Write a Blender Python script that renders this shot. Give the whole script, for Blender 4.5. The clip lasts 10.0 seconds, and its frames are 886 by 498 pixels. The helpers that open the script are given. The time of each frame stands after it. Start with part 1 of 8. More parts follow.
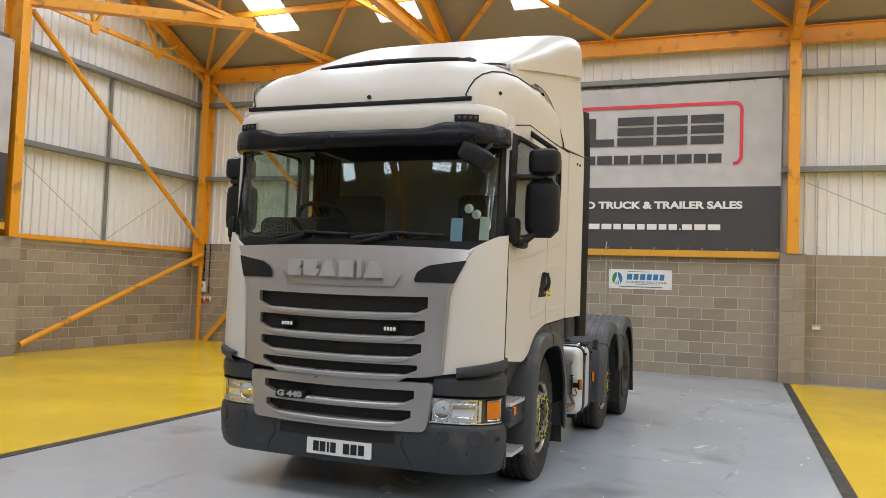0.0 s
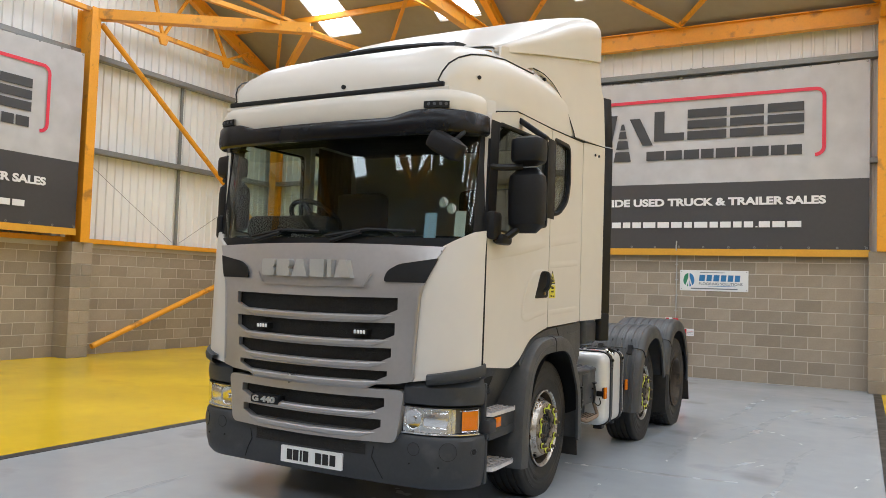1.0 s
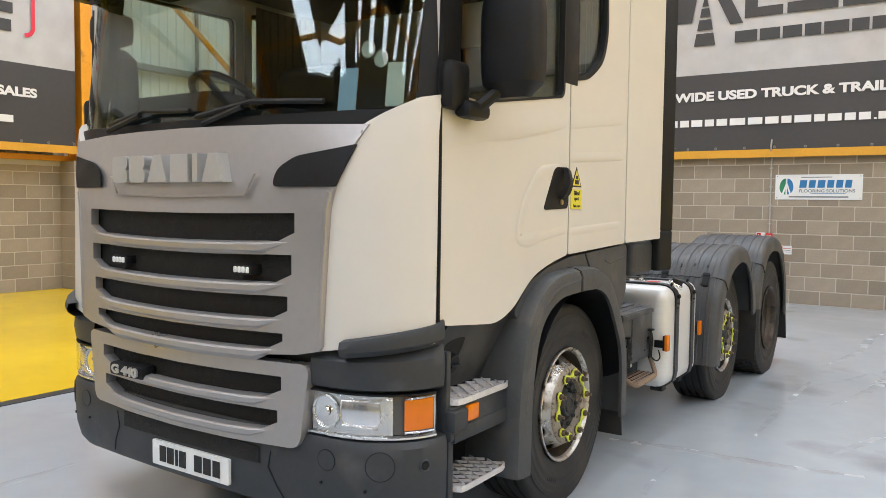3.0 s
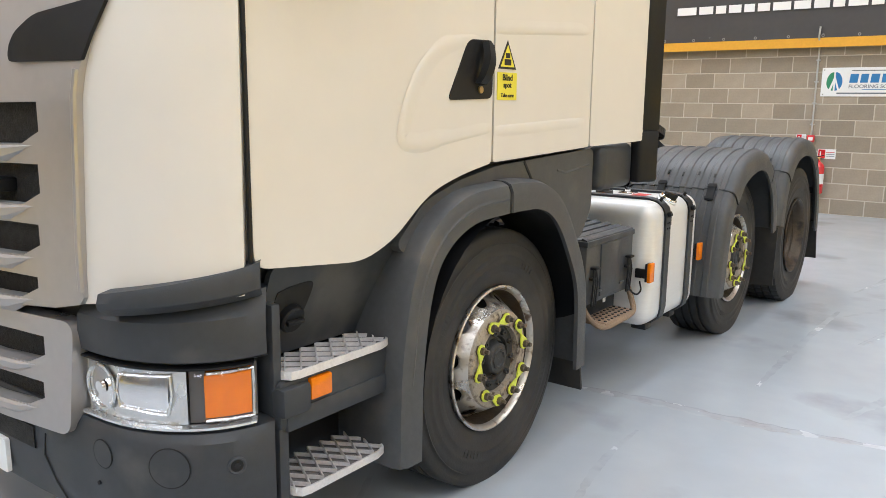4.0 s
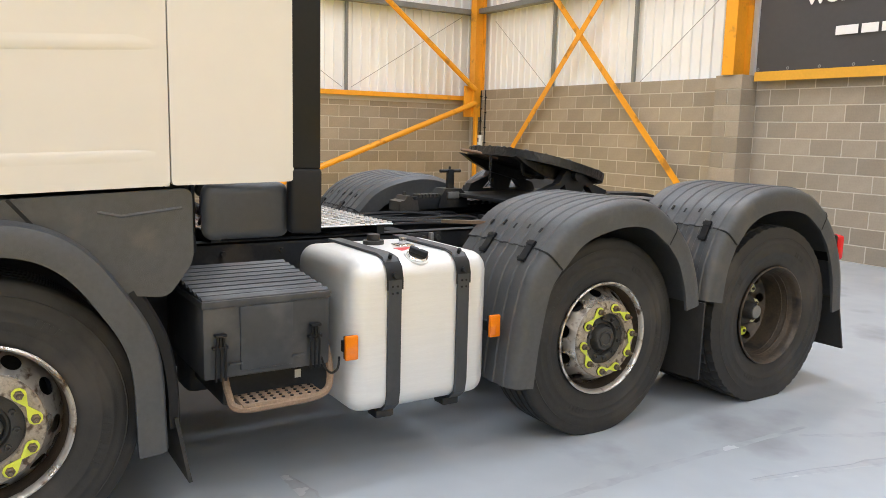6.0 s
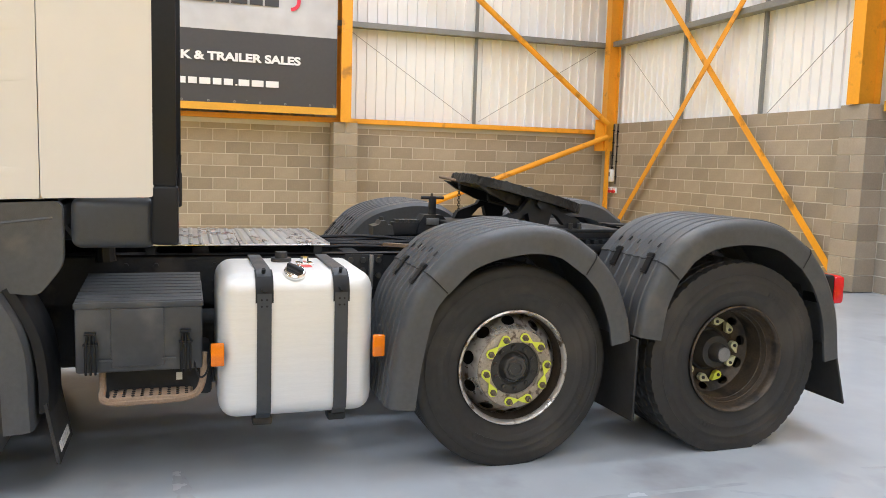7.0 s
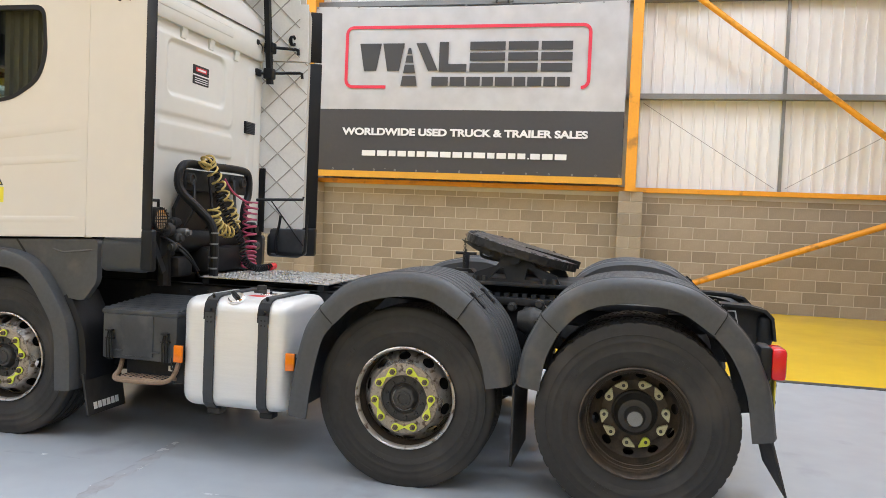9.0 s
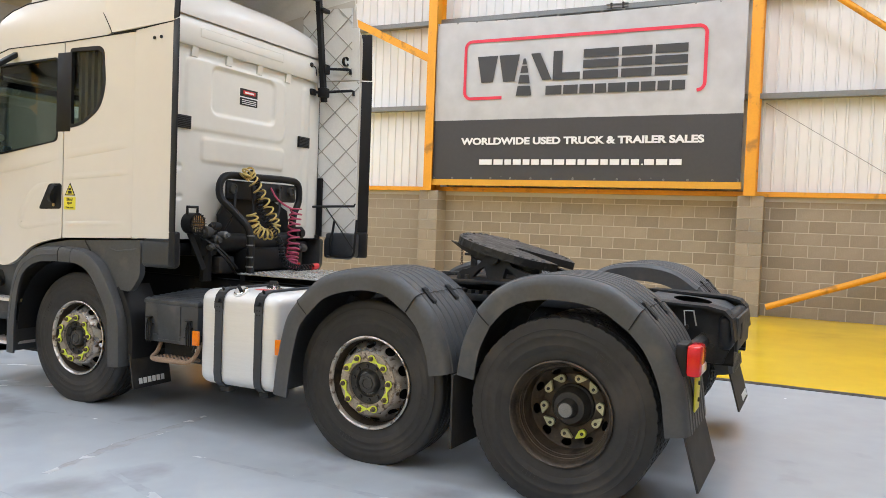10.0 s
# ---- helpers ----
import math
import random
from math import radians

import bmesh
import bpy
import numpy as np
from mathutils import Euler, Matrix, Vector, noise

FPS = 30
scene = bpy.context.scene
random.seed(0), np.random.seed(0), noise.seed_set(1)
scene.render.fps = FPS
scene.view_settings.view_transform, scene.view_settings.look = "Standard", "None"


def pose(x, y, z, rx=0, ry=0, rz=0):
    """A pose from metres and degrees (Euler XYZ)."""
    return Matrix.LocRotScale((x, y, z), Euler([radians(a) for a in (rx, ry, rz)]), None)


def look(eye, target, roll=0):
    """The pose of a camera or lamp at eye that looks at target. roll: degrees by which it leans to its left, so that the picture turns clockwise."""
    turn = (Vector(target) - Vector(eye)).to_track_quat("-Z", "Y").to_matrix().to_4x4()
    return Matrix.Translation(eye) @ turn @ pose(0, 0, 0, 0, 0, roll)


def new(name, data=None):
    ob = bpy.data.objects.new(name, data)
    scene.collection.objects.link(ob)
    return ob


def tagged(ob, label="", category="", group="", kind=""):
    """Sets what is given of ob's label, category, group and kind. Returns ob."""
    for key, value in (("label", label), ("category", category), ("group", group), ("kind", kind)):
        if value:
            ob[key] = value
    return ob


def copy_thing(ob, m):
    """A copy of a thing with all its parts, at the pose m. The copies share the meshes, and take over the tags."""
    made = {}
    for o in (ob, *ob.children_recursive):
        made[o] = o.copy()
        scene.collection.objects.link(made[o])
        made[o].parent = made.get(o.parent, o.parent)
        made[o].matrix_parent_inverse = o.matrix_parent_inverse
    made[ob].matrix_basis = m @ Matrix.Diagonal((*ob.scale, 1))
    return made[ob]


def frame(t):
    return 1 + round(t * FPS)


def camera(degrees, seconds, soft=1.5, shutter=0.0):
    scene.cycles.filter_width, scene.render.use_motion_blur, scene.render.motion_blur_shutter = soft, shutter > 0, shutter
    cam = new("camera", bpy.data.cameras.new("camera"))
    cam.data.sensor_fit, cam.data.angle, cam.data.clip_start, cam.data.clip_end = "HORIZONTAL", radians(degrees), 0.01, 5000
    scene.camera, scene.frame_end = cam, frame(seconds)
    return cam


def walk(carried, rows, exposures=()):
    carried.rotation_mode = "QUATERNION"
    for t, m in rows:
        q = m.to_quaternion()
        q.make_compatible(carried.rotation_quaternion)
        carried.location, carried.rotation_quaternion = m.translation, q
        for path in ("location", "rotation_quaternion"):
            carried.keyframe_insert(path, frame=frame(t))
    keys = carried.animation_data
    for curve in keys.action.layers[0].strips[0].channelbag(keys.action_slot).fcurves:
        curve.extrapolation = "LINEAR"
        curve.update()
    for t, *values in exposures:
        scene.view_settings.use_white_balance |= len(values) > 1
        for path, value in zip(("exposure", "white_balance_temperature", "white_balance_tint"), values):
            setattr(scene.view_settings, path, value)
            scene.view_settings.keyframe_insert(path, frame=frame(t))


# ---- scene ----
cam = camera(59.1, 10.0, 0.65)
PATH = [
    (0, (2.685, -6.652, 1.609), (1.979, -4.783, 1.702), 2.1),
    (0.5, (3.121, -6.36, 1.605), (2.278, -4.549, 1.695), 2.2),
    (1, (3.331, -5.927, 1.612), (2.386, -4.167, 1.706), 1.9),
    (1.5, (3.454, -5.412, 1.609), (2.439, -3.691, 1.705), 1.4),
    (2, (3.349, -4.874, 1.629), (2.286, -3.183, 1.727), 0.8),
    (3.5, (2.741, -3.179, 1.539), (1.593, -1.562, 1.275), 0.5),
    (4, (2.78, -2.574, 1.53), (1.595, -1.005, 1.163), 0.6),
    (4.5, (2.958, -1.946, 1.509), (1.7, -0.448, 1.09), 0.3),
    (5, (3.294, -1.319, 1.517), (1.892, 0.039, 1.082), 0.4),
    (5.5, (3.632, -0.679, 1.518), (2.106, 0.553, 1.126), 1.2),
    (6, (4.103, -0.065, 1.568), (2.435, 0.998, 1.268), 1.4),
    (7.5, (5.056, 1.885, 1.544), (3.101, 2.259, 1.354), 1.5),
    (8, (5.303, 2.586, 1.576), (3.31, 2.704, 1.459), 1.5),
    (8.5, (5.419, 3.255, 1.543), (3.427, 3.09, 1.473), 2.6),
    (9, (5.518, 3.971, 1.56), (3.571, 3.521, 1.481), 2.4),
    (9.5, (5.508, 4.66, 1.535), (3.626, 3.988, 1.447), 1.7),
    (10, (5.451, 5.364, 1.566), (3.658, 4.482, 1.493), 2.1),
]
EXPOSURES = [(0.0, -0.55, 6290, 12), (2.0, -0.37, 6290, 12), (3.4, -0.07, 6290, 12), (5.0, 0.12, 6270, 12), (6.0, 0.07, 6320, 13), (7.4, 0.02, 6090, 14), (8.0, -0.02, 6040, 14), (10.0, -0.14, 6080, 13)]
walk(cam, [(t, look(eye, target, roll)) for t, eye, target, roll in PATH], EXPOSURES)

# ---- world, light ----
world = bpy.data.worlds.new("world")
scene.world = world
world.use_nodes = True
wn = world.node_tree.nodes
sky = wn.new("ShaderNodeTexSky")
sky.sky_type = "NISHITA"
sky.sun_disc = False
sky.sun_elevation, sky.sun_rotation = radians(50), radians(160)
wn["Background"].inputs["Strength"].default_value = 0.1
world.node_tree.links.new(sky.outputs["Color"], wn["Background"].inputs["Color"])

ROOFLIGHT = 14.5        # brightness of the translucent roof sheets


# ---- materials ----
def mat(name, col, rough=0.5, metal=0.0, var=0.12, scale=6.0, bump=0.0, bscale=60.0, dirt=None, dirt_amt=0.0,
        dscale=2.0, coat=0.0, per_object=0.0, spec=0.5, rvar=0.1, stretch=(1, 1, 1)):
    """Base colour broken up at two scales, optional dirt patches, roughness variation and bump."""
    m = bpy.data.materials.new(name)
    m.use_nodes = True
    nt = m.node_tree
    N, L = nt.nodes, nt.links
    b = N["Principled BSDF"]
    b.inputs["Metallic"].default_value = metal
    b.inputs["Specular IOR Level"].default_value = spec
    b.inputs["Coat Weight"].default_value = coat
    b.inputs["Coat Roughness"].default_value = 0.06
    tc = N.new("ShaderNodeTexCoord")
    mp = N.new("ShaderNodeMapping")
    mp.inputs["Scale"].default_value = stretch
    L.new(tc.outputs["Object"], mp.inputs["Vector"])

    def tex(sc, det=5):
        n = N.new("ShaderNodeTexNoise")
        n.inputs["Scale"].default_value = sc
        n.inputs["Detail"].default_value = det
        L.new(mp.outputs["Vector"], n.inputs["Vector"])
        return n

    n1, n2 = tex(scale), tex(scale * 9)
    mix = N.new("ShaderNodeMath")
    mix.operation = "ADD"
    L.new(n1.outputs["Fac"], mix.inputs[0])
    L.new(n2.outputs["Fac"], mix.inputs[1])
    rng = N.new("ShaderNodeMapRange")
    rng.inputs["From Min"].default_value, rng.inputs["From Max"].default_value = 0.6, 1.4
    rng.inputs["To Min"].default_value, rng.inputs["To Max"].default_value = 1 - var, 1 + var
    L.new(mix.outputs[0], rng.inputs["Value"])
    last = rng.outputs["Result"]
    if per_object:
        oi = N.new("ShaderNodeObjectInfo")
        r2 = N.new("ShaderNodeMapRange")
        r2.inputs["To Min"].default_value, r2.inputs["To Max"].default_value = 1 - per_object, 1 + per_object
        L.new(oi.outputs["Random"], r2.inputs["Value"])
        mm = N.new("ShaderNodeMath")
        mm.operation = "MULTIPLY"
        L.new(last, mm.inputs[0])
        L.new(r2.outputs["Result"], mm.inputs[1])
        last = mm.outputs[0]
    vm = N.new("ShaderNodeVectorMath")
    vm.operation = "SCALE"
    vm.inputs[0].default_value = col[:3]
    L.new(last, vm.inputs["Scale"])
    out = vm.outputs["Vector"]
    if dirt:
        n3 = tex(dscale, 8)
        dr = N.new("ShaderNodeMapRange")
        dr.inputs["From Min"].default_value, dr.inputs["From Max"].default_value = 0.62 - 0.3 * dirt_amt, 0.72 - 0.2 * dirt_amt
        L.new(n3.outputs["Fac"], dr.inputs["Value"])
        mx = N.new("ShaderNodeMix")
        mx.data_type = "RGBA"
        L.new(dr.outputs["Result"], mx.inputs["Factor"])
        L.new(out, mx.inputs[6])
        mx.inputs[7].default_value = (*dirt, 1)
        out = mx.outputs[2]
    L.new(out, b.inputs["Base Color"])
    rr = N.new("ShaderNodeMapRange")
    rr.inputs["From Min"].default_value, rr.inputs["From Max"].default_value = 0.3, 0.7
    rr.inputs["To Min"].default_value, rr.inputs["To Max"].default_value = max(0.02, rough - rvar), min(1, rough + rvar)
    L.new(n1.outputs["Fac"], rr.inputs["Value"])
    L.new(rr.outputs["Result"], b.inputs["Roughness"])
    if bump:
        nb = tex(bscale, 3)
        bp = N.new("ShaderNodeBump")
        bp.inputs["Strength"].default_value = bump
        bp.inputs["Distance"].default_value = 0.01
        L.new(nb.outputs["Fac"], bp.inputs["Height"])
        L.new(bp.outputs["Normal"], b.inputs["Normal"])
    return m


def glow(name, col, strength):
    m = bpy.data.materials.new(name)
    m.use_nodes = True
    b = m.node_tree.nodes["Principled BSDF"]
    b.inputs["Base Color"].default_value = (*col, 1)
    b.inputs["Emission Color"].default_value = (*col, 1)
    b.inputs["Emission Strength"].default_value = strength
    return m


def glass(name, tint=(0.9, 0.95, 0.93), rough=0.0, base=0.05):
    """A thin tinted pane: see-through, with a gloss that grows towards grazing angles."""
    m = bpy.data.materials.new(name)
    m.use_nodes = True
    nt = m.node_tree
    nt.nodes.clear()
    o = nt.nodes.new("ShaderNodeOutputMaterial")
    tr = nt.nodes.new("ShaderNodeBsdfTransparent")
    tr.inputs["Color"].default_value = (*tint, 1)
    gl = nt.nodes.new("ShaderNodeBsdfGlossy")
    gl.inputs["Roughness"].default_value = rough
    lw = nt.nodes.new("ShaderNodeLayerWeight")
    lw.inputs["Blend"].default_value = 0.5
    pw = nt.nodes.new("ShaderNodeMath")
    pw.operation = "POWER"
    pw.inputs[1].default_value = 5.0
    ma = nt.nodes.new("ShaderNodeMath")
    ma.operation = "MULTIPLY_ADD"
    ma.inputs[1].default_value = 1.0 - base
    ma.inputs[2].default_value = base
    mx = nt.nodes.new("ShaderNodeMixShader")
    nt.links.new(lw.outputs["Facing"], pw.inputs[0])
    nt.links.new(pw.outputs[0], ma.inputs[0])
    nt.links.new(ma.outputs[0], mx.inputs[0])
    nt.links.new(tr.outputs[0], mx.inputs[1])
    nt.links.new(gl.outputs[0], mx.inputs[2])
    nt.links.new(mx.outputs[0], o.inputs["Surface"])
    return m


ORANGE = mat("orange_steel_paint", (0.82, 0.36, 0.02), 0.42, var=0.07, scale=3, bump=0.05, dirt=(0.45, 0.2, 0.03), dirt_amt=0.1, dscale=4)
CLAD = mat("white_profiled_sheet", (0.85, 0.85, 0.835), 0.42, var=0.035, scale=0.6, stretch=(1, 1, 0.25), bump=0.03, bscale=9, rvar=0.06)
BLOCK = mat("concrete_block", (0.322, 0.272, 0.21), 0.9, var=0.13, scale=5, bump=0.5, bscale=90, per_object=0.16)
MORTAR = mat("mortar", (0.53, 0.48, 0.40), 0.95, var=0.1, scale=8, bump=0.4, bscale=80)
GREY_RAIL = mat("galvanised_rail", (0.24, 0.245, 0.24), 0.5, metal=0.3, var=0.12, scale=3)
CONDUIT = mat("grey_conduit", (0.5, 0.5, 0.49), 0.45, metal=0.3, var=0.08, scale=6)
ROOF = mat("roof_lining_board", (0.35, 0.325, 0.285), 0.85, var=0.06, scale=0.7)
FLOOR = mat("grey_epoxy_floor", (0.42, 0.452, 0.485), 0.2, var=0.06, scale=0.5, dirt=(0.30, 0.31, 0.33), dirt_amt=0.14, dscale=0.9, rvar=0.09, spec=0.5)
YELLOW = mat("yellow_epoxy_floor", (0.84, 0.55, 0.01), 0.2, var=0.05, scale=0.5, dirt=(0.7, 0.45, 0.01), dirt_amt=0.12, dscale=0.8, rvar=0.07)
LINE = mat("black_floor_line", (0.035, 0.035, 0.036), 0.4, var=0.2, scale=5)
# unseen side wall: block and sheet tones lowered so the windscreen reflects darker
FARSHEET = mat("darkened_far_sheet", (0.25, 0.25, 0.245), 0.6, var=0.1, scale=0.6)
DARKWALL = mat("darkened_far_blockwork", (0.15, 0.13, 0.105), 0.7, var=0.1, scale=0.6)
SHUTTER = mat("dark_roller_shutter", (0.05, 0.055, 0.06), 0.5, var=0.1, scale=2)
SKYLIGHT = glow("lit_rooflight_sheet", (0.80, 0.90, 1.0), ROOFLIGHT)


# ---- mesh helpers ----
def mesh_of(name, bm, material):
    bmesh.ops.recalc_face_normals(bm, faces=bm.faces)
    me = bpy.data.meshes.new(name)
    bm.to_mesh(me)
    bm.free()
    mats = material if isinstance(material, (list, tuple)) else [material]
    for q in mats:
        me.materials.append(q)
    return me


def smooth(me, angle=35):
    me.polygons.foreach_set("use_smooth", [True] * len(me.polygons))
    me.set_sharp_from_angle(angle=radians(angle))
    return me


def part(name, bm, material, parent, label="", sm=True, kind=""):
    me = mesh_of(name, bm, material)
    if sm:
        smooth(me)
    ob = new(name, me)
    if parent is not None:
        ob.parent = parent
    return tagged(ob, label, kind=kind)


def thing(name, x=0, y=0, z=0, label="", category="", group="", kind=""):
    ob = new(name)
    ob.empty_display_size = 0.1
    ob.location = (x, y, z)
    return tagged(ob, label, category, group, kind)


def B():
    return bmesh.new()


def box(bm, x0, x1, y0, y1, z0, z1, bevel=0.0, seg=2, m=None):
    r = bmesh.ops.create_cube(bm, size=1.0)
    vs = r["verts"]
    for v in vs:
        v.co = Vector((x0 + (v.co.x + 0.5) * (x1 - x0), y0 + (v.co.y + 0.5) * (y1 - y0), z0 + (v.co.z + 0.5) * (z1 - z0)))
    if bevel:
        es = list({e for v in vs for e in v.link_edges})
        rr = bmesh.ops.bevel(bm, geom=es, offset=bevel, segments=seg, affect="EDGES", profile=0.5)
        vs = list({v for f in rr["faces"] for v in f.verts} | {v for v in vs if v.is_valid})
    if m is not None:
        for v in vs:
            v.co = m @ v.co
    return bm


def prism(bm, poly, axis, a, b):
    """A flat outline pushed along an axis from a to b. axis x: outline in (y, z); y: (x, z); z: (x, y)."""
    def at(p, c):
        return {"x": (c, p[0], p[1]), "y": (p[0], c, p[1]), "z": (p[0], p[1], c)}[axis]
    lo = [bm.verts.new(at(p, a)) for p in poly]
    hi = [bm.verts.new(at(p, b)) for p in poly]
    n = len(poly)
    bm.faces.new(lo)
    bm.faces.new(hi[::-1])
    for i in range(n):
        bm.faces.new((lo[i], lo[(i + 1) % n], hi[(i + 1) % n], hi[i]))
    return bm


def bar(bm, p, q, w, h, up=(0, 0, 1)):
    """A straight rectangular bar from p to q, w wide and h high."""
    p, q = Vector(p), Vector(q)
    d = (q - p).normalized()
    s = d.cross(Vector(up))
    if s.length < 1e-4:
        s = d.cross(Vector((0, 1, 0)))
    s.normalize()
    u = s.cross(d)
    c = [(-w / 2, -h / 2), (w / 2, -h / 2), (w / 2, h / 2), (-w / 2, h / 2)]
    lo = [bm.verts.new(p + s * a + u * b) for a, b in c]
    hi = [bm.verts.new(q + s * a + u * b) for a, b in c]
    bm.faces.new(lo[::-1])
    bm.faces.new(hi)
    for i in range(4):
        bm.faces.new((lo[i], lo[(i + 1) % 4], hi[(i + 1) % 4], hi[i]))
    return bm


def tube(bm, pts, r, n=10, caps=True):
    """A round tube along a line of points."""
    pts = [Vector(p) for p in pts]
    rings = []
    ref = None
    for i, p in enumerate(pts):
        a = pts[max(i - 1, 0)]
        b = pts[min(i + 1, len(pts) - 1)]
        d = (b - a).normalized()
        if ref is None:
            ref = d.cross(Vector((0, 0, 1)))
            if ref.length < 0.1:
                ref = d.cross(Vector((1, 0, 0)))
        ref = (ref - d * ref.dot(d)).normalized()
        o = d.cross(ref)
        rad = r[i] if isinstance(r, (list, tuple)) else r
        rings.append([bm.verts.new(p + (ref * math.cos(t) + o * math.sin(t)) * rad) for t in [2 * math.pi * k / n for k in range(n)]])
    for a, b in zip(rings, rings[1:]):
        for k in range(n):
            bm.faces.new((a[k], a[(k + 1) % n], b[(k + 1) % n], b[k]))
    if caps:
        bm.faces.new(rings[0][::-1])
        bm.faces.new(rings[-1])
    return bm


def lathe(bm, prof, cx=0, cy=0, cz=0, n=48, axis="x", close=False):
    """Profile of (along, radius) turned about an axis through (cx, cy, cz)."""
    rings = []
    for a, r in prof:
        ring = []
        for k in range(n):
            t = 2 * math.pi * k / n
            c, s = math.cos(t) * r, math.sin(t) * r
            ring.append(bm.verts.new({"x": (cx + a, cy + c, cz + s), "y": (cx + c, cy + a, cz + s), "z": (cx + c, cy + s, cz + a)}[axis]))
        rings.append(ring)
    pairs = list(zip(rings, rings[1:])) + ([(rings[-1], rings[0])] if close else [])
    for a, b in pairs:
        for k in range(n):
            bm.faces.new((a[k], a[(k + 1) % n], b[(k + 1) % n], b[k]))
    return bm


def cyl(bm, p, q, r, n=16):
    return tube(bm, [p, q], r, n)


def sweep(bm, pts, section, normal=(1, 0, 0), closed=False):
    """A closed section (a, b) carried along points in a plane: a runs along the plane's normal, b outward in the plane."""
    nv = Vector(normal)
    pts = [Vector(p) for p in pts]
    rings = []
    for i, p in enumerate(pts):
        d = (pts[min(i + 1, len(pts) - 1)] - pts[max(i - 1, 0)]).normalized()
        o = nv.cross(d).normalized()
        rings.append([bm.verts.new(p + nv * a + o * b) for a, b in section])
    n = len(section)
    for a, b in zip(rings, rings[1:]):
        for k in range(n):
            bm.faces.new((a[k], a[(k + 1) % n], b[(k + 1) % n], b[k]))
    bm.faces.new(rings[0][::-1])
    bm.faces.new(rings[-1])
    return bm


def spline(pts, n=6):
    """Catmull-Rom points through a short list of points."""
    p = [Vector(q) for q in pts]
    p = [p[0] * 2 - p[1]] + p + [p[-1] * 2 - p[-2]]
    out = []
    for i in range(1, len(p) - 2):
        for k in range(n):
            t = k / n
            a, b, c, d = p[i - 1], p[i], p[i + 1], p[i + 2]
            out.append(0.5 * ((2 * b) + (c - a) * t + (2 * a - 5 * b + 4 * c - d) * t * t + (3 * b - a - 3 * c + d) * t ** 3))
    out.append(p[-2])
    return out


def text(name, body, size, extrude, m, material, parent, width=None, bold=0.0, shear=0.0, label=""):
    """Built-in lettering turned to mesh, centred, and set to a given width; bold thickens the strokes."""
    cu = bpy.data.curves.new(name, "FONT")
    cu.body, cu.size, cu.extrude, cu.offset, cu.shear = body, size, extrude, bold * size, shear
    cu.align_x, cu.align_y = "CENTER", "CENTER"
    tmp = new(name, cu)
    dg = bpy.context.evaluated_depsgraph_get()
    me = bpy.data.meshes.new_from_object(tmp.evaluated_get(dg))
    bpy.data.objects.remove(tmp)
    co = [v.co.copy() for v in me.vertices]
    x0, x1 = min(c.x for c in co), max(c.x for c in co)
    y0, y1 = min(c.y for c in co), max(c.y for c in co)
    sx = (width / (x1 - x0)) if width else 1
    sy = size / (y1 - y0)
    for v in me.vertices:
        v.co = m @ Vector(((v.co.x - (x0 + x1) / 2) * sx, (v.co.y - (y0 + y1) / 2) * sy, v.co.z))
    me.materials.clear()
    me.materials.append(material)
    ob = new(name, me)
    if parent is not None:
        ob.parent = parent
    return tagged(ob, label)


# ---- the hall ----
XA, YB = -10.35, 9.82            # inner faces of the two block walls
XE, YF = 19.0, -15.0            # far walls behind the camera
SILL, SILL_B = 2.22, 2.45
EAVE, PITCH, RIDGE = 6.9, 0.43, -2.75


def roof_z(y):
    return EAVE + PITCH * (YB - y) if y > RIDGE else EAVE + PITCH * (YB - RIDGE) - PITCH * (RIDGE - y)


floor = new("floor", mesh_of("floor", box(B(), XA - 0.3, XE + 0.3, YF - 0.3, YB + 0.3, -0.2, 0.0), FLOOR))
tagged(floor, "smooth pale grey epoxy floor with tyre scuffs", "floor", kind="structure")


def floor_patch(name, x0, x1, y0, y1, z, material, label):
    ob = new(name, mesh_of(name, box(B(), x0, x1, y0, y1, -0.01, z), material))
    return tagged(ob, label, "floor marking", kind="structure")


floor_patch("floor_yellow_bay", XA, -3.27, YF, YB, 0.004, YELLOW, "glossy yellow painted floor along the gable wall")
floor_patch("floor_yellow_bay", 3.64, XE, YF, YB - 0.3, 0.004, YELLOW, "glossy yellow painted floor beside the grey bay")
floor_patch("floor_line", -3.27, -3.15, YF, YB, 0.006, LINE, "black painted line between yellow and grey floor")
floor_patch("floor_line", 3.52, 3.64, YF, YB - 0.3, 0.006, LINE, "black painted line between grey and yellow floor")


def ribbed(bm, horizontal_a, horizontal_b, base, out, z0, ztop, along, pitch=0.2):
    """Profiled sheet: trapezoid ribs running upward. along 'y': sheet on a plane of constant x. ztop may be a function."""
    pts = []
    a = horizontal_a
    while a < horizontal_b - 1e-6:
        for da, d in ((0, 0), (pitch * 0.70, 0), (pitch * 0.74, out), (pitch * 0.92, out), (pitch * 0.96, 0)):
            if a + da < horizontal_b:
                pts.append((a + da, d))
        a += pitch
    pts.append((horizontal_b, 0))
    zt = ztop if callable(ztop) else (lambda q: ztop)
    lo, hi = [], []
    for a, d in pts:
        p = (base + d, a) if along == "y" else (a, base - d)
        lo.append(bm.verts.new((*p, z0)))
        hi.append(bm.verts.new((*p, zt(a))))
    for i in range(len(pts) - 1):
        bm.faces.new((lo[i], lo[i + 1], hi[i + 1], hi[i]))
    return bm


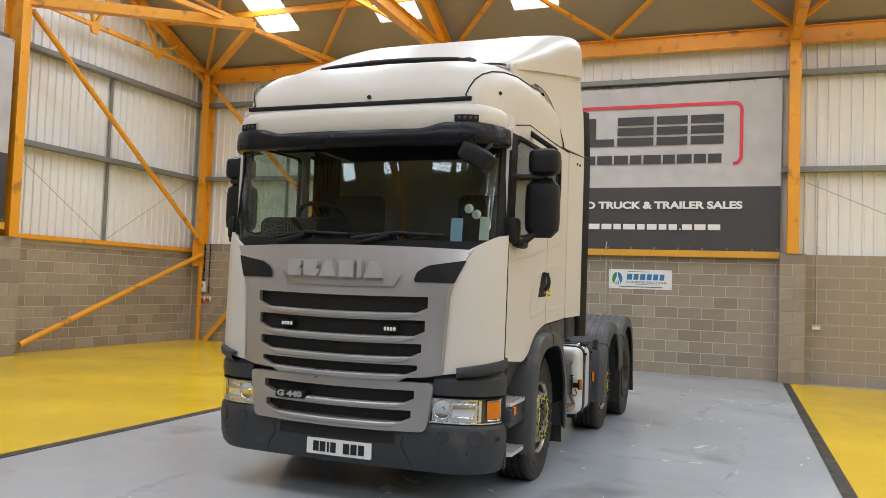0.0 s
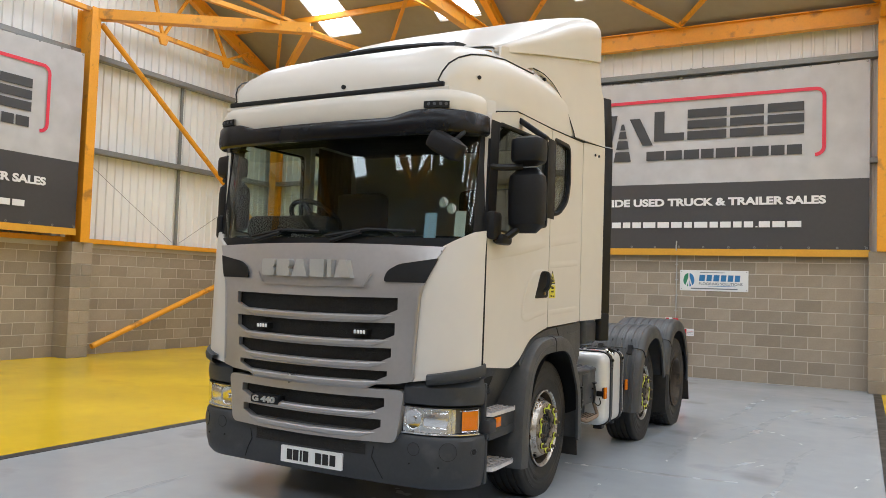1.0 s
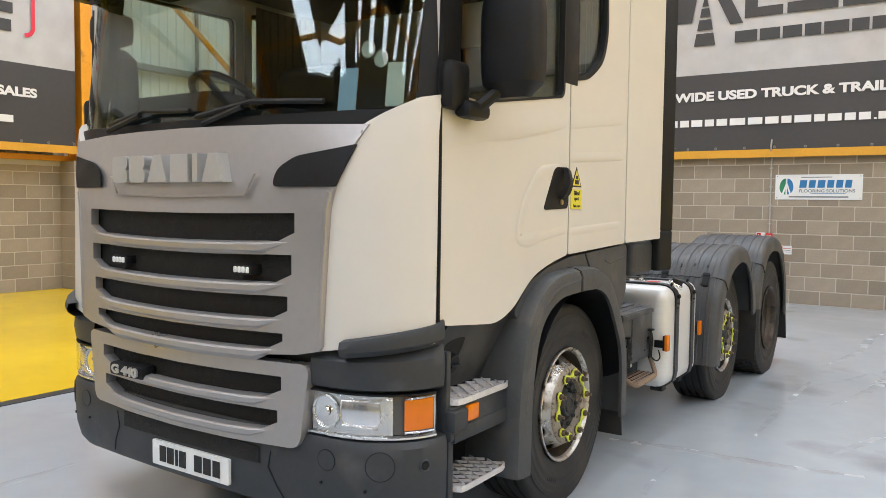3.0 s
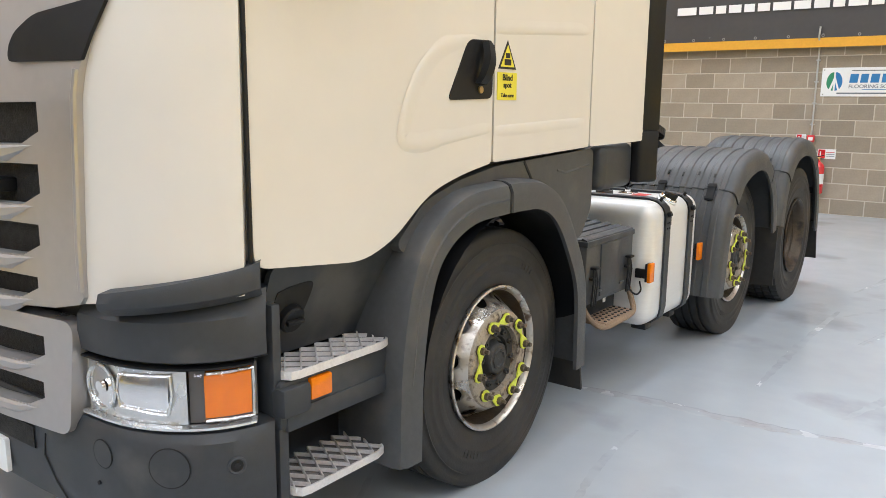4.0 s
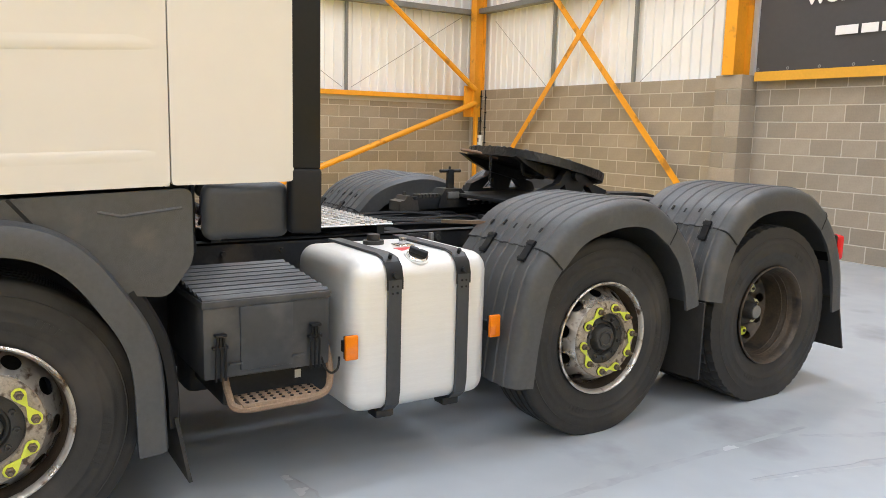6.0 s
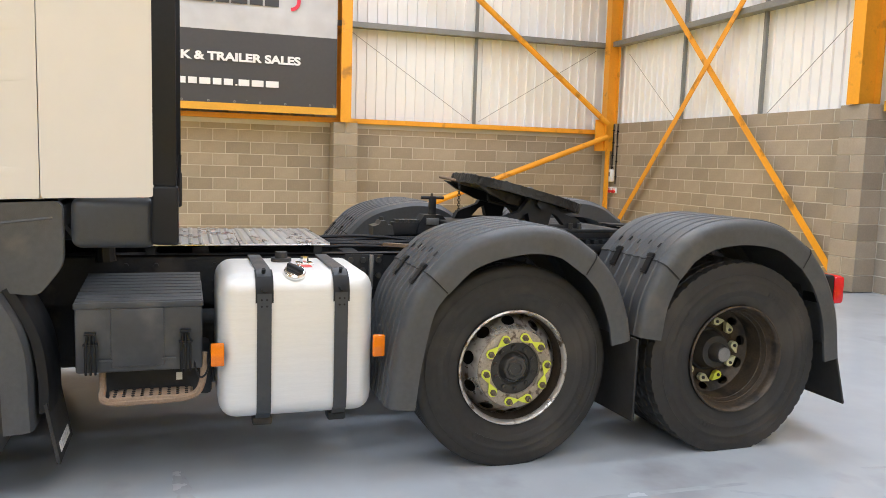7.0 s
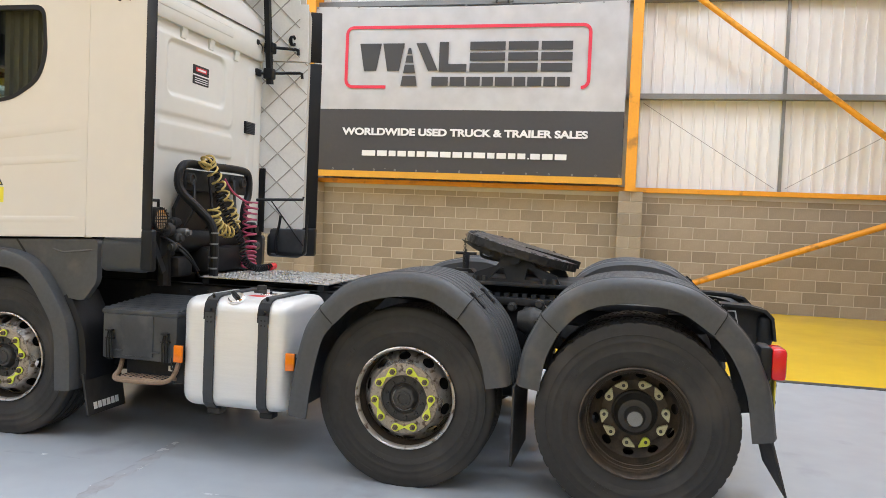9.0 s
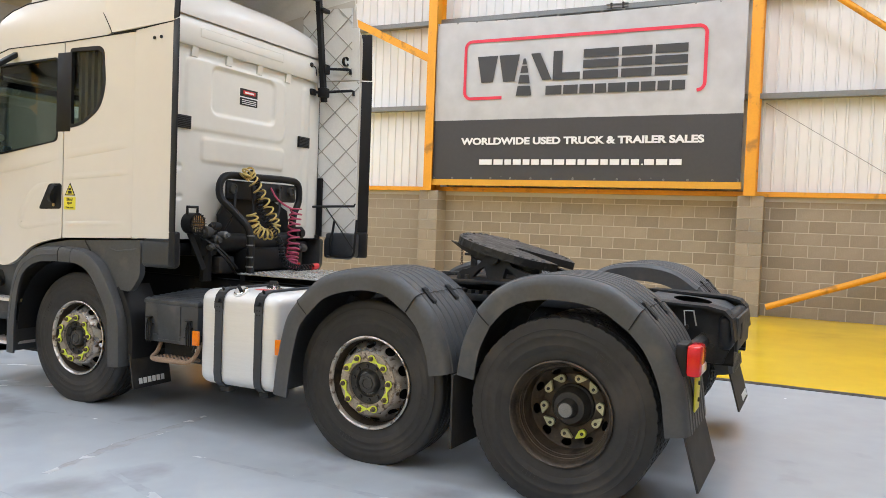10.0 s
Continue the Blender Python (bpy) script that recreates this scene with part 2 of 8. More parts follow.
wall_a = thing("wall_gable", XA, 0, 0, "gable wall of grey-brown blocks under white profiled cladding", "wall", kind="structure")
wall_b = thing("wall_eaves", 0, YB, 0, "long wall of grey-brown blocks under white profiled cladding", "wall", kind="structure")
wall_a.location = wall_b.location = (0, 0, 0)
part("mortar_bed", box(B(), XA - 0.25, XA - 0.003, YF, YB + 0.25, 0, SILL), MORTAR, wall_a, sm=False)
part("mortar_bed", box(B(), XA - 0.003, XE, YB + 0.003, YB + 0.25, 0, SILL_B), MORTAR, wall_b, sm=False)
bm = B()
prism(bm, [(YF, SILL), (YB + 0.2, SILL), (YB + 0.2, roof_z(YB) - 0.02), (RIDGE, roof_z(RIDGE) - 0.02), (YF, roof_z(YF) - 0.02)], "x", XA - 0.25, XA - 0.18)
part("outer_sheet", bm, CLAD, wall_a, sm=False)
part("cladding", ribbed(B(), YF, YB + 0.05, XA - 0.13, 0.035, SILL, lambda y: roof_z(y) - 0.03, "y"), CLAD, wall_a, "white profiled steel sheet", sm=False)
part("outer_sheet", box(B(), XA - 0.17, XE, YB + 0.18, YB + 0.25, SILL_B, EAVE), CLAD, wall_b, sm=False)
part("cladding", ribbed(B(), XA - 0.12, XE, YB + 0.13, 0.035, SILL_B, EAVE - 0.02, "x"), CLAD, wall_b, "white profiled steel sheet", sm=False)

# plain unseen walls that close the hall behind the camera; the pale gable returns light
for nm, lab, bmk in (("wall_far_side", "unseen far side wall, blockwork below and sheet above in darkened tones", lambda z0, z1: box(B(), XA, XE + 0.2, YF - 0.2, YF, z0, z1 if z1 < 5 else roof_z(YF))),
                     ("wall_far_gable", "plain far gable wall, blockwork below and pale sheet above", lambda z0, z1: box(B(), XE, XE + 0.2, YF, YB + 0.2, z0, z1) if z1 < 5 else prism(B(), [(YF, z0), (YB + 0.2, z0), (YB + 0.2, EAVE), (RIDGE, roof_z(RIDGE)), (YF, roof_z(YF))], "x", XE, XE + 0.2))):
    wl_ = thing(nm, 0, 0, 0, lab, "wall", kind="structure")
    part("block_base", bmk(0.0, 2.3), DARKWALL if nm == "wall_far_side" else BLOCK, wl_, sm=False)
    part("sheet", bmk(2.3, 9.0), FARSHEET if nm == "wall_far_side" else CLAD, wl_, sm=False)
for x in (2.0, -6.3):
    shut = thing("roller_door", x, YF, 0, "closed dark roller shutter door in the far wall", "door", group="roller doors", kind="structure")
    bm = B()
    for k in range(36):
        box(bm, -2.2, 2.2, 0.02, 0.06 + 0.015 * (k % 2), k * 0.125, (k + 1) * 0.125)
    tagged(part("curtain", bm, SHUTTER, shut, sm=False), kind="stuff")
    for sx in (-2.3, 2.3):
        part("guide", box(B(), sx - 0.1, sx + 0.1, 0, 0.15, 0, 4.7), GREY_RAIL, shut, sm=False)
    part("shutter_box", box(B(), -2.2, 2.2, 0, 0.35, 4.5, 4.95), GREY_RAIL, shut, sm=False)

# roof: two slopes with rooflights let into them
LIGHT_X = [(-7.75, -6.85), (-4.8, -3.8), (-1.75, -0.8), (1.3, 2.25), (4.3, 5.25), (7.35, 8.3), (10.4, 11.3), (13.4, 14.3), (16.4, 17.3)]


def slope_pt(x, y, d=0.0):
    return (x, y, roof_z(y) + d)


def lit(x, y):
    """False where a rooflight is left out to dim the truck's roof and the long wall."""
    return not (4 < x < 8.5 and y > 6.0) and not (-2 < x < 2.5 and -2.1 < y < 1)


ROWS_Y = [(2.9, 8.75), (-2.0, 0.9), (-8.0, -3.9), (-14.1, -11.0)]
bm = B()
xs = sorted({XA - 0.25, XE + 0.2, *[v for p in LIGHT_X for v in p]})
ys = sorted({YF - 0.2, RIDGE, YB + 0.26, 6.0, *[v for p in ROWS_Y for v in p]})
for i in range(len(xs) - 1):
    for j in range(len(ys) - 1):
        cx, cy = (xs[i] + xs[i + 1]) / 2, (ys[j] + ys[j + 1]) / 2
        if any(a < cx < b for a, b in LIGHT_X) and any(c < cy < d for c, d in ROWS_Y) and lit(cx, cy):
            continue
        q = [(xs[i], ys[j]), (xs[i + 1], ys[j]), (xs[i + 1], ys[j + 1]), (xs[i], ys[j + 1])]
        lo = [bm.verts.new(slope_pt(*p)) for p in q]
        hi = [bm.verts.new(slope_pt(*p, 0.12)) for p in q]
        bm.faces.new(lo[::-1])
        bm.faces.new(hi)
        for k in range(4):
            bm.faces.new((lo[k], lo[(k + 1) % 4], hi[(k + 1) % 4], hi[k]))
ceiling = tagged(new("ceiling", mesh_of("ceiling", bm, ROOF)), "pitched roof lined with beige-grey boards", "ceiling", kind="structure")
for a, b in LIGHT_X:
    for c, d in ROWS_Y:
        d = min(d, 6.0) if 4 < a < 8.5 else d
        if not lit((a + b) / 2, (c + d) / 2):
            continue
        bm = B()
        bm.faces.new([bm.verts.new(slope_pt(*p, 0.06)) for p in ((a, c), (b, c), (b, d), (a, d))])
        ob = tagged(new("rooflight", mesh_of("rooflight", bm, SKYLIGHT)), "bright translucent rooflight sheet", "rooflight", group="rooflights", kind="structure")
# steelwork

def beam_h(bm, p, q, w, h, up=(0, 0, 1), web=0.012, fl=0.016):
    """An I-section from p to q."""
    p, q = Vector(p), Vector(q)
    d = (q - p).normalized()
    s = d.cross(Vector(up)).normalized()
    u = s.cross(d)
    bar(bm, p + u * (h / 2 - fl / 2), q + u * (h / 2 - fl / 2), w, fl, up)
    bar(bm, p - u * (h / 2 - fl / 2), q - u * (h / 2 - fl / 2), w, fl, up)
    bar(bm, p, q, web, h - 2 * fl, up)
    return bm


def column(name, x, y, along, label):
    ob = thing(name, x, y, 0, label, "steel column", "steel columns", "structure")
    bm = B()
    if along == "y":
        beam_h(bm, (0.1, 0, SILL), (0.1, 0, EAVE - 0.1), 0.2, 0.45, up=(1, 0, 0))
    else:
        beam_h(bm, (0, 0, SILL_B), (0, 0, EAVE - 0.1), 0.2, 0.36, up=(0, 1, 0))
    part("shaft", bm, ORANGE, ob, sm=False)
    bm = B()
    for z in (SILL + 1.6, SILL + 1.66, SILL + 3.4):
        for s in (-0.05, 0.05):
            if along == "y":
                cyl(bm, (0.32, s, z), (0.335, s, z), 0.012, 8)
            else:
                cyl(bm, (s, -0.18, z), (s, -0.19, z), 0.012, 8)
    part("bolt", bm, ORANGE, ob)
    return ob


for y in (4.03, -2.60, -9.2):
    column("steel_column", XA + 0.2, y, "y", "orange painted steel column standing on a block pier")
for x in (3.66, -3.38, 10.4):
    column("steel_column", x, YF + 0.2, "x", "orange painted steel column on the far wall")
for y in (4.2, -2.6, -9.0):
    column("steel_column", XE - 0.2, y, "y", "orange painted steel column on the far wall")
for x in (3.66, -3.38, 10.4):
    column("steel_column", x, YB - 0.2, "x", "orange painted steel column standing on a block pier")
cc = thing("corner_column", XA + 0.31, YB - 0.11, 0, "orange painted steel corner column", "steel column", kind="structure")
part("shaft", beam_h(B(), (0, 0, SILL - 0.35), (0, 0, EAVE - 0.1), 0.2, 0.26, up=(0, 1, 0)), ORANGE, cc, sm=False)
part("lower_post", bar(B(), (0.02, -0.02, 0), (0.02, -0.02, SILL - 0.3), 0.07, 0.07), ORANGE, cc, sm=False)
part("gusset", box(B(), -0.02, 0.02, -0.32, 0.1, SILL - 0.35, SILL + 0.3), ORANGE, cc, sm=False)


def member(name, label, build, category="steel brace", material=ORANGE):
    bm = B()
    build(bm)
    ob = new(name, smooth(mesh_of(name, bm, material)))
    return tagged(ob, label, category, kind="structure")


member("eaves_beam", "orange steel eaves beam on the long wall", lambda b: beam_h(b, (XA + 0.1, YB - 0.12, EAVE - 0.2), (XE, YB - 0.12, EAVE - 0.2), 0.16, 0.34), "steel beam")
member("lintel_strip", "thin grey flashing strip under the orange rail", lambda b: box(b, XA - 0.003, XA + 0.014, YF, YB - 0.1, SILL - 0.085, SILL + 0.002), "flashing strip", CONDUIT)
member("sill_rail", "orange steel rail on top of the block wall", lambda b: box(b, XA - 0.05, XA + 0.12, YF, YB - 0.1, SILL + 0.004, SILL + 0.095), "steel rail")
member("diagonal_brace", "orange round tube brace across a wall bay", lambda b: tube(b, [(XA + 0.4, 4.24, 6.55), (XA + 0.4, 9.62, 2.44)], 0.056, 14))
member("diagonal_brace", "orange round tube brace over the block wall", lambda b: tube(b, [(XA + 0.4, 9.62, 2.16), (XA + 0.4, 4.4, 0.2)], 0.058, 14))
member("cross_brace", "orange flat steel cross brace in a wall bay", lambda b: bar(b, (-3.56, YB - 0.12, 0.0), (-10.0, YB - 0.12, 6.55), 0.012, 0.11, up=(0, 0, 1)))
member("cross_brace", "orange flat steel cross brace in a wall bay", lambda b: bar(b, (-9.8, YB - 0.15, 0.0), (-3.7, YB - 0.15, 6.75), 0.012, 0.11, up=(0, 0, 1)))
member("diagonal_brace", "orange steel brace rising from a gable column", lambda b: bar(b, (XA + 0.36, -2.72, 5.12), (XA + 0.36, -6.2, 6.80), 0.12, 0.16))
# eaves-level bracing in the corner
N_ = (-6.52, 6.45, 6.70)
member("corner_brace", "orange steel brace at eaves level", lambda b: bar(b, (XA + 0.4, 4.1, 6.70), N_, 0.2, 0.2))
member("corner_brace", "orange steel brace at eaves level", lambda b: bar(b, (XA + 0.4, YB - 0.2, 6.75), N_, 0.12, 0.14))
member("corner_brace", "orange steel brace at eaves level", lambda b: bar(b, (-7.6, 3.6, 6.78), (-6.15, YB - 0.25, 6.75), 0.09, 0.09))


def truss(x, name, label):
    ob = thing(name, x, 0, 0, label, "roof truss", "roof trusses", "structure")
    part("rafter", beam_h(B(), (0, YB - 0.1, roof_z(YB) - 0.22), (0, RIDGE, roof_z(RIDGE) - 0.22), 0.14, 0.26), ORANGE, ob, sm=False)
    part("rafter", beam_h(B(), (0, YF + 0.1, roof_z(YF) - 0.22), (0, RIDGE, roof_z(RIDGE) - 0.22), 0.14, 0.26), ORANGE, ob, sm=False)
    return ob


for x in (-3.38, 3.66, 10.4):
    t_ = truss(x, "roof_truss", "orange steel roof frame with a deep tie beam")
    part("tie", beam_h(B(), (0, YB - 0.1, 6.68), (0, YF + 0.1, 6.68), 0.16, 0.28), ORANGE, t_, sm=False)
t_ = truss(XA + 0.2, "gable_truss", "orange lattice truss against the gable wall")
part("tie", bar(B(), (0.1, YB - 0.2, 6.80), (0.1, YF + 0.1, 6.80), 0.09, 0.09), ORANGE, t_, sm=False)
for y in (7.75, 5.85, 2.2, 0.2, -4.0):
    for dy in (0.75, -0.6):
        y2 = y + dy
        part("lattice_bar", bar(B(), (0.1, y, 6.80), (0.1, y2, roof_z(y2) - 0.3), 0.06, 0.06), ORANGE, t_, sm=False)
    part("gusset", prism(B(), [(y - 0.16, 6.84), (y + 0.16, 6.84), (y + 0.07, 6.62), (y - 0.07, 6.62)], "x", 0.09, 0.15), ORANGE, t_, sm=False)
y = YB - 1.75
while y > YF + 1:
    member("purlin", "orange steel roof purlin", lambda b, y=y: bar(b, (XA, y, roof_z(y) - 0.07), (XE, y, roof_z(y) - 0.07), 0.07, 0.13), "roof purlin")
    y -= 1.75
for x0, x1 in ((-10.0, -6.7), (-6.7, -3.35), (-3.35, 0.15), (0.15, 3.62), (3.62, 7.0)):
    member("roof_brace", "orange steel roof bracing bar", lambda b, x0=x0, x1=x1: bar(b, (x0, YB - 0.3, roof_z(YB - 0.3) - 0.16), (x1, YB - 3.9, roof_z(YB - 3.9) - 0.16), 0.07, 0.07), "roof brace")
    member("roof_brace", "orange steel roof bracing bar", lambda b, x0=x0, x1=x1: bar(b, (x1, YB - 0.3, roof_z(YB - 0.3) - 0.2), (x0, YB - 3.9, roof_z(YB - 3.9) - 0.2), 0.07, 0.07), "roof brace")


def grey_rail(name, p, q, w, h, label):
    ob = new(name, mesh_of(name, bar(B(), p, q, w, h), GREY_RAIL))
    return tagged(ob, label, "cladding rail", kind="structure")


for z in (4.09, 5.98):
    grey_rail("cladding_rail", (XA + 0.02, YF, z), (XA + 0.02, YB, z), 0.2, 0.1, "grey galvanised cladding rail on the gable wall")
    grey_rail("cladding_rail", (XA, YB - 0.02, z), (XE, YB - 0.02, z), 0.2, 0.1, "grey galvanised cladding rail on the long wall")
for y in (6.78, -5.8):
    grey_rail("cladding_post", (XA - 0.03, y, SILL), (XA - 0.03, y, 5.98), 0.05, 0.06, "thin grey cladding post")
for x in (-7.7, -5.6, 0.1, 7.2):
    grey_rail("cladding_post", (x, YB + 0.03, SILL_B), (x, YB + 0.03, 5.98), 0.05, 0.06, "thin grey cladding post")
WIRES_A = [((4.2, 3.98), (6.68, 2.38)), ((6.88, 2.38), (9.5, 3.98))]
for (a, za), (b, zb) in WIRES_A:
    ob = new("brace_wire", mesh_of("brace_wire", cyl(B(), (XA - 0.02, a, za), (XA - 0.02, b, zb), 0.005, 6), GREY_RAIL))
    tagged(ob, "thin grey tension wire across the cladding", "wire", kind="structure")
for (a, za), (b, zb) in [((-9.6, 3.85), (-7.8, 2.4)), ((-5.5, 2.4), (-3.6, 3.85)), ((3.9, 3.85), (7.1, 2.4))]:
    ob = new("brace_wire", mesh_of("brace_wire", cyl(B(), (a, YB + 0.02, za), (b, YB + 0.02, zb), 0.005, 6), GREY_RAIL))
    tagged(ob, "thin grey tension wire across the cladding", "wire", kind="structure")

# ---- banners ----
# streaks in the grey carry both the brushed print and a painted sheen
BANGREY = mat("silver_grey_banner", (0.51, 0.51, 0.52), 0.36, var=0.16, scale=1.2, stretch=(0.25, 0.25, 9), bump=0.04, bscale=4, rvar=0.08)
BANDARK = mat("charcoal_banner", (0.055, 0.053, 0.055), 0.5, var=0.08, scale=1.5)
BANINK = mat("banner_dark_letters", (0.05, 0.05, 0.052), 0.5, var=0.05, scale=4)
BANRED = mat("banner_red_line", (0.72, 0.035, 0.07), 0.45, var=0.05, scale=4)
BANWHITE = mat("banner_white_letters", (0.82, 0.82, 0.82), 0.5, var=0.03, scale=4)
BANGOLD = mat("banner_gold_strip", (0.70, 0.36, 0.03), 0.5, var=0.08, scale=3)


def banner(m, w, h, label, up=0.0, back=0.3):
    """A hung vinyl banner; its own x runs along it, y up, z out towards the viewer; origin at its lower left corner."""
    ob = new("banner")
    ob.matrix_world = m
    tagged(ob, label, "banner", "banners")

    def bp(name, bm, material, lab=""):
        return part(name, bm, material, ob, lab, sm=False)
    split = h * 0.375

    def cloth(z0, z1):
        bm = B()
        nx, ny = 60, 12
        random.seed(3)
        g = []
        for j in range(ny + 1):
            row = []
            for i in range(nx + 1):
                u, v = i / nx, z0 / h + (z1 - z0) / h * j / ny
                sag = 0.008 * math.sin(u * 9) * v + 0.006 * math.sin(u * 23 + v * 5) - 0.012 * math.sin(math.pi * u) * v
                row.append(bm.verts.new((u * w, z0 + (z1 - z0) * j / ny - (0.05 * math.sin(math.pi * u) if j == ny and z1 > h - 0.01 else 0), 0.0 + sag * 0.6)))
            g.append(row)
        for j in range(ny):
            for i in range(nx):
                bm.faces.new((g[j][i], g[j][i + 1], g[j + 1][i + 1], g[j + 1][i]))
        r = bmesh.ops.extrude_face_region(bm, geom=bm.faces[:])
        for v in r["geom"]:
            if isinstance(v, bmesh.types.BMVert):
                v.co.z -= 0.006
        return bm
    bp("lower_field", cloth(0.0, split), BANDARK, "charcoal lower field")
    bp("upper_field", cloth(split, h), BANGREY, "silver grey brushed-metal print with its sheen in the colour")
    bp("gold_strip", box(B(), -0.02, w + 0.02, -0.13, 0.0, -0.02, 0.004), BANGOLD, "gold strip along the foot")
    Z = 0.018
    u = w / 6.28

    def T(s, x0, x1, y0, y1, material, bold=0.02):
        cx, cy = (x0 + x1) / 2 * u, (y0 + y1) / 2 * h / 3.3
        return text("letters", s, (y1 - y0) * h / 3.3, 0.001, Matrix.Translation((cx, cy, Z)), material, ob, width=(x1 - x0) * u, bold=bold)
    hk = h / 3.3
    # the mark: five heavy letters with a road in place of the second one
    blocks = lambda name, spans, y0, y1, material, lean=0.0: [bp(name, prism(B(), [((a + lean) * u, (y0 + up) * hk), ((b - lean) * u, (y0 + up) * hk), (b * u, (y1 + up) * hk), (a * u, (y1 + up) * hk)], "z", Z - 0.001, Z + 0.001), material) for a, b in spans]
    blocks("name_block", [(0.98, 1.44), (1.47, 1.92)], 2.00, 2.54, BANINK, 0.10)
    blocks("name_block", [(2.64, 2.83)], 1.98, 2.56, BANINK)
    blocks("name_block", [(2.83, 3.20)], 1.98, 2.13, BANINK)
    for x0_, x1_ in ((3.26, 3.96), (4.02, 4.60), (4.66, 5.26)):
        for y0_, y1_ in ((1.98, 2.145), (2.19, 2.35), (2.395, 2.56)):
            blocks("name_block", [(x0_, x1_)], y0_, y1_, BANINK)
    bm = B()
    for y0, y1, a0, a1 in ((1.70, 1.90, 0.17, 0.135), (1.95, 2.12, 0.125, 0.095), (2.16, 2.30, 0.085, 0.06), (2.33, 2.45, 0.05, 0.025)):
        prism(bm, [((2.03 - a0) * u, y0 * hk), ((2.03 + a0) * u, y0 * hk), ((2.03 + a1) * u, y1 * hk), ((2.03 - a1) * u, y1 * hk)], "z", Z - 0.001, Z + 0.001)
    prism(bm, [(2.16 * u, 2.54 * hk), (2.36 * u, 2.54 * hk), (2.62 * u, 2.0 * hk), (2.42 * u, 2.0 * hk)], "z", Z - 0.001, Z + 0.001)
    bp("road_mark", bm, BANINK, "dark road mark")
    x = 2.50
    for w_ in (0.36, 0.32, 0.30, 0.25, 0.36, 0.25, 0.30, 0.25, 0.27):
        blocks("name_block", [(x, x + w_ - 0.025)], 1.70 - up, 1.88 - up, BANINK)
        x += w_ + 0.012
    r_, x0, x1, y0, y1 = 0.14, 0.70, 5.58, 1.68, 2.86
    path = [(1.55, y0), (x0 + r_, y0)]
    path += [(x0 + r_ - r_ * math.sin(t), y0 + r_ - r_ * math.cos(t)) for t in [math.pi / 2 * k / 6 for k in range(1, 7)]]
    path += [(x0 + r_ - r_ * math.cos(t), y1 - r_ + r_ * math.sin(t)) for t in [math.pi / 2 * k / 6 for k in range(0, 7)]]
    path += [(x1 - r_ + r_ * math.sin(t), y1 - r_ + r_ * math.cos(t)) for t in [math.pi / 2 * k / 6 for k in range(0, 7)]]
    path += [(x1 - r_ + r_ * math.cos(t), y0 + r_ - r_ * math.sin(t)) for t in [math.pi / 2 * k / 6 for k in range(0, 7)]]
    bm = sweep(B(), [(a * u, b * hk, Z) for a, b in path], [(-0.001, -0.032), (0.001, -0.032), (0.001, 0.032), (-0.001, 0.032)], normal=(0, 0, 1))
    bp("red_line", bm, BANRED, "red rounded outline")
    T("WORLDWIDE USED TRUCK & TRAILER SALES", 0.66, 5.62, 0.715 + up, 0.865 + up, BANWHITE, 0.045)
    x = 1.10
    for k, w_ in enumerate((0.32, 0.24, 0.18, 0.21, 0.18, 0.2, 0.27, 0.25, 0.23, 0.18, 0.27, 0.18, 0.22, 0.18, 0.19, 0.05, 0.22, 0.24, 0.26)):
        blocks("address_bar", [(x, x + w_ - 0.035 if w_ > 0.1 else x + 0.035)], 0.305, 0.415 if w_ > 0.1 else 0.33, BANWHITE)
        x += w_ + 0.0055
    for i in range(15):
        for y in (0.03, h - 0.03):
            bp("eyelet", lathe(B(), [(0.0, 0.022), (0.004, 0.022), (0.004, 0.01), (0.0, 0.01)], 0.04 + i * (w - 0.08) / 14, y, 0.012, 10, "z", True), GREY_RAIL)
    # straps that tie the banner back to the rails behind it
    for i in range(5):
        for y in (0.06, h - 0.05):
            x = 0.06 + i * (w - 0.12) / 4
            bp("strap", box(B(), x - 0.012, x + 0.012, y - 0.004, y + 0.004, -back, 0.0), GREY_RAIL)
    return ob


banner(Matrix(((0, 0, 1, -9.90), (1, 0, 0, -2.51), (0, 1, 0, 2.47), (0, 0, 0, 1))), 6.37, 3.38, "large grey and charcoal vinyl banner on the gable wall", 0.0, 0.54)
banner(Matrix(((1, 0, 0, -3.09), (0, 0, -1, 9.69), (0, 1, 0, 2.49), (0, 0, 0, 1))), 6.53, 3.40, "large grey and charcoal vinyl banner on the long wall", 0.09, 0.25)

# ---- truck materials ----
CREAM = mat("cream_white_paint", (0.645, 0.607, 0.548), 0.42, var=0.02, scale=0.9, coat=0.12, rvar=0.05, spec=0.4)
# cab cream made lighter to stand in for light the rear faces lack
REARCREAM = mat("lightened_rear_wall_cream", (0.70, 0.675, 0.605), 0.4, var=0.03, scale=1.5, coat=0.2)
GUARD = mat("worn_grey_mudguard_plastic", (0.058, 0.060, 0.063), 0.48, var=0.18, scale=5, bump=0.14, bscale=300, dirt=(0.088, 0.083, 0.077), dirt_amt=0.12, dscale=4)
PLASTIC = mat("dark_grey_plastic", (0.033, 0.036, 0.041), 0.5, var=0.16, scale=4, bump=0.10, bscale=300, dirt=(0.075, 0.074, 0.072), dirt_amt=0.16, dscale=3)
BLACK = mat("black_plastic", (0.008, 0.008, 0.009), 0.5, var=0.2, scale=6, bump=0.04, bscale=300, spec=0.3)
GLOSSBLACK = mat("gloss_black_visor", (0.006, 0.0065, 0.009), 0.26, var=0.1, scale=3, rvar=0.04, spec=0.3)
SILVER = mat("silver_grille_paint", (0.415, 0.397, 0.390), 0.37, metal=0.6, var=0.05, scale=3)
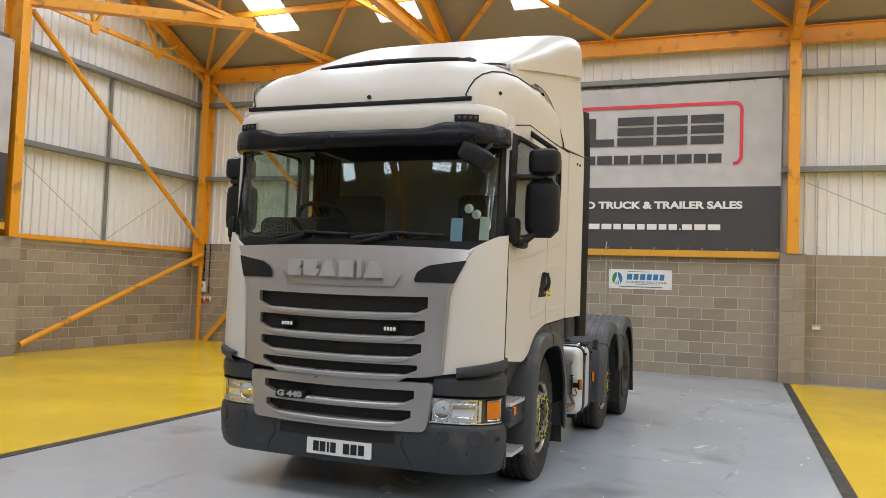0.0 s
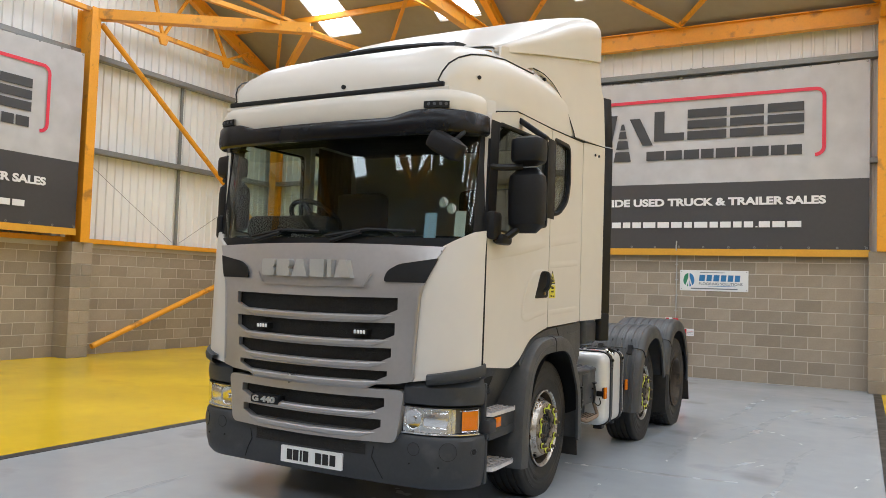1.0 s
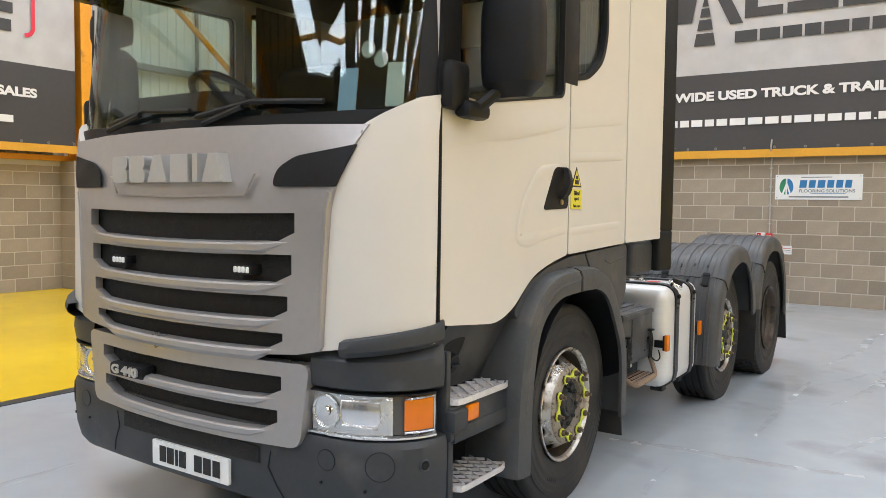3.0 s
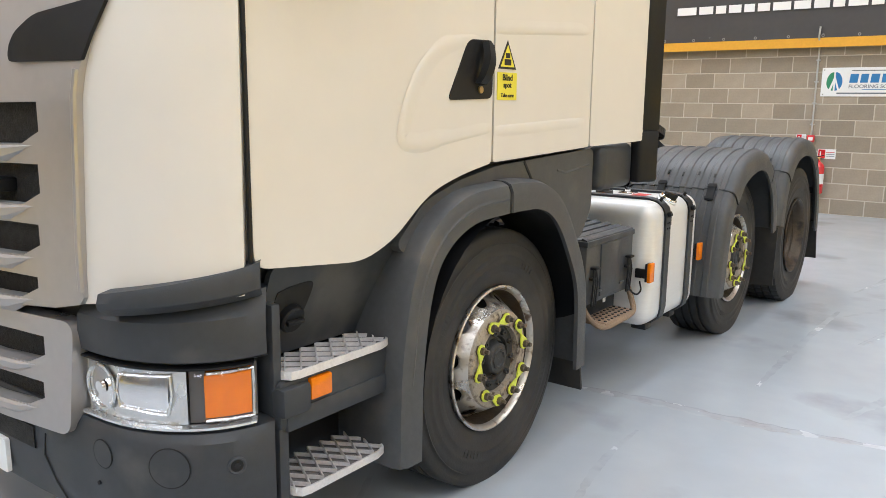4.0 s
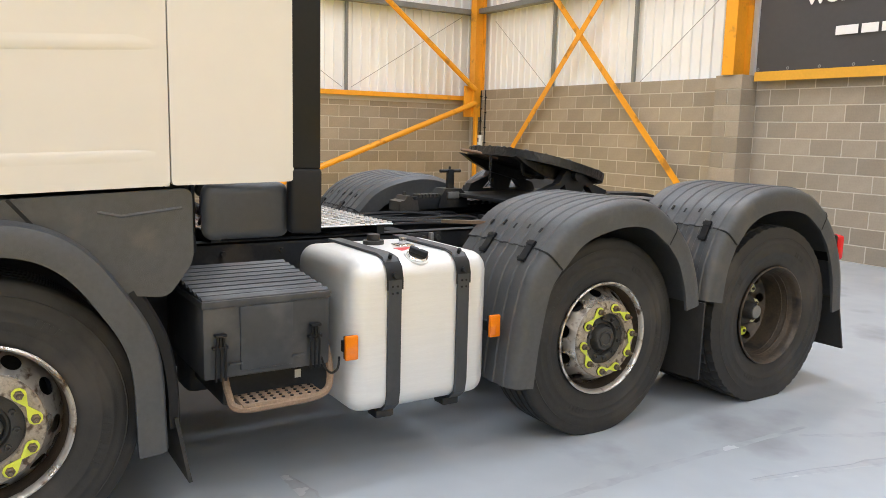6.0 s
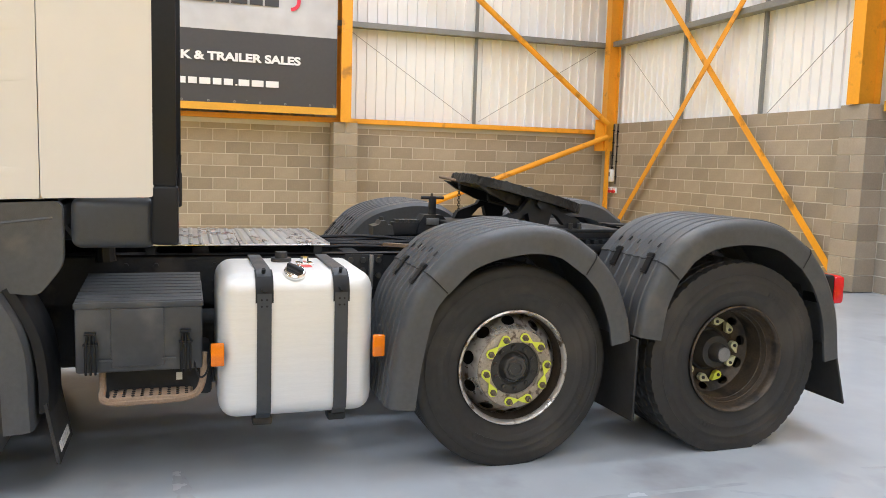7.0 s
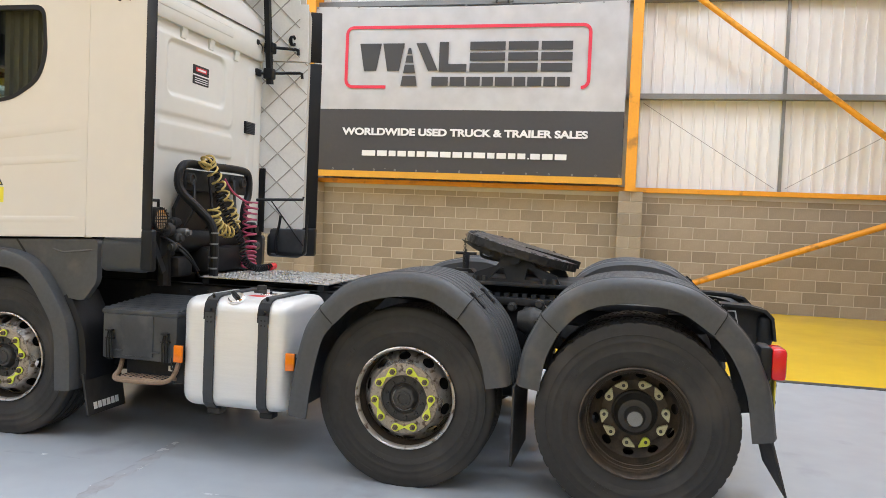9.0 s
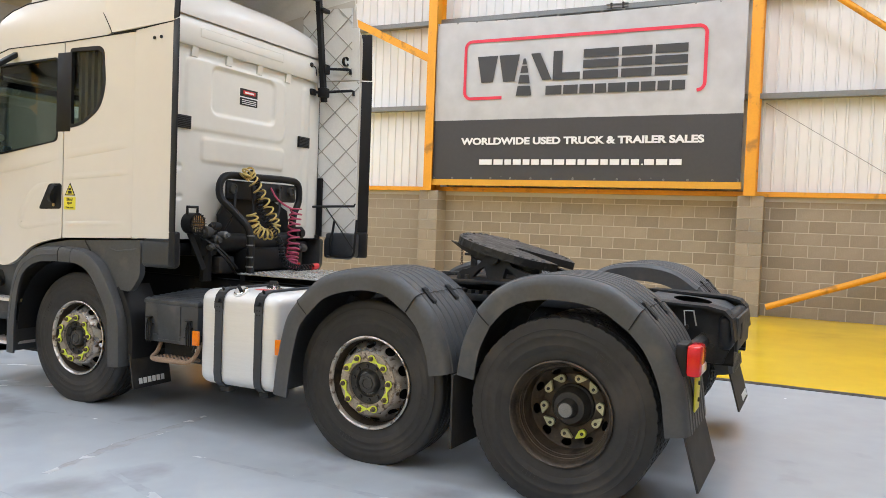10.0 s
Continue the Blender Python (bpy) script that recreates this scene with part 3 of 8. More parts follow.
BADGE = mat("brushed_silver_letters", (0.50, 0.50, 0.49), 0.42, metal=0.5, var=0.04, scale=8)
MESHY = mat("black_honeycomb_mesh", (0.010, 0.009, 0.008), 0.7, var=0.5, scale=60, bump=0.8, bscale=220)
RUBBER = mat("tyre_rubber", (0.028, 0.0264, 0.0248), 0.62, var=0.22, scale=3, bump=0.10, bscale=120, dirt=(0.052, 0.046, 0.040), dirt_amt=0.26, dscale=3.0, spec=0.35)
RIMSILVER = mat("worn_silver_wheel", (0.56, 0.53, 0.49), 0.32, metal=0.75, var=0.1, scale=8, dirt=(0.14, 0.095, 0.065), dirt_amt=0.30, dscale=24, bump=0.12, bscale=60)
RIMBROWN = mat("rusty_brown_wheel", (0.078, 0.058, 0.040), 0.5, metal=0.35, var=0.35, scale=9, dirt=(0.028, 0.023, 0.019), dirt_amt=0.4, dscale=9, bump=0.2, bscale=70)
HUBDARK = mat("dirty_hub_steel", (0.055, 0.052, 0.048), 0.6, metal=0.4, var=0.3, scale=20, bump=0.15, bscale=80)
BRASSY = mat("tarnished_fitting", (0.42, 0.30, 0.14), 0.45, metal=0.7, var=0.3, scale=30)
NUT = mat("rusty_wheel_nut", (0.16, 0.125, 0.09), 0.55, metal=0.6, var=0.3, scale=40)
NUTYELLOW = mat("yellow_nut_indicator", (0.66, 0.71, 0.07), 0.4, var=0.1, scale=30)
LAMPGREY = mat("pale_lamp_bezel", (0.72, 0.73, 0.74), 0.24, metal=0.75, var=0.05, scale=9)
HOUSING = mat("dull_lamp_housing", (0.11, 0.11, 0.115), 0.35, metal=0.5, var=0.08, scale=12)
FACET = mat("fluted_lamp_mirror", (0.80, 0.80, 0.81), 0.16, metal=0.9, var=0.05, scale=10, bump=0.12, bscale=38, stretch=(2.2, 1, 0.35))
GROOVE = mat("dark_panel_gap", (0.006, 0.006, 0.006), 0.8, var=0.1, scale=9)
RIMRUST = mat("rust_stained_disc", (0.36, 0.305, 0.24), 0.58, metal=0.2, var=0.3, scale=16, dirt=(0.09, 0.06, 0.04), dirt_amt=0.3, dscale=34, bump=0.25, bscale=120)
ALU = mat("brushed_aluminium_tank", (0.70, 0.70, 0.69), 0.42, metal=0.35, var=0.05, scale=5, stretch=(1, 1, 14), rvar=0.06)
ALUPLATE = mat("aluminium_chequer_plate", (0.66, 0.66, 0.65), 0.32, metal=0.8, var=0.12, scale=6)
STEPMETAL = mat("galvanised_step_grating", (0.70, 0.67, 0.66), 0.42, metal=0.35, var=0.15, scale=12)
STEPBASE = mat("dull_step_base", (0.20, 0.185, 0.18), 0.65, metal=0.2, var=0.2, scale=10)
RUSTSTEP = mat("rusty_step", (0.24, 0.165, 0.11), 0.8, var=0.25, scale=14, bump=0.3, bscale=90)
CHASSIS = mat("dark_chassis_paint", (0.018, 0.019, 0.021), 0.55, var=0.25, scale=6, bump=0.08, bscale=90, dirt=(0.06, 0.05, 0.042), dirt_amt=0.15, dscale=5, spec=0.3)
GREASE = mat("black_grease", (0.013, 0.0128, 0.0126), 0.42, var=0.3, scale=12, bump=0.9, bscale=28)
AMBER = mat("amber_lens", (0.76, 0.185, 0.003), 0.12, var=0.15, scale=30, rvar=0.04)
PALELENS = mat("pale_lamp_lens", (0.78, 0.55, 0.50), 0.15, var=0.08, scale=30, rvar=0.04)
REDLENS = mat("red_lens", (0.62, 0.012, 0.015), 0.15, var=0.15, scale=30, rvar=0.04)
CHROME = mat("lamp_chrome", (0.85, 0.85, 0.86), 0.08, metal=1.0, var=0.04, scale=10, rvar=0.04)
LENS = glass("clear_lamp_lens", (0.99, 0.99, 0.99), 0.0, 0.025)
SCREEN = glass("tinted_windscreen", (0.76, 0.82, 0.80), 0.0, 0.04)
SIDEGLASS = glass("dark_side_glass", (0.80, 0.86, 0.83), 0.0, 0.05)
INTERIOR = mat("dark_cab_trim", (0.011, 0.011, 0.012), 0.75, var=0.15, scale=6, spec=0.2)
SEATCLOTH = mat("dark_seat_cloth", (0.013, 0.014, 0.017), 0.9, var=0.3, scale=20)
CURTAIN = mat("brown_cab_curtain", (0.12, 0.085, 0.055), 0.9, var=0.2, scale=9, stretch=(1, 12, 0.3))
WHITE = mat("white_plastic", (0.8, 0.8, 0.78), 0.5, var=0.03, scale=6)
PLATEWHITE = mat("white_number_plate", (0.82, 0.82, 0.80), 0.3, var=0.02, scale=6)
INK = mat("black_ink", (0.012, 0.012, 0.012), 0.5, var=0.1, scale=20)
STICKYELLOW = mat("yellow_sticker", (0.72, 0.63, 0.05), 0.45, var=0.04, scale=20)
REDPLASTIC = mat("red_plastic", (0.6, 0.03, 0.03), 0.4, var=0.08, scale=12)
HOSEYELLOW = mat("yellow_air_hose", (0.55, 0.41, 0.13), 0.45, var=0.12, scale=20)
HOSERED = mat("dusty_red_air_hose", (0.42, 0.06, 0.12), 0.45, var=0.12, scale=20)
QUILT = mat("white_quilted_foil", (0.82, 0.81, 0.78), 0.5, var=0.06, scale=5)
PAPER = mat("blue_white_paper", (0.45, 0.62, 0.85), 0.6, var=0.05, scale=9)

W = 1.205            # half width of the cab
Y1, Y2, Y3 = -0.05, 2.80, 4.10
FX = 1.27           # outer face of the front mudguards
GX = 1.365          # outer face of the rear mudguards
truck = thing("truck", -0.03, 0, 0, "cream white three-axle tractor truck with grey bumper and mudguards", "truck")


NOMINAL = [-1.70, -1.30, -0.75, -0.20, 0.30, 1.06, 1.35, 1.56, 1.905, 2.10, 2.80, 4.10, 4.87, 5.00]
ACTUAL = [-1.642, -1.243, -0.702, -0.19, 0.315, 1.05, 1.33, 1.535, 1.892, 2.065, 2.784, 4.076, 4.80, 4.93]


def along(y):
    """The parts are drawn on a nominal length; this gives where a station really stands on the truck."""
    for a, b, c, d in zip(NOMINAL, NOMINAL[1:], ACTUAL, ACTUAL[1:]):
        if y <= b:
            return c + (d - c) * (y - a) / (b - a)
    return y - NOMINAL[-1] + ACTUAL[-1]


def tp(name, bm, material, label="", sm=True, parent=None):
    for v in bm.verts:
        v.co.y = along(v.co.y)
    return part(name, bm, material, parent or truck, label, sm)


def fill(outline, holes=()):
    """A flat sheet in (y, z) with holes; returns a bmesh lying at x = 0."""
    bm = B()
    edges = []
    for loop in (outline, *holes):
        vs = [bm.verts.new((0, p[0], p[1])) for p in loop]
        edges += [bm.edges.new((vs[i], vs[(i + 1) % len(vs)])) for i in range(len(vs))]
    bmesh.ops.triangle_fill(bm, use_beauty=True, use_dissolve=False, edges=edges)
    return bm


def thicken(bm, x, t):
    """Push a flat sheet lying at x = 0 out to x and give it thickness t inward."""
    r = bmesh.ops.extrude_face_region(bm, geom=bm.faces[:])
    moved = [g for g in r["geom"] if isinstance(g, bmesh.types.BMVert)]
    ids = set(moved)
    for v in bm.verts:
        v.co.x = x if v in ids else x - t
    return bm


def rounded(pts, r=0.05, n=5):
    """Round the corners of an outline."""
    out = []
    k = len(pts)
    for i in range(k):
        p0, p, p1 = Vector(pts[i - 1]), Vector(pts[i]), Vector(pts[(i + 1) % k])
        a, b = (p0 - p), (p1 - p)
        rr = min(r if not isinstance(r, (list, tuple)) else r[i], a.length * 0.45, b.length * 0.45)
        s, e = p + a.normalized() * rr, p + b.normalized() * rr
        for q in range(n + 1):
            t = q / n
            out.append(tuple((1 - t) ** 2 * s + 2 * t * (1 - t) * p + t * t * e))
    return out


def mirror_x(bm):
    for v in bm.verts:
        v.co.x = -v.co.x
    bmesh.ops.reverse_faces(bm, faces=bm.faces[:])
    return bm


def both(name, make, material, label="", sm=True):
    """Left and right copies of a part."""
    return [tp(name, make(), material, label, sm), tp(name, mirror_x(make()), material, label, sm)]


# ---- cab shell ----
def front_y(z):
    """How far forward the cab's front face stands at a height."""
    ks = [(0.9, -1.56), (1.84, -1.545), (1.92, -1.535), (2.72, -1.44), (3.0, -1.41), (3.6, -1.35)]
    for (a, ya), (b, yb) in zip(ks, ks[1:]):
        if z <= b:
            return ya + (yb - ya) * (z - a) / (b - a)
    return ks[-1][1]


def plan(z, k, out=0.0):
    """A point on the cab's outline at height z. k 0..1: centre front to the start of the corner; 1..2: round the corner."""
    f = front_y(z) - out
    if k <= 1:
        x = 0.76 * k
        return Vector((x, f + 0.05 * k * k, z))
    t = (k - 1) * math.pi / 2
    return Vector((0.76 + (W - 0.035 + out - 0.76) * math.sin(t), f + 0.05 + 0.26 * (1 - math.cos(t)), z))


def shell(z0, z1, k0, k1, nz, nk, out=0.0, t=0.02, trim=None):
    """A curved panel of the cab front between heights and stations, with thickness."""
    bm = B()
    g = []
    for layer in (0, -t):
        rows = []
        for i in range(nz + 1):
            row = []
            for j in range(nk + 1):
                z = z0 + (z1 - z0) * i / nz
                k = k0 + (k1 - k0) * j / nk
                if trim:
                    z, k = trim(i / nz, j / nk, z, k)
                s = -1 if k < 0 else 1
                p = plan(z, abs(k), out + layer)
                row.append(bm.verts.new((p.x * s, p.y, p.z)))
            rows.append(row)
        g.append(rows)
    a, b = g
    for i in range(nz):
        for j in range(nk):
            bm.faces.new((a[i][j], a[i][j + 1], a[i + 1][j + 1], a[i + 1][j]))
            bm.faces.new((b[i][j], b[i + 1][j], b[i + 1][j + 1], b[i][j + 1]))
    for j in range(nk):
        for i in (0, nz):
            bm.faces.new((a[i][j], b[i][j], b[i][j + 1], a[i][j + 1]))
    for i in range(nz):
        for j in (0, nk):
            bm.faces.new((a[i][j], a[i + 1][j], b[i + 1][j], b[i][j]))
    return bm


DOORF = 1.83    # station of the door's front edge


def corner_trim(u, v, z, k):
    # the inner edge leans outward with height and sweeps over towards the pillar at the top
    lo = 0.93 + 0.22 * u + 7.0 * max(0, u - 0.70) ** 2.2
    k = lo + (DOORF - lo) * v
    z = z - 0.05 * (1 - v) * max(0, u - 0.9) * 3
    z = z + 0.035 * max(0, v - 0.35) * (1 - u) - 0.03 * max(0, 1 - v / 0.3) * (1 - u)
    return z, k


def swell(bm):
    """The corner panels bulge forward towards the grille."""
    for v in bm.verts:
        u = min(1, max(0, (1.14 - v.co.x) / 0.40))
        v.co.y -= 0.045 * u * (2 - u) * (1 - 0.6 * min(1, max(0, (v.co.z - 1.66) / 0.2)))
    return bm


both("corner_panel", lambda: swell(shell(1.0, 1.985, 0.95, DOORF, 28, 18, 0.025, 0.03, corner_trim)), CREAM, "cream white front corner panel")
tp("windscreen", shell(1.90, 2.72, -1.64, 1.64, 10, 44, 0.0, 0.006), SCREEN, "large dark tinted windscreen")
tp("scuttle", shell(1.835, 1.925, -1.5, 1.5, 2, 30, 0.012, 0.05), BLACK, "black scuttle panel under the windscreen")
both("pillar_fillet", lambda: shell(1.96, 2.74, 1.80, 2.0, 8, 4, 0.002, 0.03), BLACK)
both("front_pillar", lambda: shell(1.84, 2.74, 1.62, 1.84, 8, 6, 0.006, 0.04), BLACK, "black windscreen pillar")
tp("header", shell(2.70, 2.88, -1.84, 1.84, 2, 40, 0.0, 0.05), CREAM)

# door, rear side panel and side fairing
DY = -1.30     # door front edge
door_out = rounded([(DY, 1.93), (DY, 1.085), (-0.90, 1.05), (-0.76, 1.10), (-0.56, 1.235), (-0.36, 1.285), (-0.17, 1.314), (-0.17, 2.87), (-0.9, 2.86), (DY + 0.02, 2.78)],
                   [0.02, 0.05, 0.12, 0.1, 0.1, 0.1, 0.02, 0.02, 0.1, 0.03])
door_win = rounded([(-1.18, 2.74), (-1.21, 2.0), (-1.0, 1.985), (-0.235, 2.09), (-0.235, 2.76)], 0.05)
def taper(bm):
    """The doors draw in a little towards the front of the cab."""
    for v in bm.verts:
        v.co.x -= 0.035 * (max(0, -0.75 - v.co.y) / 0.55) ** 1.5
    return bm


both("door", lambda: taper(thicken(fill(door_out, [door_win]), W, 0.04)), CREAM, "cream white cab door")
both("door_window", lambda: taper(thicken(fill(door_win), W - 0.022, 0.006)), SIDEGLASS, "dark door window")
quart_out = rounded([(-0.158, 1.316), (0.6155, 1.345), (0.6155, 2.90), (-0.158, 2.87)], 0.015)
quart_win = rounded([(-0.10, 2.82), (-0.10, 2.19), (0.05, 2.215), (0.24, 2.33), (0.30, 2.50), (0.275, 2.82)], [0.03, 0.03, 0.1, 0.14, 0.14, 0.08])
both("rear_side_panel", lambda: thicken(fill(quart_out, [quart_win]), W, 0.04), CREAM)
both("side_window", lambda: thicken(fill(quart_win), W - 0.02, 0.006), SIDEGLASS, "dark rear side window")


def ring_of(loop, x, wid, dep):
    """A frame that follows an outline in (y, z)."""
    c = Vector((sum(p[0] for p in loop) / len(loop), sum(p[1] for p in loop) / len(loop)))
    bm = B()
    rows = []
    for p in loop:
        d = (Vector(p) - c)
        inn = Vector(p) - d.normalized() * wid
        rows.append([bm.verts.new(q) for q in ((x, *p), (x, *inn), (x - dep, *inn), (x - dep, *p))])
    n = len(rows)
    for i in range(n):
        a, b = rows[i], rows[(i + 1) % n]
        for k in range(4):
            bm.faces.new((a[k], a[(k + 1) % 4], b[(k + 1) % 4], b[k]))
    return bm


both("window_seal", lambda: ring_of(quart_win, W + 0.004, 0.03, 0.03), BLACK, "black rubber window seal")
both("window_seal", lambda: taper(ring_of(door_win, W + 0.004, 0.02, 0.03)), BLACK, "black rubber window seal")
frame_fr = rounded([(-1.305, 1.945), (-1.20, 1.965), (-1.165, 2.735), (-1.28, 2.735)], 0.01)
both("window_frame", lambda: taper(thicken(fill(frame_fr), W + 0.003, 0.02)), BLACK, "black front frame of the door window")
both("door_pillar_trim", lambda: box(B(), W - 0.02, W + 0.0045, -0.245, -0.09, 2.165, 2.79, 0.003), BLACK, "black trim between the side windows")
fair_out = rounded([(0.6205, 1.346), (1.08, 1.36), (1.08, 2.93), (0.6205, 2.905)], 0.02)
def flare(bm):
    """Let the fairing run out a little wider towards the rear."""
    for v in bm.verts:
        v.co.x += 0.058 * max(0, v.co.y - 0.62) / 0.46
    return bm


both("side_fairing", lambda: flare(thicken(fill(fair_out), W + 0.004, 0.025)), CREAM, "cream white side fairing behind the cab")
def flick(bm):
    """The rubber edge turns outward towards its free end."""
    for v in bm.verts:
        v.co.x += 0.03 * max(0, v.co.y - 1.082) / 0.09
    return bm


both("fairing_edge", lambda: flick(flare(box(B(), W - 0.008, W + 0.008, 1.076, 1.176, 1.41, 2.936, 0.006))), BLACK, "black rubber fairing edge")
both("fairing_foot", lambda: flick(flare(box(B(), W - 0.055, W + 0.007, 1.068, 1.184, 1.155, 1.415, 0.018, 3))), BLACK, "black lower end of the fairing edge")
# pressed creases in the door and side panels
def ridge(pts, h, above, below):
    """A pressed line on the cab's side: a low crest at pts in (y, z), easing away to either side, fading out at both ends."""
    p = [Vector((a, b)) for a, b in pts]
    bm = B()
    rows = []
    for k in range(len(p)):
        d = (p[min(k + 1, len(p) - 1)] - p[max(k - 1, 0)]).normalized()
        n = Vector((-d.y, d.x))
        e = min(1, (k + 1.0) / 2.0, (len(p) - 1 - k) / 2.0)
        rows.append([bm.verts.new((W + x, *(p[k] + n * o))) for o, x in ((above, -0.0012), (above * 0.4, h * 0.45 * e - 0.0008), (0, h * e - 0.0006), (-below * 0.5, h * 0.4 * e - 0.0008), (-below, -0.0012))])
    for a, b in zip(rows, rows[1:]):
        for k in range(4):
            bm.faces.new((a[k], a[k + 1], b[k + 1], b[k]))
    return bm


def line(y0, z0, y1, z1, n=14):
    return [(y0 + (y1 - y0) * k / n, z0 + (z1 - z0) * k / n) for k in range(n + 1)]


both("door_crease", lambda: taper(ridge(line(-1.285, 1.80, -0.178, 1.955), 0.0036, 0.10, 0.018)), CREAM)
both("panel_crease", lambda: ridge(line(-0.152, 1.955, 0.608, 2.045), 0.0036, 0.10, 0.018), CREAM)
both("panel_crease", lambda: ridge(line(-0.152, 1.785, 0.60, 1.835), 0.0045, 0.06, 0.014), CREAM)
both("door_swage", lambda: ridge([(q.x, q.y) for q in spline([(-0.178, 1.435, 0), (-0.45, 1.405, 0), (-0.64, 1.385, 0), (-0.725, 1.43, 0), (-0.65, 1.60, 0), (-0.52, 1.715, 0), (-0.40, 1.745, 0), (-0.25, 1.76, 0)], 5)], 0.0036, 0.016, 0.05), CREAM)
both("panel_swage", lambda: ridge(line(-0.152, 1.44, 0.585, 1.468), 0.0036, 0.016, 0.05), CREAM)
both("door_seal", lambda: tube(B(), [(1.172, -1.312, 1.09), (1.174, -1.313, 1.4), (1.175, -1.313, 1.7), (1.174, -1.312, 1.97)], 0.007, 8), BLACK, "black rubber seal in the door gap")
# backing that closes the cab behind the seams
tp("cab_floor", box(B(), -W + 0.05, W - 0.05, -1.2, 0.68, 1.33, 1.37), INTERIOR, "dark cab floor")
both("door_lining", lambda: box(B(), W - 0.07, W - 0.045, -1.2, 0.7, 1.36, 1.95), INTERIOR)

# door handle
hp = rounded([(-0.462, 1.54), (-0.178, 1.548), (-0.176, 1.752), (-0.335, 1.748)], 0.03)
both("handle_recess", lambda: thicken(fill(hp), W + 0.004, 0.02), BLACK, "black door handle recess")
both("door_handle", lambda: sweep(B(), spline([(W + 0.02, -0.235, 1.738), (W + 0.04, -0.255, 1.68), (W + 0.036, -0.272, 1.63), (W + 0.016, -0.278, 1.598)], 5), [(-0.01, -0.025), (0.015, -0.02), (0.015, 0.02), (-0.01, 0.025)]), BLACK, "black pull handle")
both("door_lock", lambda: cyl(B(), (W, -0.262, 1.578), (W + 0.012, -0.262, 1.578), 0.013, 12), BRASSY)

# blind spot warning sticker
SY, SZ = -0.058, 0.024       # where the sticker sits on the panel
stick = tp("warning_sticker", box(B(), W, W + 0.003, SY - 0.085, SY + 0.045, SZ + 1.52, SZ + 1.62), STICKYELLOW, "yellow sticker reading blind spot take care", sm=False)
tp("sticker_triangle", prism(B(), [(SY - 0.08, SZ + 1.632), (SY + 0.04, SZ + 1.632), (SY - 0.02, SZ + 1.735)], "x", W, W + 0.002), INK, sm=False, parent=stick)
tp("sticker_triangle_face", prism(B(), [(SY - 0.066, SZ + 1.64), (SY + 0.026, SZ + 1.64), (SY - 0.02, SZ + 1.719)], "x", W, W + 0.003), STICKYELLOW, sm=False, parent=stick)
tp("sticker_mark", box(box(B(), W, W + 0.004, SY - 0.042, SY + 0.002, SZ + 1.646, SZ + 1.668), W, W + 0.004, SY - 0.034, SY - 0.006, SZ + 1.672, SZ + 1.69), INK, sm=False, parent=stick)
SIDE_L = Matrix(((0, 0, 1, 0), (1, 0, 0, 0), (0, 1, 0, 0), (0, 0, 0, 1)))     # letters read along +y, facing +x
for s_, z_, w_ in (("Blind", 1.602, 0.066), ("spot", 1.570, 0.054), ("Take care", 1.537, 0.088)):
    text("sticker_words", s_, 0.023 if s_ != "Take care" else 0.014, 0.0006, Matrix.Translation((W + 0.004, along(SY - 0.02), SZ + z_)) @ SIDE_L, INK, stick, width=w_, bold=0.02)

# rear wall of the cab: a pressed sheet, with a header band standing proud above it
RY = 0.700


def soft(d, w):
    """1 well inside, 0 outside, easing over the width w."""
    u = min(1, max(0, 0.5 - d / w))
    return u * u * (3 - 2 * u)


def rect_d(x, z, x0, x1, z0, z1, r):
    """Distance outside (+) or inside (-) a rounded rectangle."""
    qx = abs(x - (x0 + x1) / 2) - (x1 - x0) / 2 + r
    qz = abs(z - (z0 + z1) / 2) - (z1 - z0) / 2 + r
    return math.hypot(max(qx, 0), max(qz, 0)) + min(max(qx, qz), 0) - r


PRESSED = [(-0.50, 0.77, 2.235, 2.81, 0.09, 0.010, 0.035), (-0.345, 0.475, 2.385, 2.775, 0.07, -0.020, 0.035), (-0.50, 0.58, 1.98, 2.175, 0.04, 0.010, 0.03),
           (-0.885, -0.775, 1.45, 2.80, 0.03, 0.012, 0.04), (0.80, 0.86, 1.90, 1.945, 0.015, -0.010, 0.02), (0.78, 0.86, 1.66, 1.70, 0.015, -0.010, 0.02), (0.93, 1.0, 1.45, 2.80, 0.03, 0.010, 0.04)]


def rear_y(x, z):
    y = RY - 0.10 * (max(0, abs(x) - 0.97) / 0.215) ** 2
    return y + sum(h * soft(rect_d(x, z, x0, x1, z0, z1, r), w) for x0, x1, z0, z1, r, h, w in PRESSED)


bm = B()
NX, NZ = 150, 120
g = [[bm.verts.new((-1.185 + 2.37 * i / NX, rear_y(-1.185 + 2.37 * i / NX, 1.34 + 1.60 * j / NZ), 1.34 + 1.60 * j / NZ)) for i in range(NX + 1)] for j in range(NZ + 1)]
for j in range(NZ):
    for i in range(NX):
        bm.faces.new((g[j][i], g[j + 1][i], g[j + 1][i + 1], g[j][i + 1]))
box(bm, -1.175, 1.175, RY - 0.12, RY - 0.105, 1.34, 3.1)
tp("rear_wall", bm, REARCREAM, "cream white pressed back wall of the cab")
hd = tp("rear_header", prism(B(), [(RY - 0.08, 2.885), (RY + 0.028, 2.892), (RY + 0.036, 2.905), (RY + 0.030, 3.10), (RY + 0.018, 3.125), (RY - 0.08, 3.13)], "x", -0.99, 1.02), REARCREAM, "cream white header band above the pressed wall")
tp("header_swage", box(B(), -0.42, 0.65, RY + 0.026, RY + 0.037, 2.975, 3.052, 0.008, 3), REARCREAM, parent=hd)
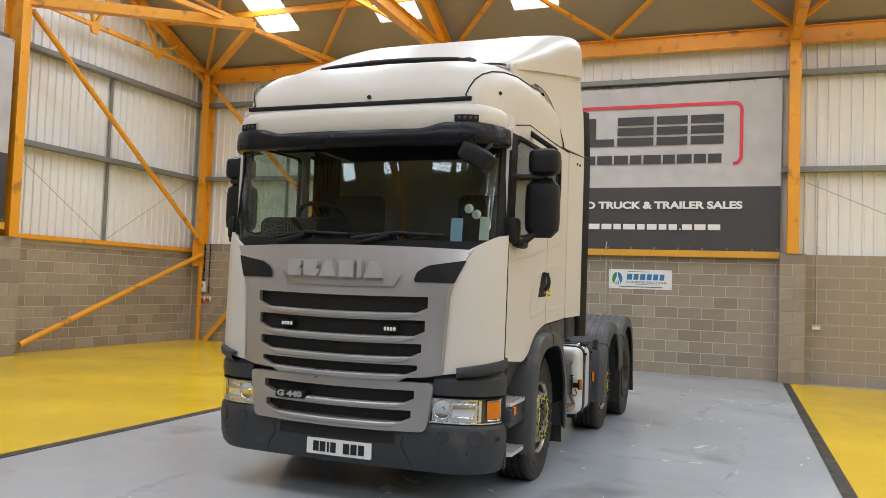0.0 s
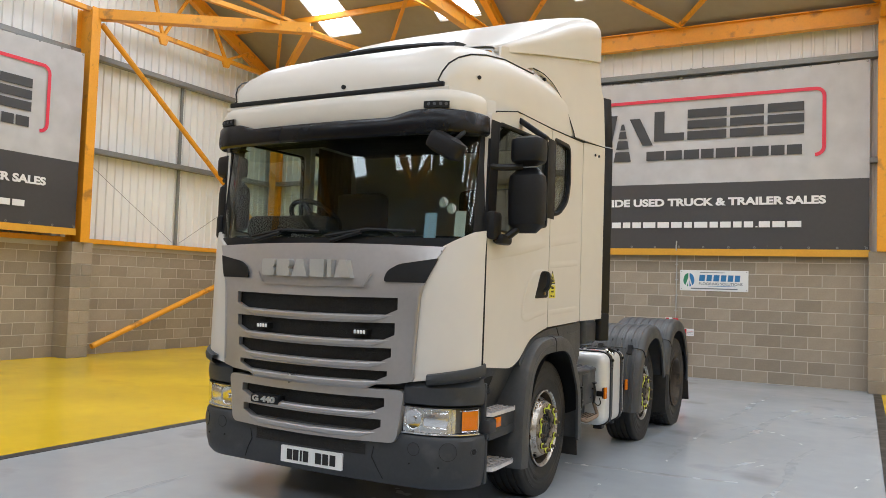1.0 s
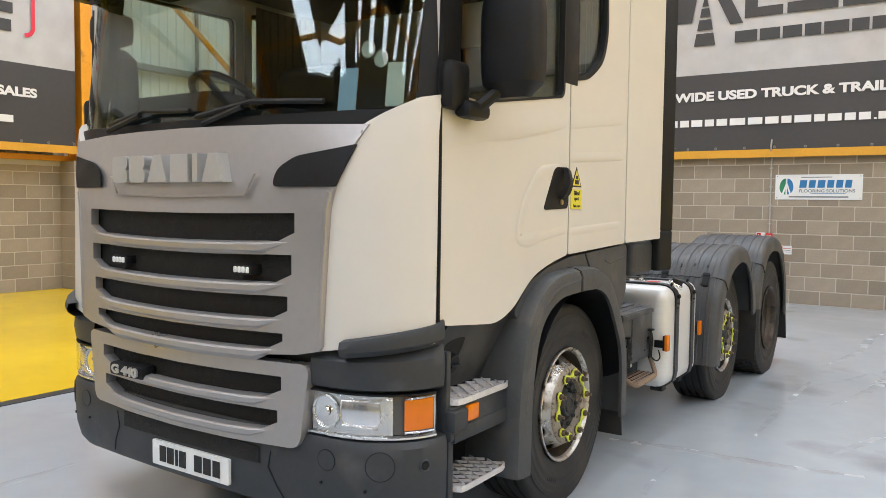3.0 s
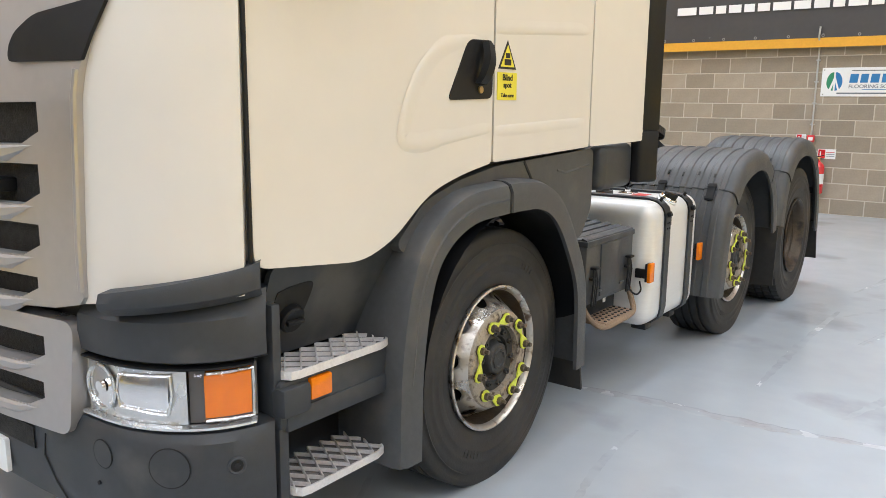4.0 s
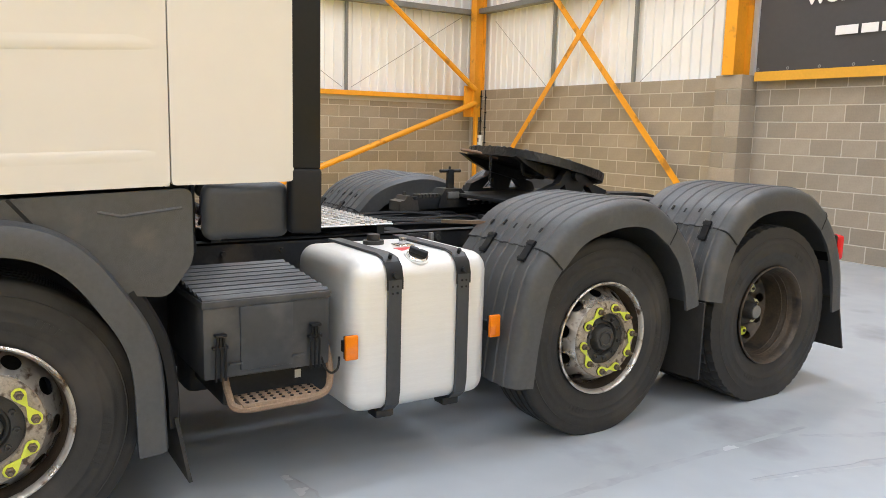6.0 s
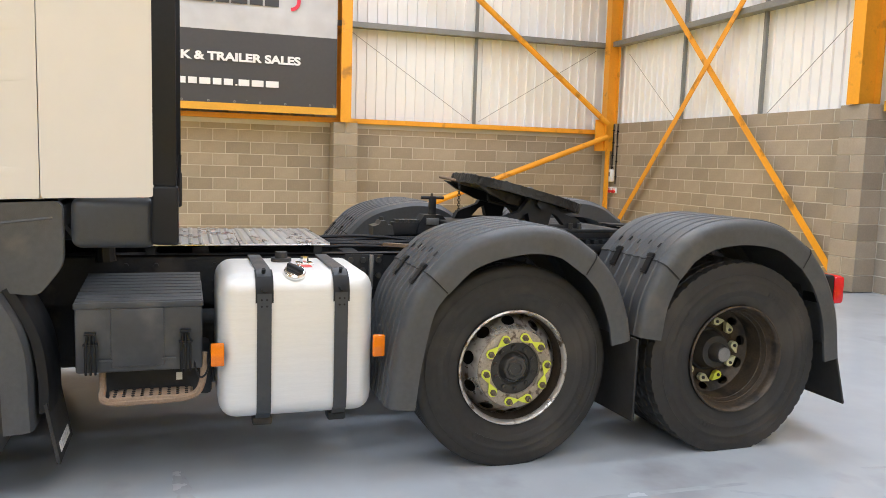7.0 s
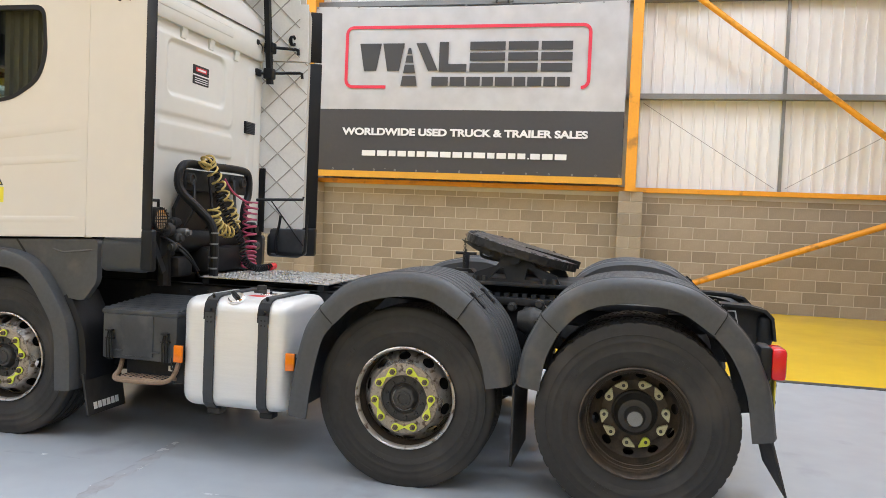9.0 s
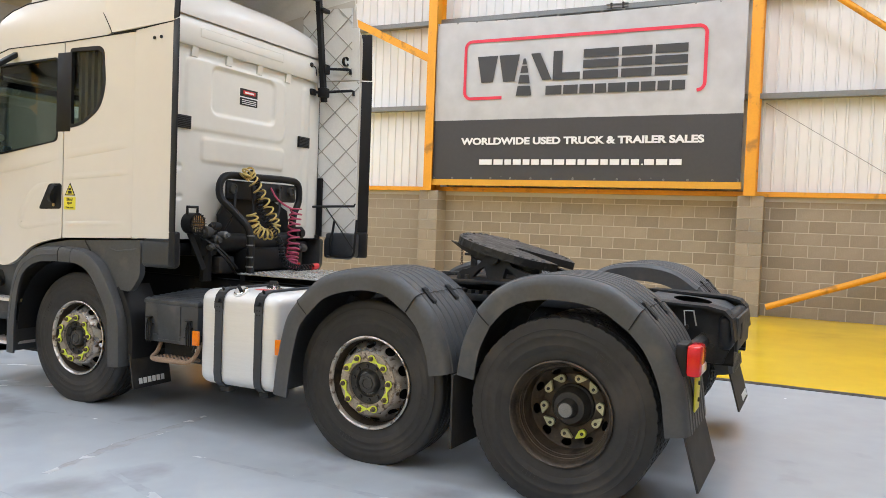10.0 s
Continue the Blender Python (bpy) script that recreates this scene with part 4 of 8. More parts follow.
for x in (0.69, 0.285, -0.115, -0.525):
    tp("header_clip", prism(B(), [(RY - 0.02, 2.80), (RY + 0.012, 2.815), (RY + 0.026, 2.895), (RY - 0.02, 2.90)], "x", x - 0.035, x + 0.035), REARCREAM, parent=hd)
both("header_end", lambda: box(B(), 0.985, 1.03, RY - 0.07, RY + 0.01, 2.83, 3.14, 0.012), REARCREAM)
for x in (0.80, -0.80):
    v_ = tp("air_vent", box(B(), x - 0.088, x + 0.088, RY - 0.01, RY + 0.018, 2.228, 2.332, 0.004), BLACK, "black slatted air vent")
    for k in range(7):
        tp("slat", bar(B(), (x - 0.078, RY + 0.020, 2.238 + k * 0.014), (x + 0.078, RY + 0.020, 2.238 + k * 0.014), 0.008, 0.005), PLASTIC, parent=v_)
pl_ = tp("dealer_sticker", box(B(), -0.115, 0.115, RY - 0.022, RY - 0.007, 2.515, 2.660), INK, "small black and red dealer sticker", sm=False)
tp("sticker_panel", box(B(), -0.085, 0.075, RY - 0.010, RY - 0.005, 2.612, 2.645, 0.002), REDPLASTIC, sm=False, parent=pl_)
tp("sticker_panel", box(B(), -0.065, 0.055, RY - 0.010, RY - 0.004, 2.620, 2.636, 0.002), WHITE, sm=False, parent=pl_)
tp("sticker_panel", box(B(), -0.115, 0.115, RY - 0.010, RY - 0.005, 2.580, 2.590), WHITE, sm=False, parent=pl_)
for z in (2.562, 2.546, 2.530):
    tp("sticker_bar", box(B(), -0.095, 0.09, RY - 0.010, RY - 0.005, z - 0.003, z + 0.003), WHITE, sm=False, parent=pl_)

# ---- roof ----
def loft(rings, close_ends=True):
    bm = B()
    rows = [[bm.verts.new(p) for p in r] for r in rings]
    for a, b in zip(rows, rows[1:]):
        for k in range(len(a) - 1):
            bm.faces.new((a[k], a[k + 1], b[k + 1], b[k]))
    if close_ends:
        bm.faces.new(rows[0])
        bm.faces.new(rows[-1][::-1])
    return bm


def arch_ring(y, w, z0, z1, e=3.2, n=22, lean=0.0):
    pts = []
    for k in range(n + 1):
        t = math.pi * k / n
        c, s = math.cos(t), math.sin(t)
        x = w * math.copysign(abs(c) ** (2 / e), c)
        z = z0 + (z1 - z0) * abs(s) ** (2 / e)
        pts.append((x, y + lean * (z - z0), z))
    return pts


roof_st = [(-1.51, 0.93, 2.90, 2.985, 6), (-1.495, 0.955, 2.90, 3.06, 6), (-1.455, 0.985, 2.90, 3.14, 5.5), (-1.38, 1.02, 2.89, 3.215, 5.2), (-1.27, 1.065, 2.85, 3.29, 5), (-1.1, 1.11, 2.83, 3.355, 4.6), (-0.85, 1.155, 2.83, 3.41, 4.2),
           (-0.4, 1.19, 2.84, 3.45, 4), (0.1, 1.20, 2.85, 3.46, 4), (0.4, 1.19, 2.93, 3.45, 4), (0.56, 1.17, 3.03, 3.42, 4), (0.67, 1.12, 3.09, 3.36, 4), (0.73, 1.06, 3.115, 3.25, 4), (0.742, 1.02, 3.12, 3.16, 4)]
ROOFN = 44
roof_rings = [[(x_ + 0.02, y_, z_) for x_, y_, z_ in arch_ring(y, w - 0.02, a, b, e, ROOFN)] for y, w, a, b, e in roof_st]
tp("roof", loft(roof_rings), CREAM, "rounded cream white high roof")


def seam_line():
    pts = [Vector((0.925, -1.512, 2.93))] + [Vector(r[8]) + Vector((0.002, -0.002, 0.002)) for r in roof_rings[:7]]
    pts += [Vector(roof_rings[7][7]) + Vector((0.003, 0, 0.003))]
    return tube(B(), pts, 0.006, 6)


both("roof_seam", seam_line, BLACK, "black seam between roof front and side")
both("door_top_seam", lambda: taper(tube(B(), [(W + 0.001, -1.22, 2.80), (W + 0.001, -0.9, 2.864), (W + 0.001, -0.165, 2.874), (W + 0.001, 0.615, 2.904)], 0.005, 6)), GROOVE, "dark seam between door and roof")


# cowl, sun visor and marker lights wrap round the brow of the cab
def vplan(k, o=0.0):
    s = -1 if k < 0 else 1
    k = abs(k)
    if k <= 1:
        return (s * 0.84 * k + 0.03 * k, -1.655 - o + 0.05 * k * k)
    t = (k - 1) * math.pi / 2
    return (s * (0.84 + (0.26 + o) * math.sin(t)) + 0.03, -1.605 - o + (0.33 + o) * (1 - math.cos(t)))


def brow(z_out, k0, k1, n):
    rings = []
    for z, o in z_out:
        rings.append([(*vplan(k0 + (k1 - k0) * q / n, o), z(k0 + (k1 - k0) * q / n) if callable(z) else z) for q in range(n + 1)])
    return loft(rings, False)


tp("visor_cowl", brow([(2.70, -0.05), (2.715, -0.01), (2.76, 0.0), (2.83, 0.004), (2.868, -0.008), (2.892, -0.035), (2.905, -0.075), (2.912, -0.16)], -2, 2, 60), CREAM, "cream white cowl above the sun visor")
tp("roof_band", box(B(), -0.93, 0.93, -1.53, -1.49, 2.925, 2.958, 0.006), BLACK, "dark band across the roof front")
tp("roof_front_sill", box(B(), -0.97, 0.97, -1.522, -1.44, 2.895, 2.927, 0.008), CREAM)
tp("roof_button", cyl(B(), (0.12, -1.50, 2.992), (0.12, -1.522, 2.992), 0.016, 12), BLACK)


def visor_top(k):
    # the upper edge sits lower across the middle than at the two ends
    u = min(1, max(0, (abs(k) - 0.66) / 0.26))
    return 2.712 + 0.042 * u * u * (3 - 2 * u)


def visor_foot(k):
    return 2.592 + 0.03 * max(0, abs(k) - 1.1) ** 2


tp("sun_visor", brow([(2.63, -0.14), (lambda k: visor_foot(k) + 0.004, -0.03), (visor_foot, 0.012), (lambda k: visor_foot(k) + 0.012, 0.030), (2.64, 0.038), (2.68, 0.036), (lambda k: visor_top(k) - 0.012, 0.030), (visor_top, 0.020), (visor_top, -0.02)], -2, 2, 120), GLOSSBLACK, "glossy black wrap-around sun visor")
both("visor_end", lambda: box(B(), 1.04, 1.135, -1.31, -1.20, 2.632, 2.76, 0.012), GLOSSBLACK)
for s in (-1, 1):
    ml = tp("marker_light", brow([(2.761, 0.0), (2.763, 0.020), (2.806, 0.020), (2.809, 0.0)], s * 0.97, s * 1.33, 6), BLACK, "black roof marker light with four lamps")
    for k in (1.02, 1.11, 1.20, 1.28):
        x, y = vplan(s * k, 0.020)
        tp("lamp", cyl(B(), (x, y + 0.004, 2.786), (x + s * 0.004 * (k - 1) * 4, y - 0.004, 2.786), 0.0105, 12), HOUSING, parent=ml)
# roof rail, beacon and hatch
rail_ = tp("roof_bar", tube(B(), spline([(-0.64, -0.93, 3.36), (-0.55, -0.95, 3.40), (0.0, -0.99, 3.415), (0.55, -0.94, 3.41), (0.66, -0.90, 3.39)], 6), 0.022, 8), BLACK, "black bar across the roof")
for x in (-0.57, 0.66):
    tp("bar_foot", prism(B(), [(-0.97, 3.365), (-0.44, 3.42), (-0.44, 3.46), (-0.62, 3.455), (-0.84, 3.435), (-0.95, 3.415)], "x", x - 0.05, x + 0.05), BLACK, parent=rail_)
tp("beacon_base", lathe(B(), [(0.0, 0.05), (0.03, 0.05), (0.06, 0.042), (0.065, 0.001)], -0.20, -0.81, 3.425, 16, "z"), AMBER, "small amber beacon base")

# roof air deflector
def_st = [(-0.84, 0.98, 3.34, 3.40), (-0.80, 1.02, 3.345, 3.43), (-0.70, 1.06, 3.36, 3.475), (-0.40, 1.11, 3.425, 3.61), (-0.05, 1.15, 3.495, 3.76), (0.3, 1.18, 3.57, 3.93), (0.65, 1.21, 3.645, 4.07), (0.95, 1.235, 3.70, 4.165), (1.01, 1.23, 3.715, 4.16)]
tp("air_deflector", loft([arch_ring(y, w, a, b, 5.0 + 1.5 * min(1, y + 0.84), 48) for y, w, a, b in def_st], False), CREAM, "cream white roof air deflector")
tp("deflector_lining", loft([[(x * 0.98, y, z - 0.025) for x, y, z in arch_ring(y, w, a, b, 5.0 + 1.5 * min(1, y + 0.84), 48)] for y, w, a, b in def_st], False), QUILT, "white inside of the air deflector")
side_up = rounded([(-0.84, 3.375), (-0.86, 3.22), (-0.6, 3.24), (-0.35, 3.335), (0.0, 3.27), (0.2, 3.12), (0.335, 2.95), (0.36, 2.91), (1.08, 2.936), (1.09, 3.36), (1.03, 3.46), (1.0, 3.74), (0.55, 3.65), (0.1, 3.55)], [0.02, 0.02, 0.05, 0.06, 0.08, 0.08, 0.02, 0.015, 0.01, 0.05, 0.06, 0.02, 0.05, 0.05])


def wing(bm):
    """The wing follows the roof's side in front and flares to the rear."""
    for v in bm.verts:
        y, z = v.co.y, v.co.z
        v.co.x += 0.126 * max(0, y - 0.62) + 0.13 * min(0, y - 0.35) - 0.05 * max(0, z - 2.95)
    return bm


def wing_grid():
    """The wing as a finely divided sheet, so that it can bend."""
    bm = thicken(fill(side_up), W + 0.004, 0.02)
    return wing(bm)


both("deflector_side", wing_grid, CREAM, "cream white side wing of the deflector")
both("wing_seam", lambda: wing(tube(B(), spline([(W + 0.003, -0.35, 3.325), (W + 0.003, -0.15, 3.315), (W + 0.003, 0.03, 3.25), (W + 0.003, 0.2, 3.115), (W + 0.003, 0.335, 2.95), (W + 0.003, 0.38, 2.905), (W + 0.003, 0.62, 2.915), (W + 0.003, 1.07, 2.931)], 4), 0.005, 6)), GROOVE)
both("deflector_edge", lambda: flick(wing(box(B(), W - 0.008, W + 0.008, 1.076, 1.172, 2.946, 3.40, 0.006))), BLACK, "black rubber edge of the deflector wing")
both("deflector_latch", lambda: cyl(B(), (W + 0.02, 0.86, 2.83), (W + 0.044, 0.86, 2.83), 0.012, 10), BLACK)
both("deflector_latch", lambda: cyl(B(), (W + 0.03, 0.94, 2.83), (W + 0.054, 0.94, 2.83), 0.012, 10), BLACK)
both("roof_bolt", lambda: cyl(B(), (1.04, -1.25, 3.03), (1.07, -1.275, 3.03), 0.014, 10), BLACK)
both("roof_bolt", lambda: cyl(B(), (1.10, -0.16, 3.27), (1.135, -0.16, 3.28), 0.014, 10), BLACK)

# quilted lining and stays on the inside of the far fairing
# thin shadows along the quilt's seams, put in as a darker colour
QUILTLINE = mat("quilt_seam_shade", (0.40, 0.38, 0.34), 0.6, var=0.1, scale=30)


def quilt(y0, y1, z0, z1, x, shape):
    """Crossing seams of a diamond-quilted sheet, drawn on the near side and then mirrored over."""
    bm = B()
    for c in range(-6, 30):
        for sgn in (1, -1):
            for a, b in ((y0, 0.62), (0.62, y1)) if y0 < 0.62 else ((y0, y1),):
                za, zb = 1.30 + 0.265 * c + sgn * 0.93 * (a - 0.80), 1.30 + 0.265 * c + sgn * 0.93 * (b - 0.80)
                # clip the seam to the sheet
                ya, yb = a, b
                if min(za, zb) > z1 or max(za, zb) < z0:
                    continue
                for lim in (z0, z1):
                    if (za - lim) * (zb - lim) < 0:
                        ym = ya + (yb - ya) * (lim - za) / (zb - za)
                        if (za > z1) if lim == z1 else (za < z0):
                            ya, za = ym, lim
                        else:
                            yb, zb = ym, lim
                bar(bm, (x, ya, za), (x, yb, zb), 0.007, 0.007, up=(1, 0, 0))
    return mirror_x(shape(bm))


tp("fairing_lining", mirror_x(flare(box(B(), W - 0.034, W - 0.024, 0.56, 1.066, 1.40, 2.935))), QUILT, "white quilted lining of the side fairing", sm=False)
tagged(tp("quilt_seams", quilt(0.62, 1.066, 1.40, 2.93, W - 0.036, flare), QUILTLINE, "darker lines painted for the shadows in the diamond quilted seams"), kind="stuff")
tp("wing_lining", mirror_x(wing(box(B(), W - 0.034, W - 0.024, 0.62, 1.066, 2.945, 3.46))), QUILT, "white quilted lining of the deflector wing", sm=False)
tp("wing_lining", mirror_x(wing(box(B(), W - 0.034, W - 0.024, 0.40, 0.62, 2.99, 3.46))), QUILT, sm=False)
tp("wing_lining", mirror_x(wing(box(B(), W - 0.034, W - 0.024, 0.40, 0.985, 3.46, 3.66))), QUILT, sm=False)
tagged(tp("quilt_seams", quilt(0.40, 0.985, 2.95, 3.66, W - 0.036, wing), QUILTLINE), kind="stuff")
for z, z2, y2, x0 in ((3.02, 3.045, 0.985, -0.98), (2.79, 2.83, 1.03, -0.94)):
    st_ = tp("fairing_stay", tube(B(), [(x0, RY + 0.01, z), (-1.02, 0.80, z + 0.012), (-1.17, y2 - 0.02, z2), (-1.18, y2, z2 - 0.005), (-1.18, y2 + 0.004, z2 - 0.05)], 0.014, 8), BLACK, "black steel fairing stay")
    tp("stay_clamp", box(B(), -1.05, -0.96, 0.74, 0.83, z - 0.045, z + 0.05, 0.012), BLACK, parent=st_)
    tp("stay_hinge", box(B(), x0 - 0.02, x0 + 0.06, RY, RY + 0.03, z - 0.03, z + 0.03, 0.006), BLACK, parent=st_)
tp("fairing_stay", tube(B(), [(-0.99, RY, 1.655), (-1.02, 0.785, 1.66), (-1.19, 1.08, 1.675), (-1.19, 1.085, 1.70)], 0.012, 8), BLACK, "black steel fairing stay")
tp("fairing_post", bar(B(), (-1.01, 0.79, 2.70), (-0.865, 0.79, 3.72), 0.05, 0.05), BLACK, "black post between deflector and fairing")
tp("deflector_tube", tube(B(), [(-0.87, 0.80, 3.66), (0.2, 0.72, 3.60), (0.85, 0.72, 3.55)], 0.012, 8), BLACK, "thin black tube under the deflector")
tp("post_clip", box(B(), -0.99, -0.87, 0.80, 0.85, 3.56, 3.60, 0.008), BLACK)
tp("work_light", lathe(B(), [(-0.03, 0.02), (-0.01, 0.045), (0.02, 0.048), (0.02, 0.038), (0.0, 0.03), (0.0, 0.001)], -1.17, 0.925, 3.125, 20, "y"), BLACK, "small round work light")
tp("work_light_glass", lathe(B(), [(0.008, 0.038), (0.012, 0.001)], -1.17, 0.925, 3.125, 20, "y"), CHROME)
tp("button_lamp", lathe(B(), [(0.0, 0.025), (0.012, 0.022), (0.016, 0.001)], -0.86, RY + 0.03, 3.045, 14, "y"), BLACK, "small black button on the header")
tp("button_cable", tube(B(), spline([(-0.87, RY + 0.04, 3.04), (-0.91, RY + 0.05, 3.02), (-0.95, RY + 0.03, 2.95)], 5), 0.005, 6), BLACK)

tp("fairing_foot_box", box(B(), -W - 0.035, -W + 0.10, 0.78, 1.13, 1.16, 1.40, 0.03), PLASTIC, "dark grey lower end of the far fairing")

# ---- mirrors ----
def mirror_body(bm, y, z0, z1, x0, x1, d=0.13):
    rings = []
    for q in range(9):
        u = q / 8
        z = z0 + (z1 - z0) * u
        s = (1 - abs(2 * u - 1) ** 5) ** 0.5
        ring = []
        for k in range(24):
            t = 2 * math.pi * k / 24
            c, ss = math.cos(t), math.sin(t)
            ex = math.copysign(abs(c) ** 0.5, c)
            ey = math.copysign(abs(ss) ** 0.6, ss)
            ring.append(bm.verts.new(((x0 + x1) / 2 + (x1 - x0) / 2 * ex * (0.55 + 0.45 * s), y + d / 2 * ey * (0.3 + 0.7 * s), z)))
        rings.append(ring)
    for a, b in zip(rings, rings[1:]):
        for k in range(24):
            bm.faces.new((a[k], a[(k + 1) % 24], b[(k + 1) % 24], b[k]))
    bm.faces.new(rings[0][::-1])
    bm.faces.new(rings[-1])
    return bm


for s, m_ in ((1, lambda b: b), (-1, mirror_x)):
    q_ = 0.0 if s > 0 else -0.10
    tp("main_mirror", m_(mirror_body(B(), -1.08, 1.985, 2.425, 1.238 + q_, 1.488 + q_, 0.18)), BLACK, "black main door mirror housing")
    tp("wide_angle_mirror", m_(mirror_body(B(), -1.10, 2.44, 2.64, 1.26 + q_, 1.49 + q_, 0.19)), BLACK, "black upper wide-angle mirror housing")
    tp("mirror_arm", m_(tube(B(), spline([(1.15, -1.28, 2.42), (1.22, -1.2, 2.42), (1.34, -1.12, 2.43)], 5), 0.022, 8)), BLACK, "black upper mirror arm")
    tp("mirror_arm", m_(tube(B(), spline([(1.17, -1.20, 1.94), (1.24, -1.16, 1.945), (1.33, -1.1, 2.03)], 5), 0.026, 8)), BLACK, "black lower mirror arm")
    tp("mirror_foot", m_(box(B(), 1.19, 1.27, -1.25, -1.08, 1.90, 1.97, 0.025)), BLACK, "black mirror foot on the door")
    tp("pillar_fin", m_(box(B(), 1.16, 1.235, -1.32, -1.18, 1.93, 2.12, 0.03)), BLACK, "black fin at the foot of the pillar")
tilt_ = Matrix.Translation((1.02, -1.62, 2.505)) @ Matrix.Rotation(radians(28), 4, "Y")
bm = mirror_body(B(), 0, -0.07, 0.07, -0.135, 0.125, 0.14)
bm.transform(tilt_)
tp("kerb_mirror", bm, BLACK, "black kerb mirror hanging from the visor")
tp("kerb_mirror_arm", tube(B(), [(1.08, -1.45, 2.66), (1.08, -1.52, 2.60), (1.05, -1.58, 2.54)], 0.016, 8), BLACK)
tp("mirror_stay", box(B(), -0.02, 0.02, -0.035, 0.035, -0.14, 0.14, 0.012, m=Matrix.Translation((1.285, -0.82, 2.75)) @ Matrix.Rotation(radians(-55), 4, "Y")), BLACK, "black stay between cab and upper mirror")


# ---- front panel and grille ----
def lift(z):
    return z + 0.035 * (z - 0.40)


def proud(z):
    """The upper front panel stands forward of the lower one and leans back towards the windscreen."""
    return 0.067 * (1 - 0.6 * min(1, max(0, (z - 1.62) / 0.2))) if z > 0.912 else 0.0


def fpanel(outline, y, t, holes=()):
    """A panel lying on the truck's front: outline in (x, z), face at y, slightly bowed in plan."""
    bm = fill(outline, holes)
    r = bmesh.ops.extrude_face_region(bm, geom=bm.faces[:])
    moved = {g for g in r["geom"] if isinstance(g, bmesh.types.BMVert)}
    for v in bm.verts:
        x, z = v.co.y, v.co.z
        yy = y - 0.11 + 0.05 * (x / 0.76) ** 2 + max(0, abs(x) - 0.76) * 0.12 - proud(z)
        z = lift(z)
        v.co = Vector((x, yy if v in moved else yy + t, z))
    return bm


def sym(pts):
    """Close an outline by mirroring its right half."""
    return pts + [(-x, z) for x, z in reversed(pts) if abs(x) > 1e-6]


up_out = sym([(0.0, 0.918), (0.25, 0.92), (0.5, 0.928), (0.70, 0.945), (0.80, 0.965), (0.815, 0.985), (0.815, 1.05), (0.818, 1.1), (0.825, 1.25), (0.84, 1.5), (0.855, 1.56), (0.893, 1.66), (0.928, 1.74), (0.975, 1.815), (0.6, 1.825), (0.3, 1.83), (0.0, 1.832)])
holes = []
SLATS = [(1.375, 1.485, 0.69), (1.215, 1.325, 0.675), (1.075, 1.165, 0.655), (0.955, 1.02, 0.63)]


def slat_hole(z0, z1, w):
    return [(-w + 0.085, z0), (-0.3, z0 - 0.012), (0, z0 - 0.016), (0.3, z0 - 0.012), (w - 0.085, z0), (w, z0 + 0.035), (w, z1), (0.3, z1 - 0.006), (0, z1 - 0.008), (-0.3, z1 - 0.006), (-w, z1), (-w, z0 + 0.035)]


up_holes = [slat_hole(z0, z1, w) for z0, z1, w in SLATS]
tp("front_panel", fpanel(up_out, -1.475, 0.04, up_holes), SILVER, "silver upper front panel with grille openings")
for z0, z1, w in SLATS:
    tp("grille_mesh", fpanel(slat_hole(z0 - 0.012, z1 + 0.012, w + 0.012), -1.425, 0.012), MESHY, "black honeycomb grille insert")
for s in (1, -1):
    edge = [(0.806, 1.0), (0.806, 1.1), (0.814, 1.25), (0.829, 1.5), (0.843, 1.565)]
    tp("panel_edge", tube(B(), [(s * x, -1.581 + 0.05 * (x / 0.76) ** 2 + max(0, x - 0.76) * 0.12 - proud(z), lift(z)) for x, z in edge], 0.011, 8), SILVER)
# sloping lips under each opening
for z0, z1, w in SLATS:
    bm = B()
    rows = []
    for q in range(21):
        x = -w + 0.03 + (2 * w - 0.06) * q / 20
        e = min(1, (w - 0.03 - abs(x)) / 0.12)
        yy = 0.05 * (x / 0.76) ** 2
        zb = z0 - 0.014 * (1 - (x / w) ** 2)
        rows.append([bm.verts.new((x, -1.652 + yy + a, lift(zb) + b * e)) for a, b in ((0.03, 0.006), (-0.006 * e, 0.0), (-0.014 * e, -0.008), (-0.012 * e, -0.030), (0.01, -0.050))])
    for a, b in zip(rows, rows[1:]):
        for k in range(4):
            bm.faces.new((a[k], a[k + 1], b[k + 1], b[k]))
    tp("grille_bar", bm, SILVER)
for s in (1, -1):
    corner_black = [(s * x, z) for x, z in rounded([(0.58, 1.585), (0.868, 1.585), (0.902, 1.66), (0.938, 1.742), (0.68, 1.70), (0.60, 1.655)], [0.025, 0.006, 0.01, 0.006, 0.03, 0.03])]
    tp("air_intake", fpanel(corner_black, -1.478, 0.01), BLACK, "black corner intake in the front panel")
tp("badge_recess", fpanel(sym([(0.0, 1.54), (0.44, 1.548), (0.47, 1.60), (0.49, 1.635), (0.475, 1.63), (0.455, 1.595), (0.43, 1.558), (0.0, 1.55)]), -1.483, 0.01), SILVER)
FRONT = Matrix(((1, 0, 0, 0), (0, 0, -1, 0), (0, 1, 0, 0), (0, 0, 0, 1)))      # letters read along +x, facing -y


def bow(ob, y):
    for v in ob.data.vertices:
        v.co.y += 0.05 * (v.co.x / 0.76) ** 2
    return ob


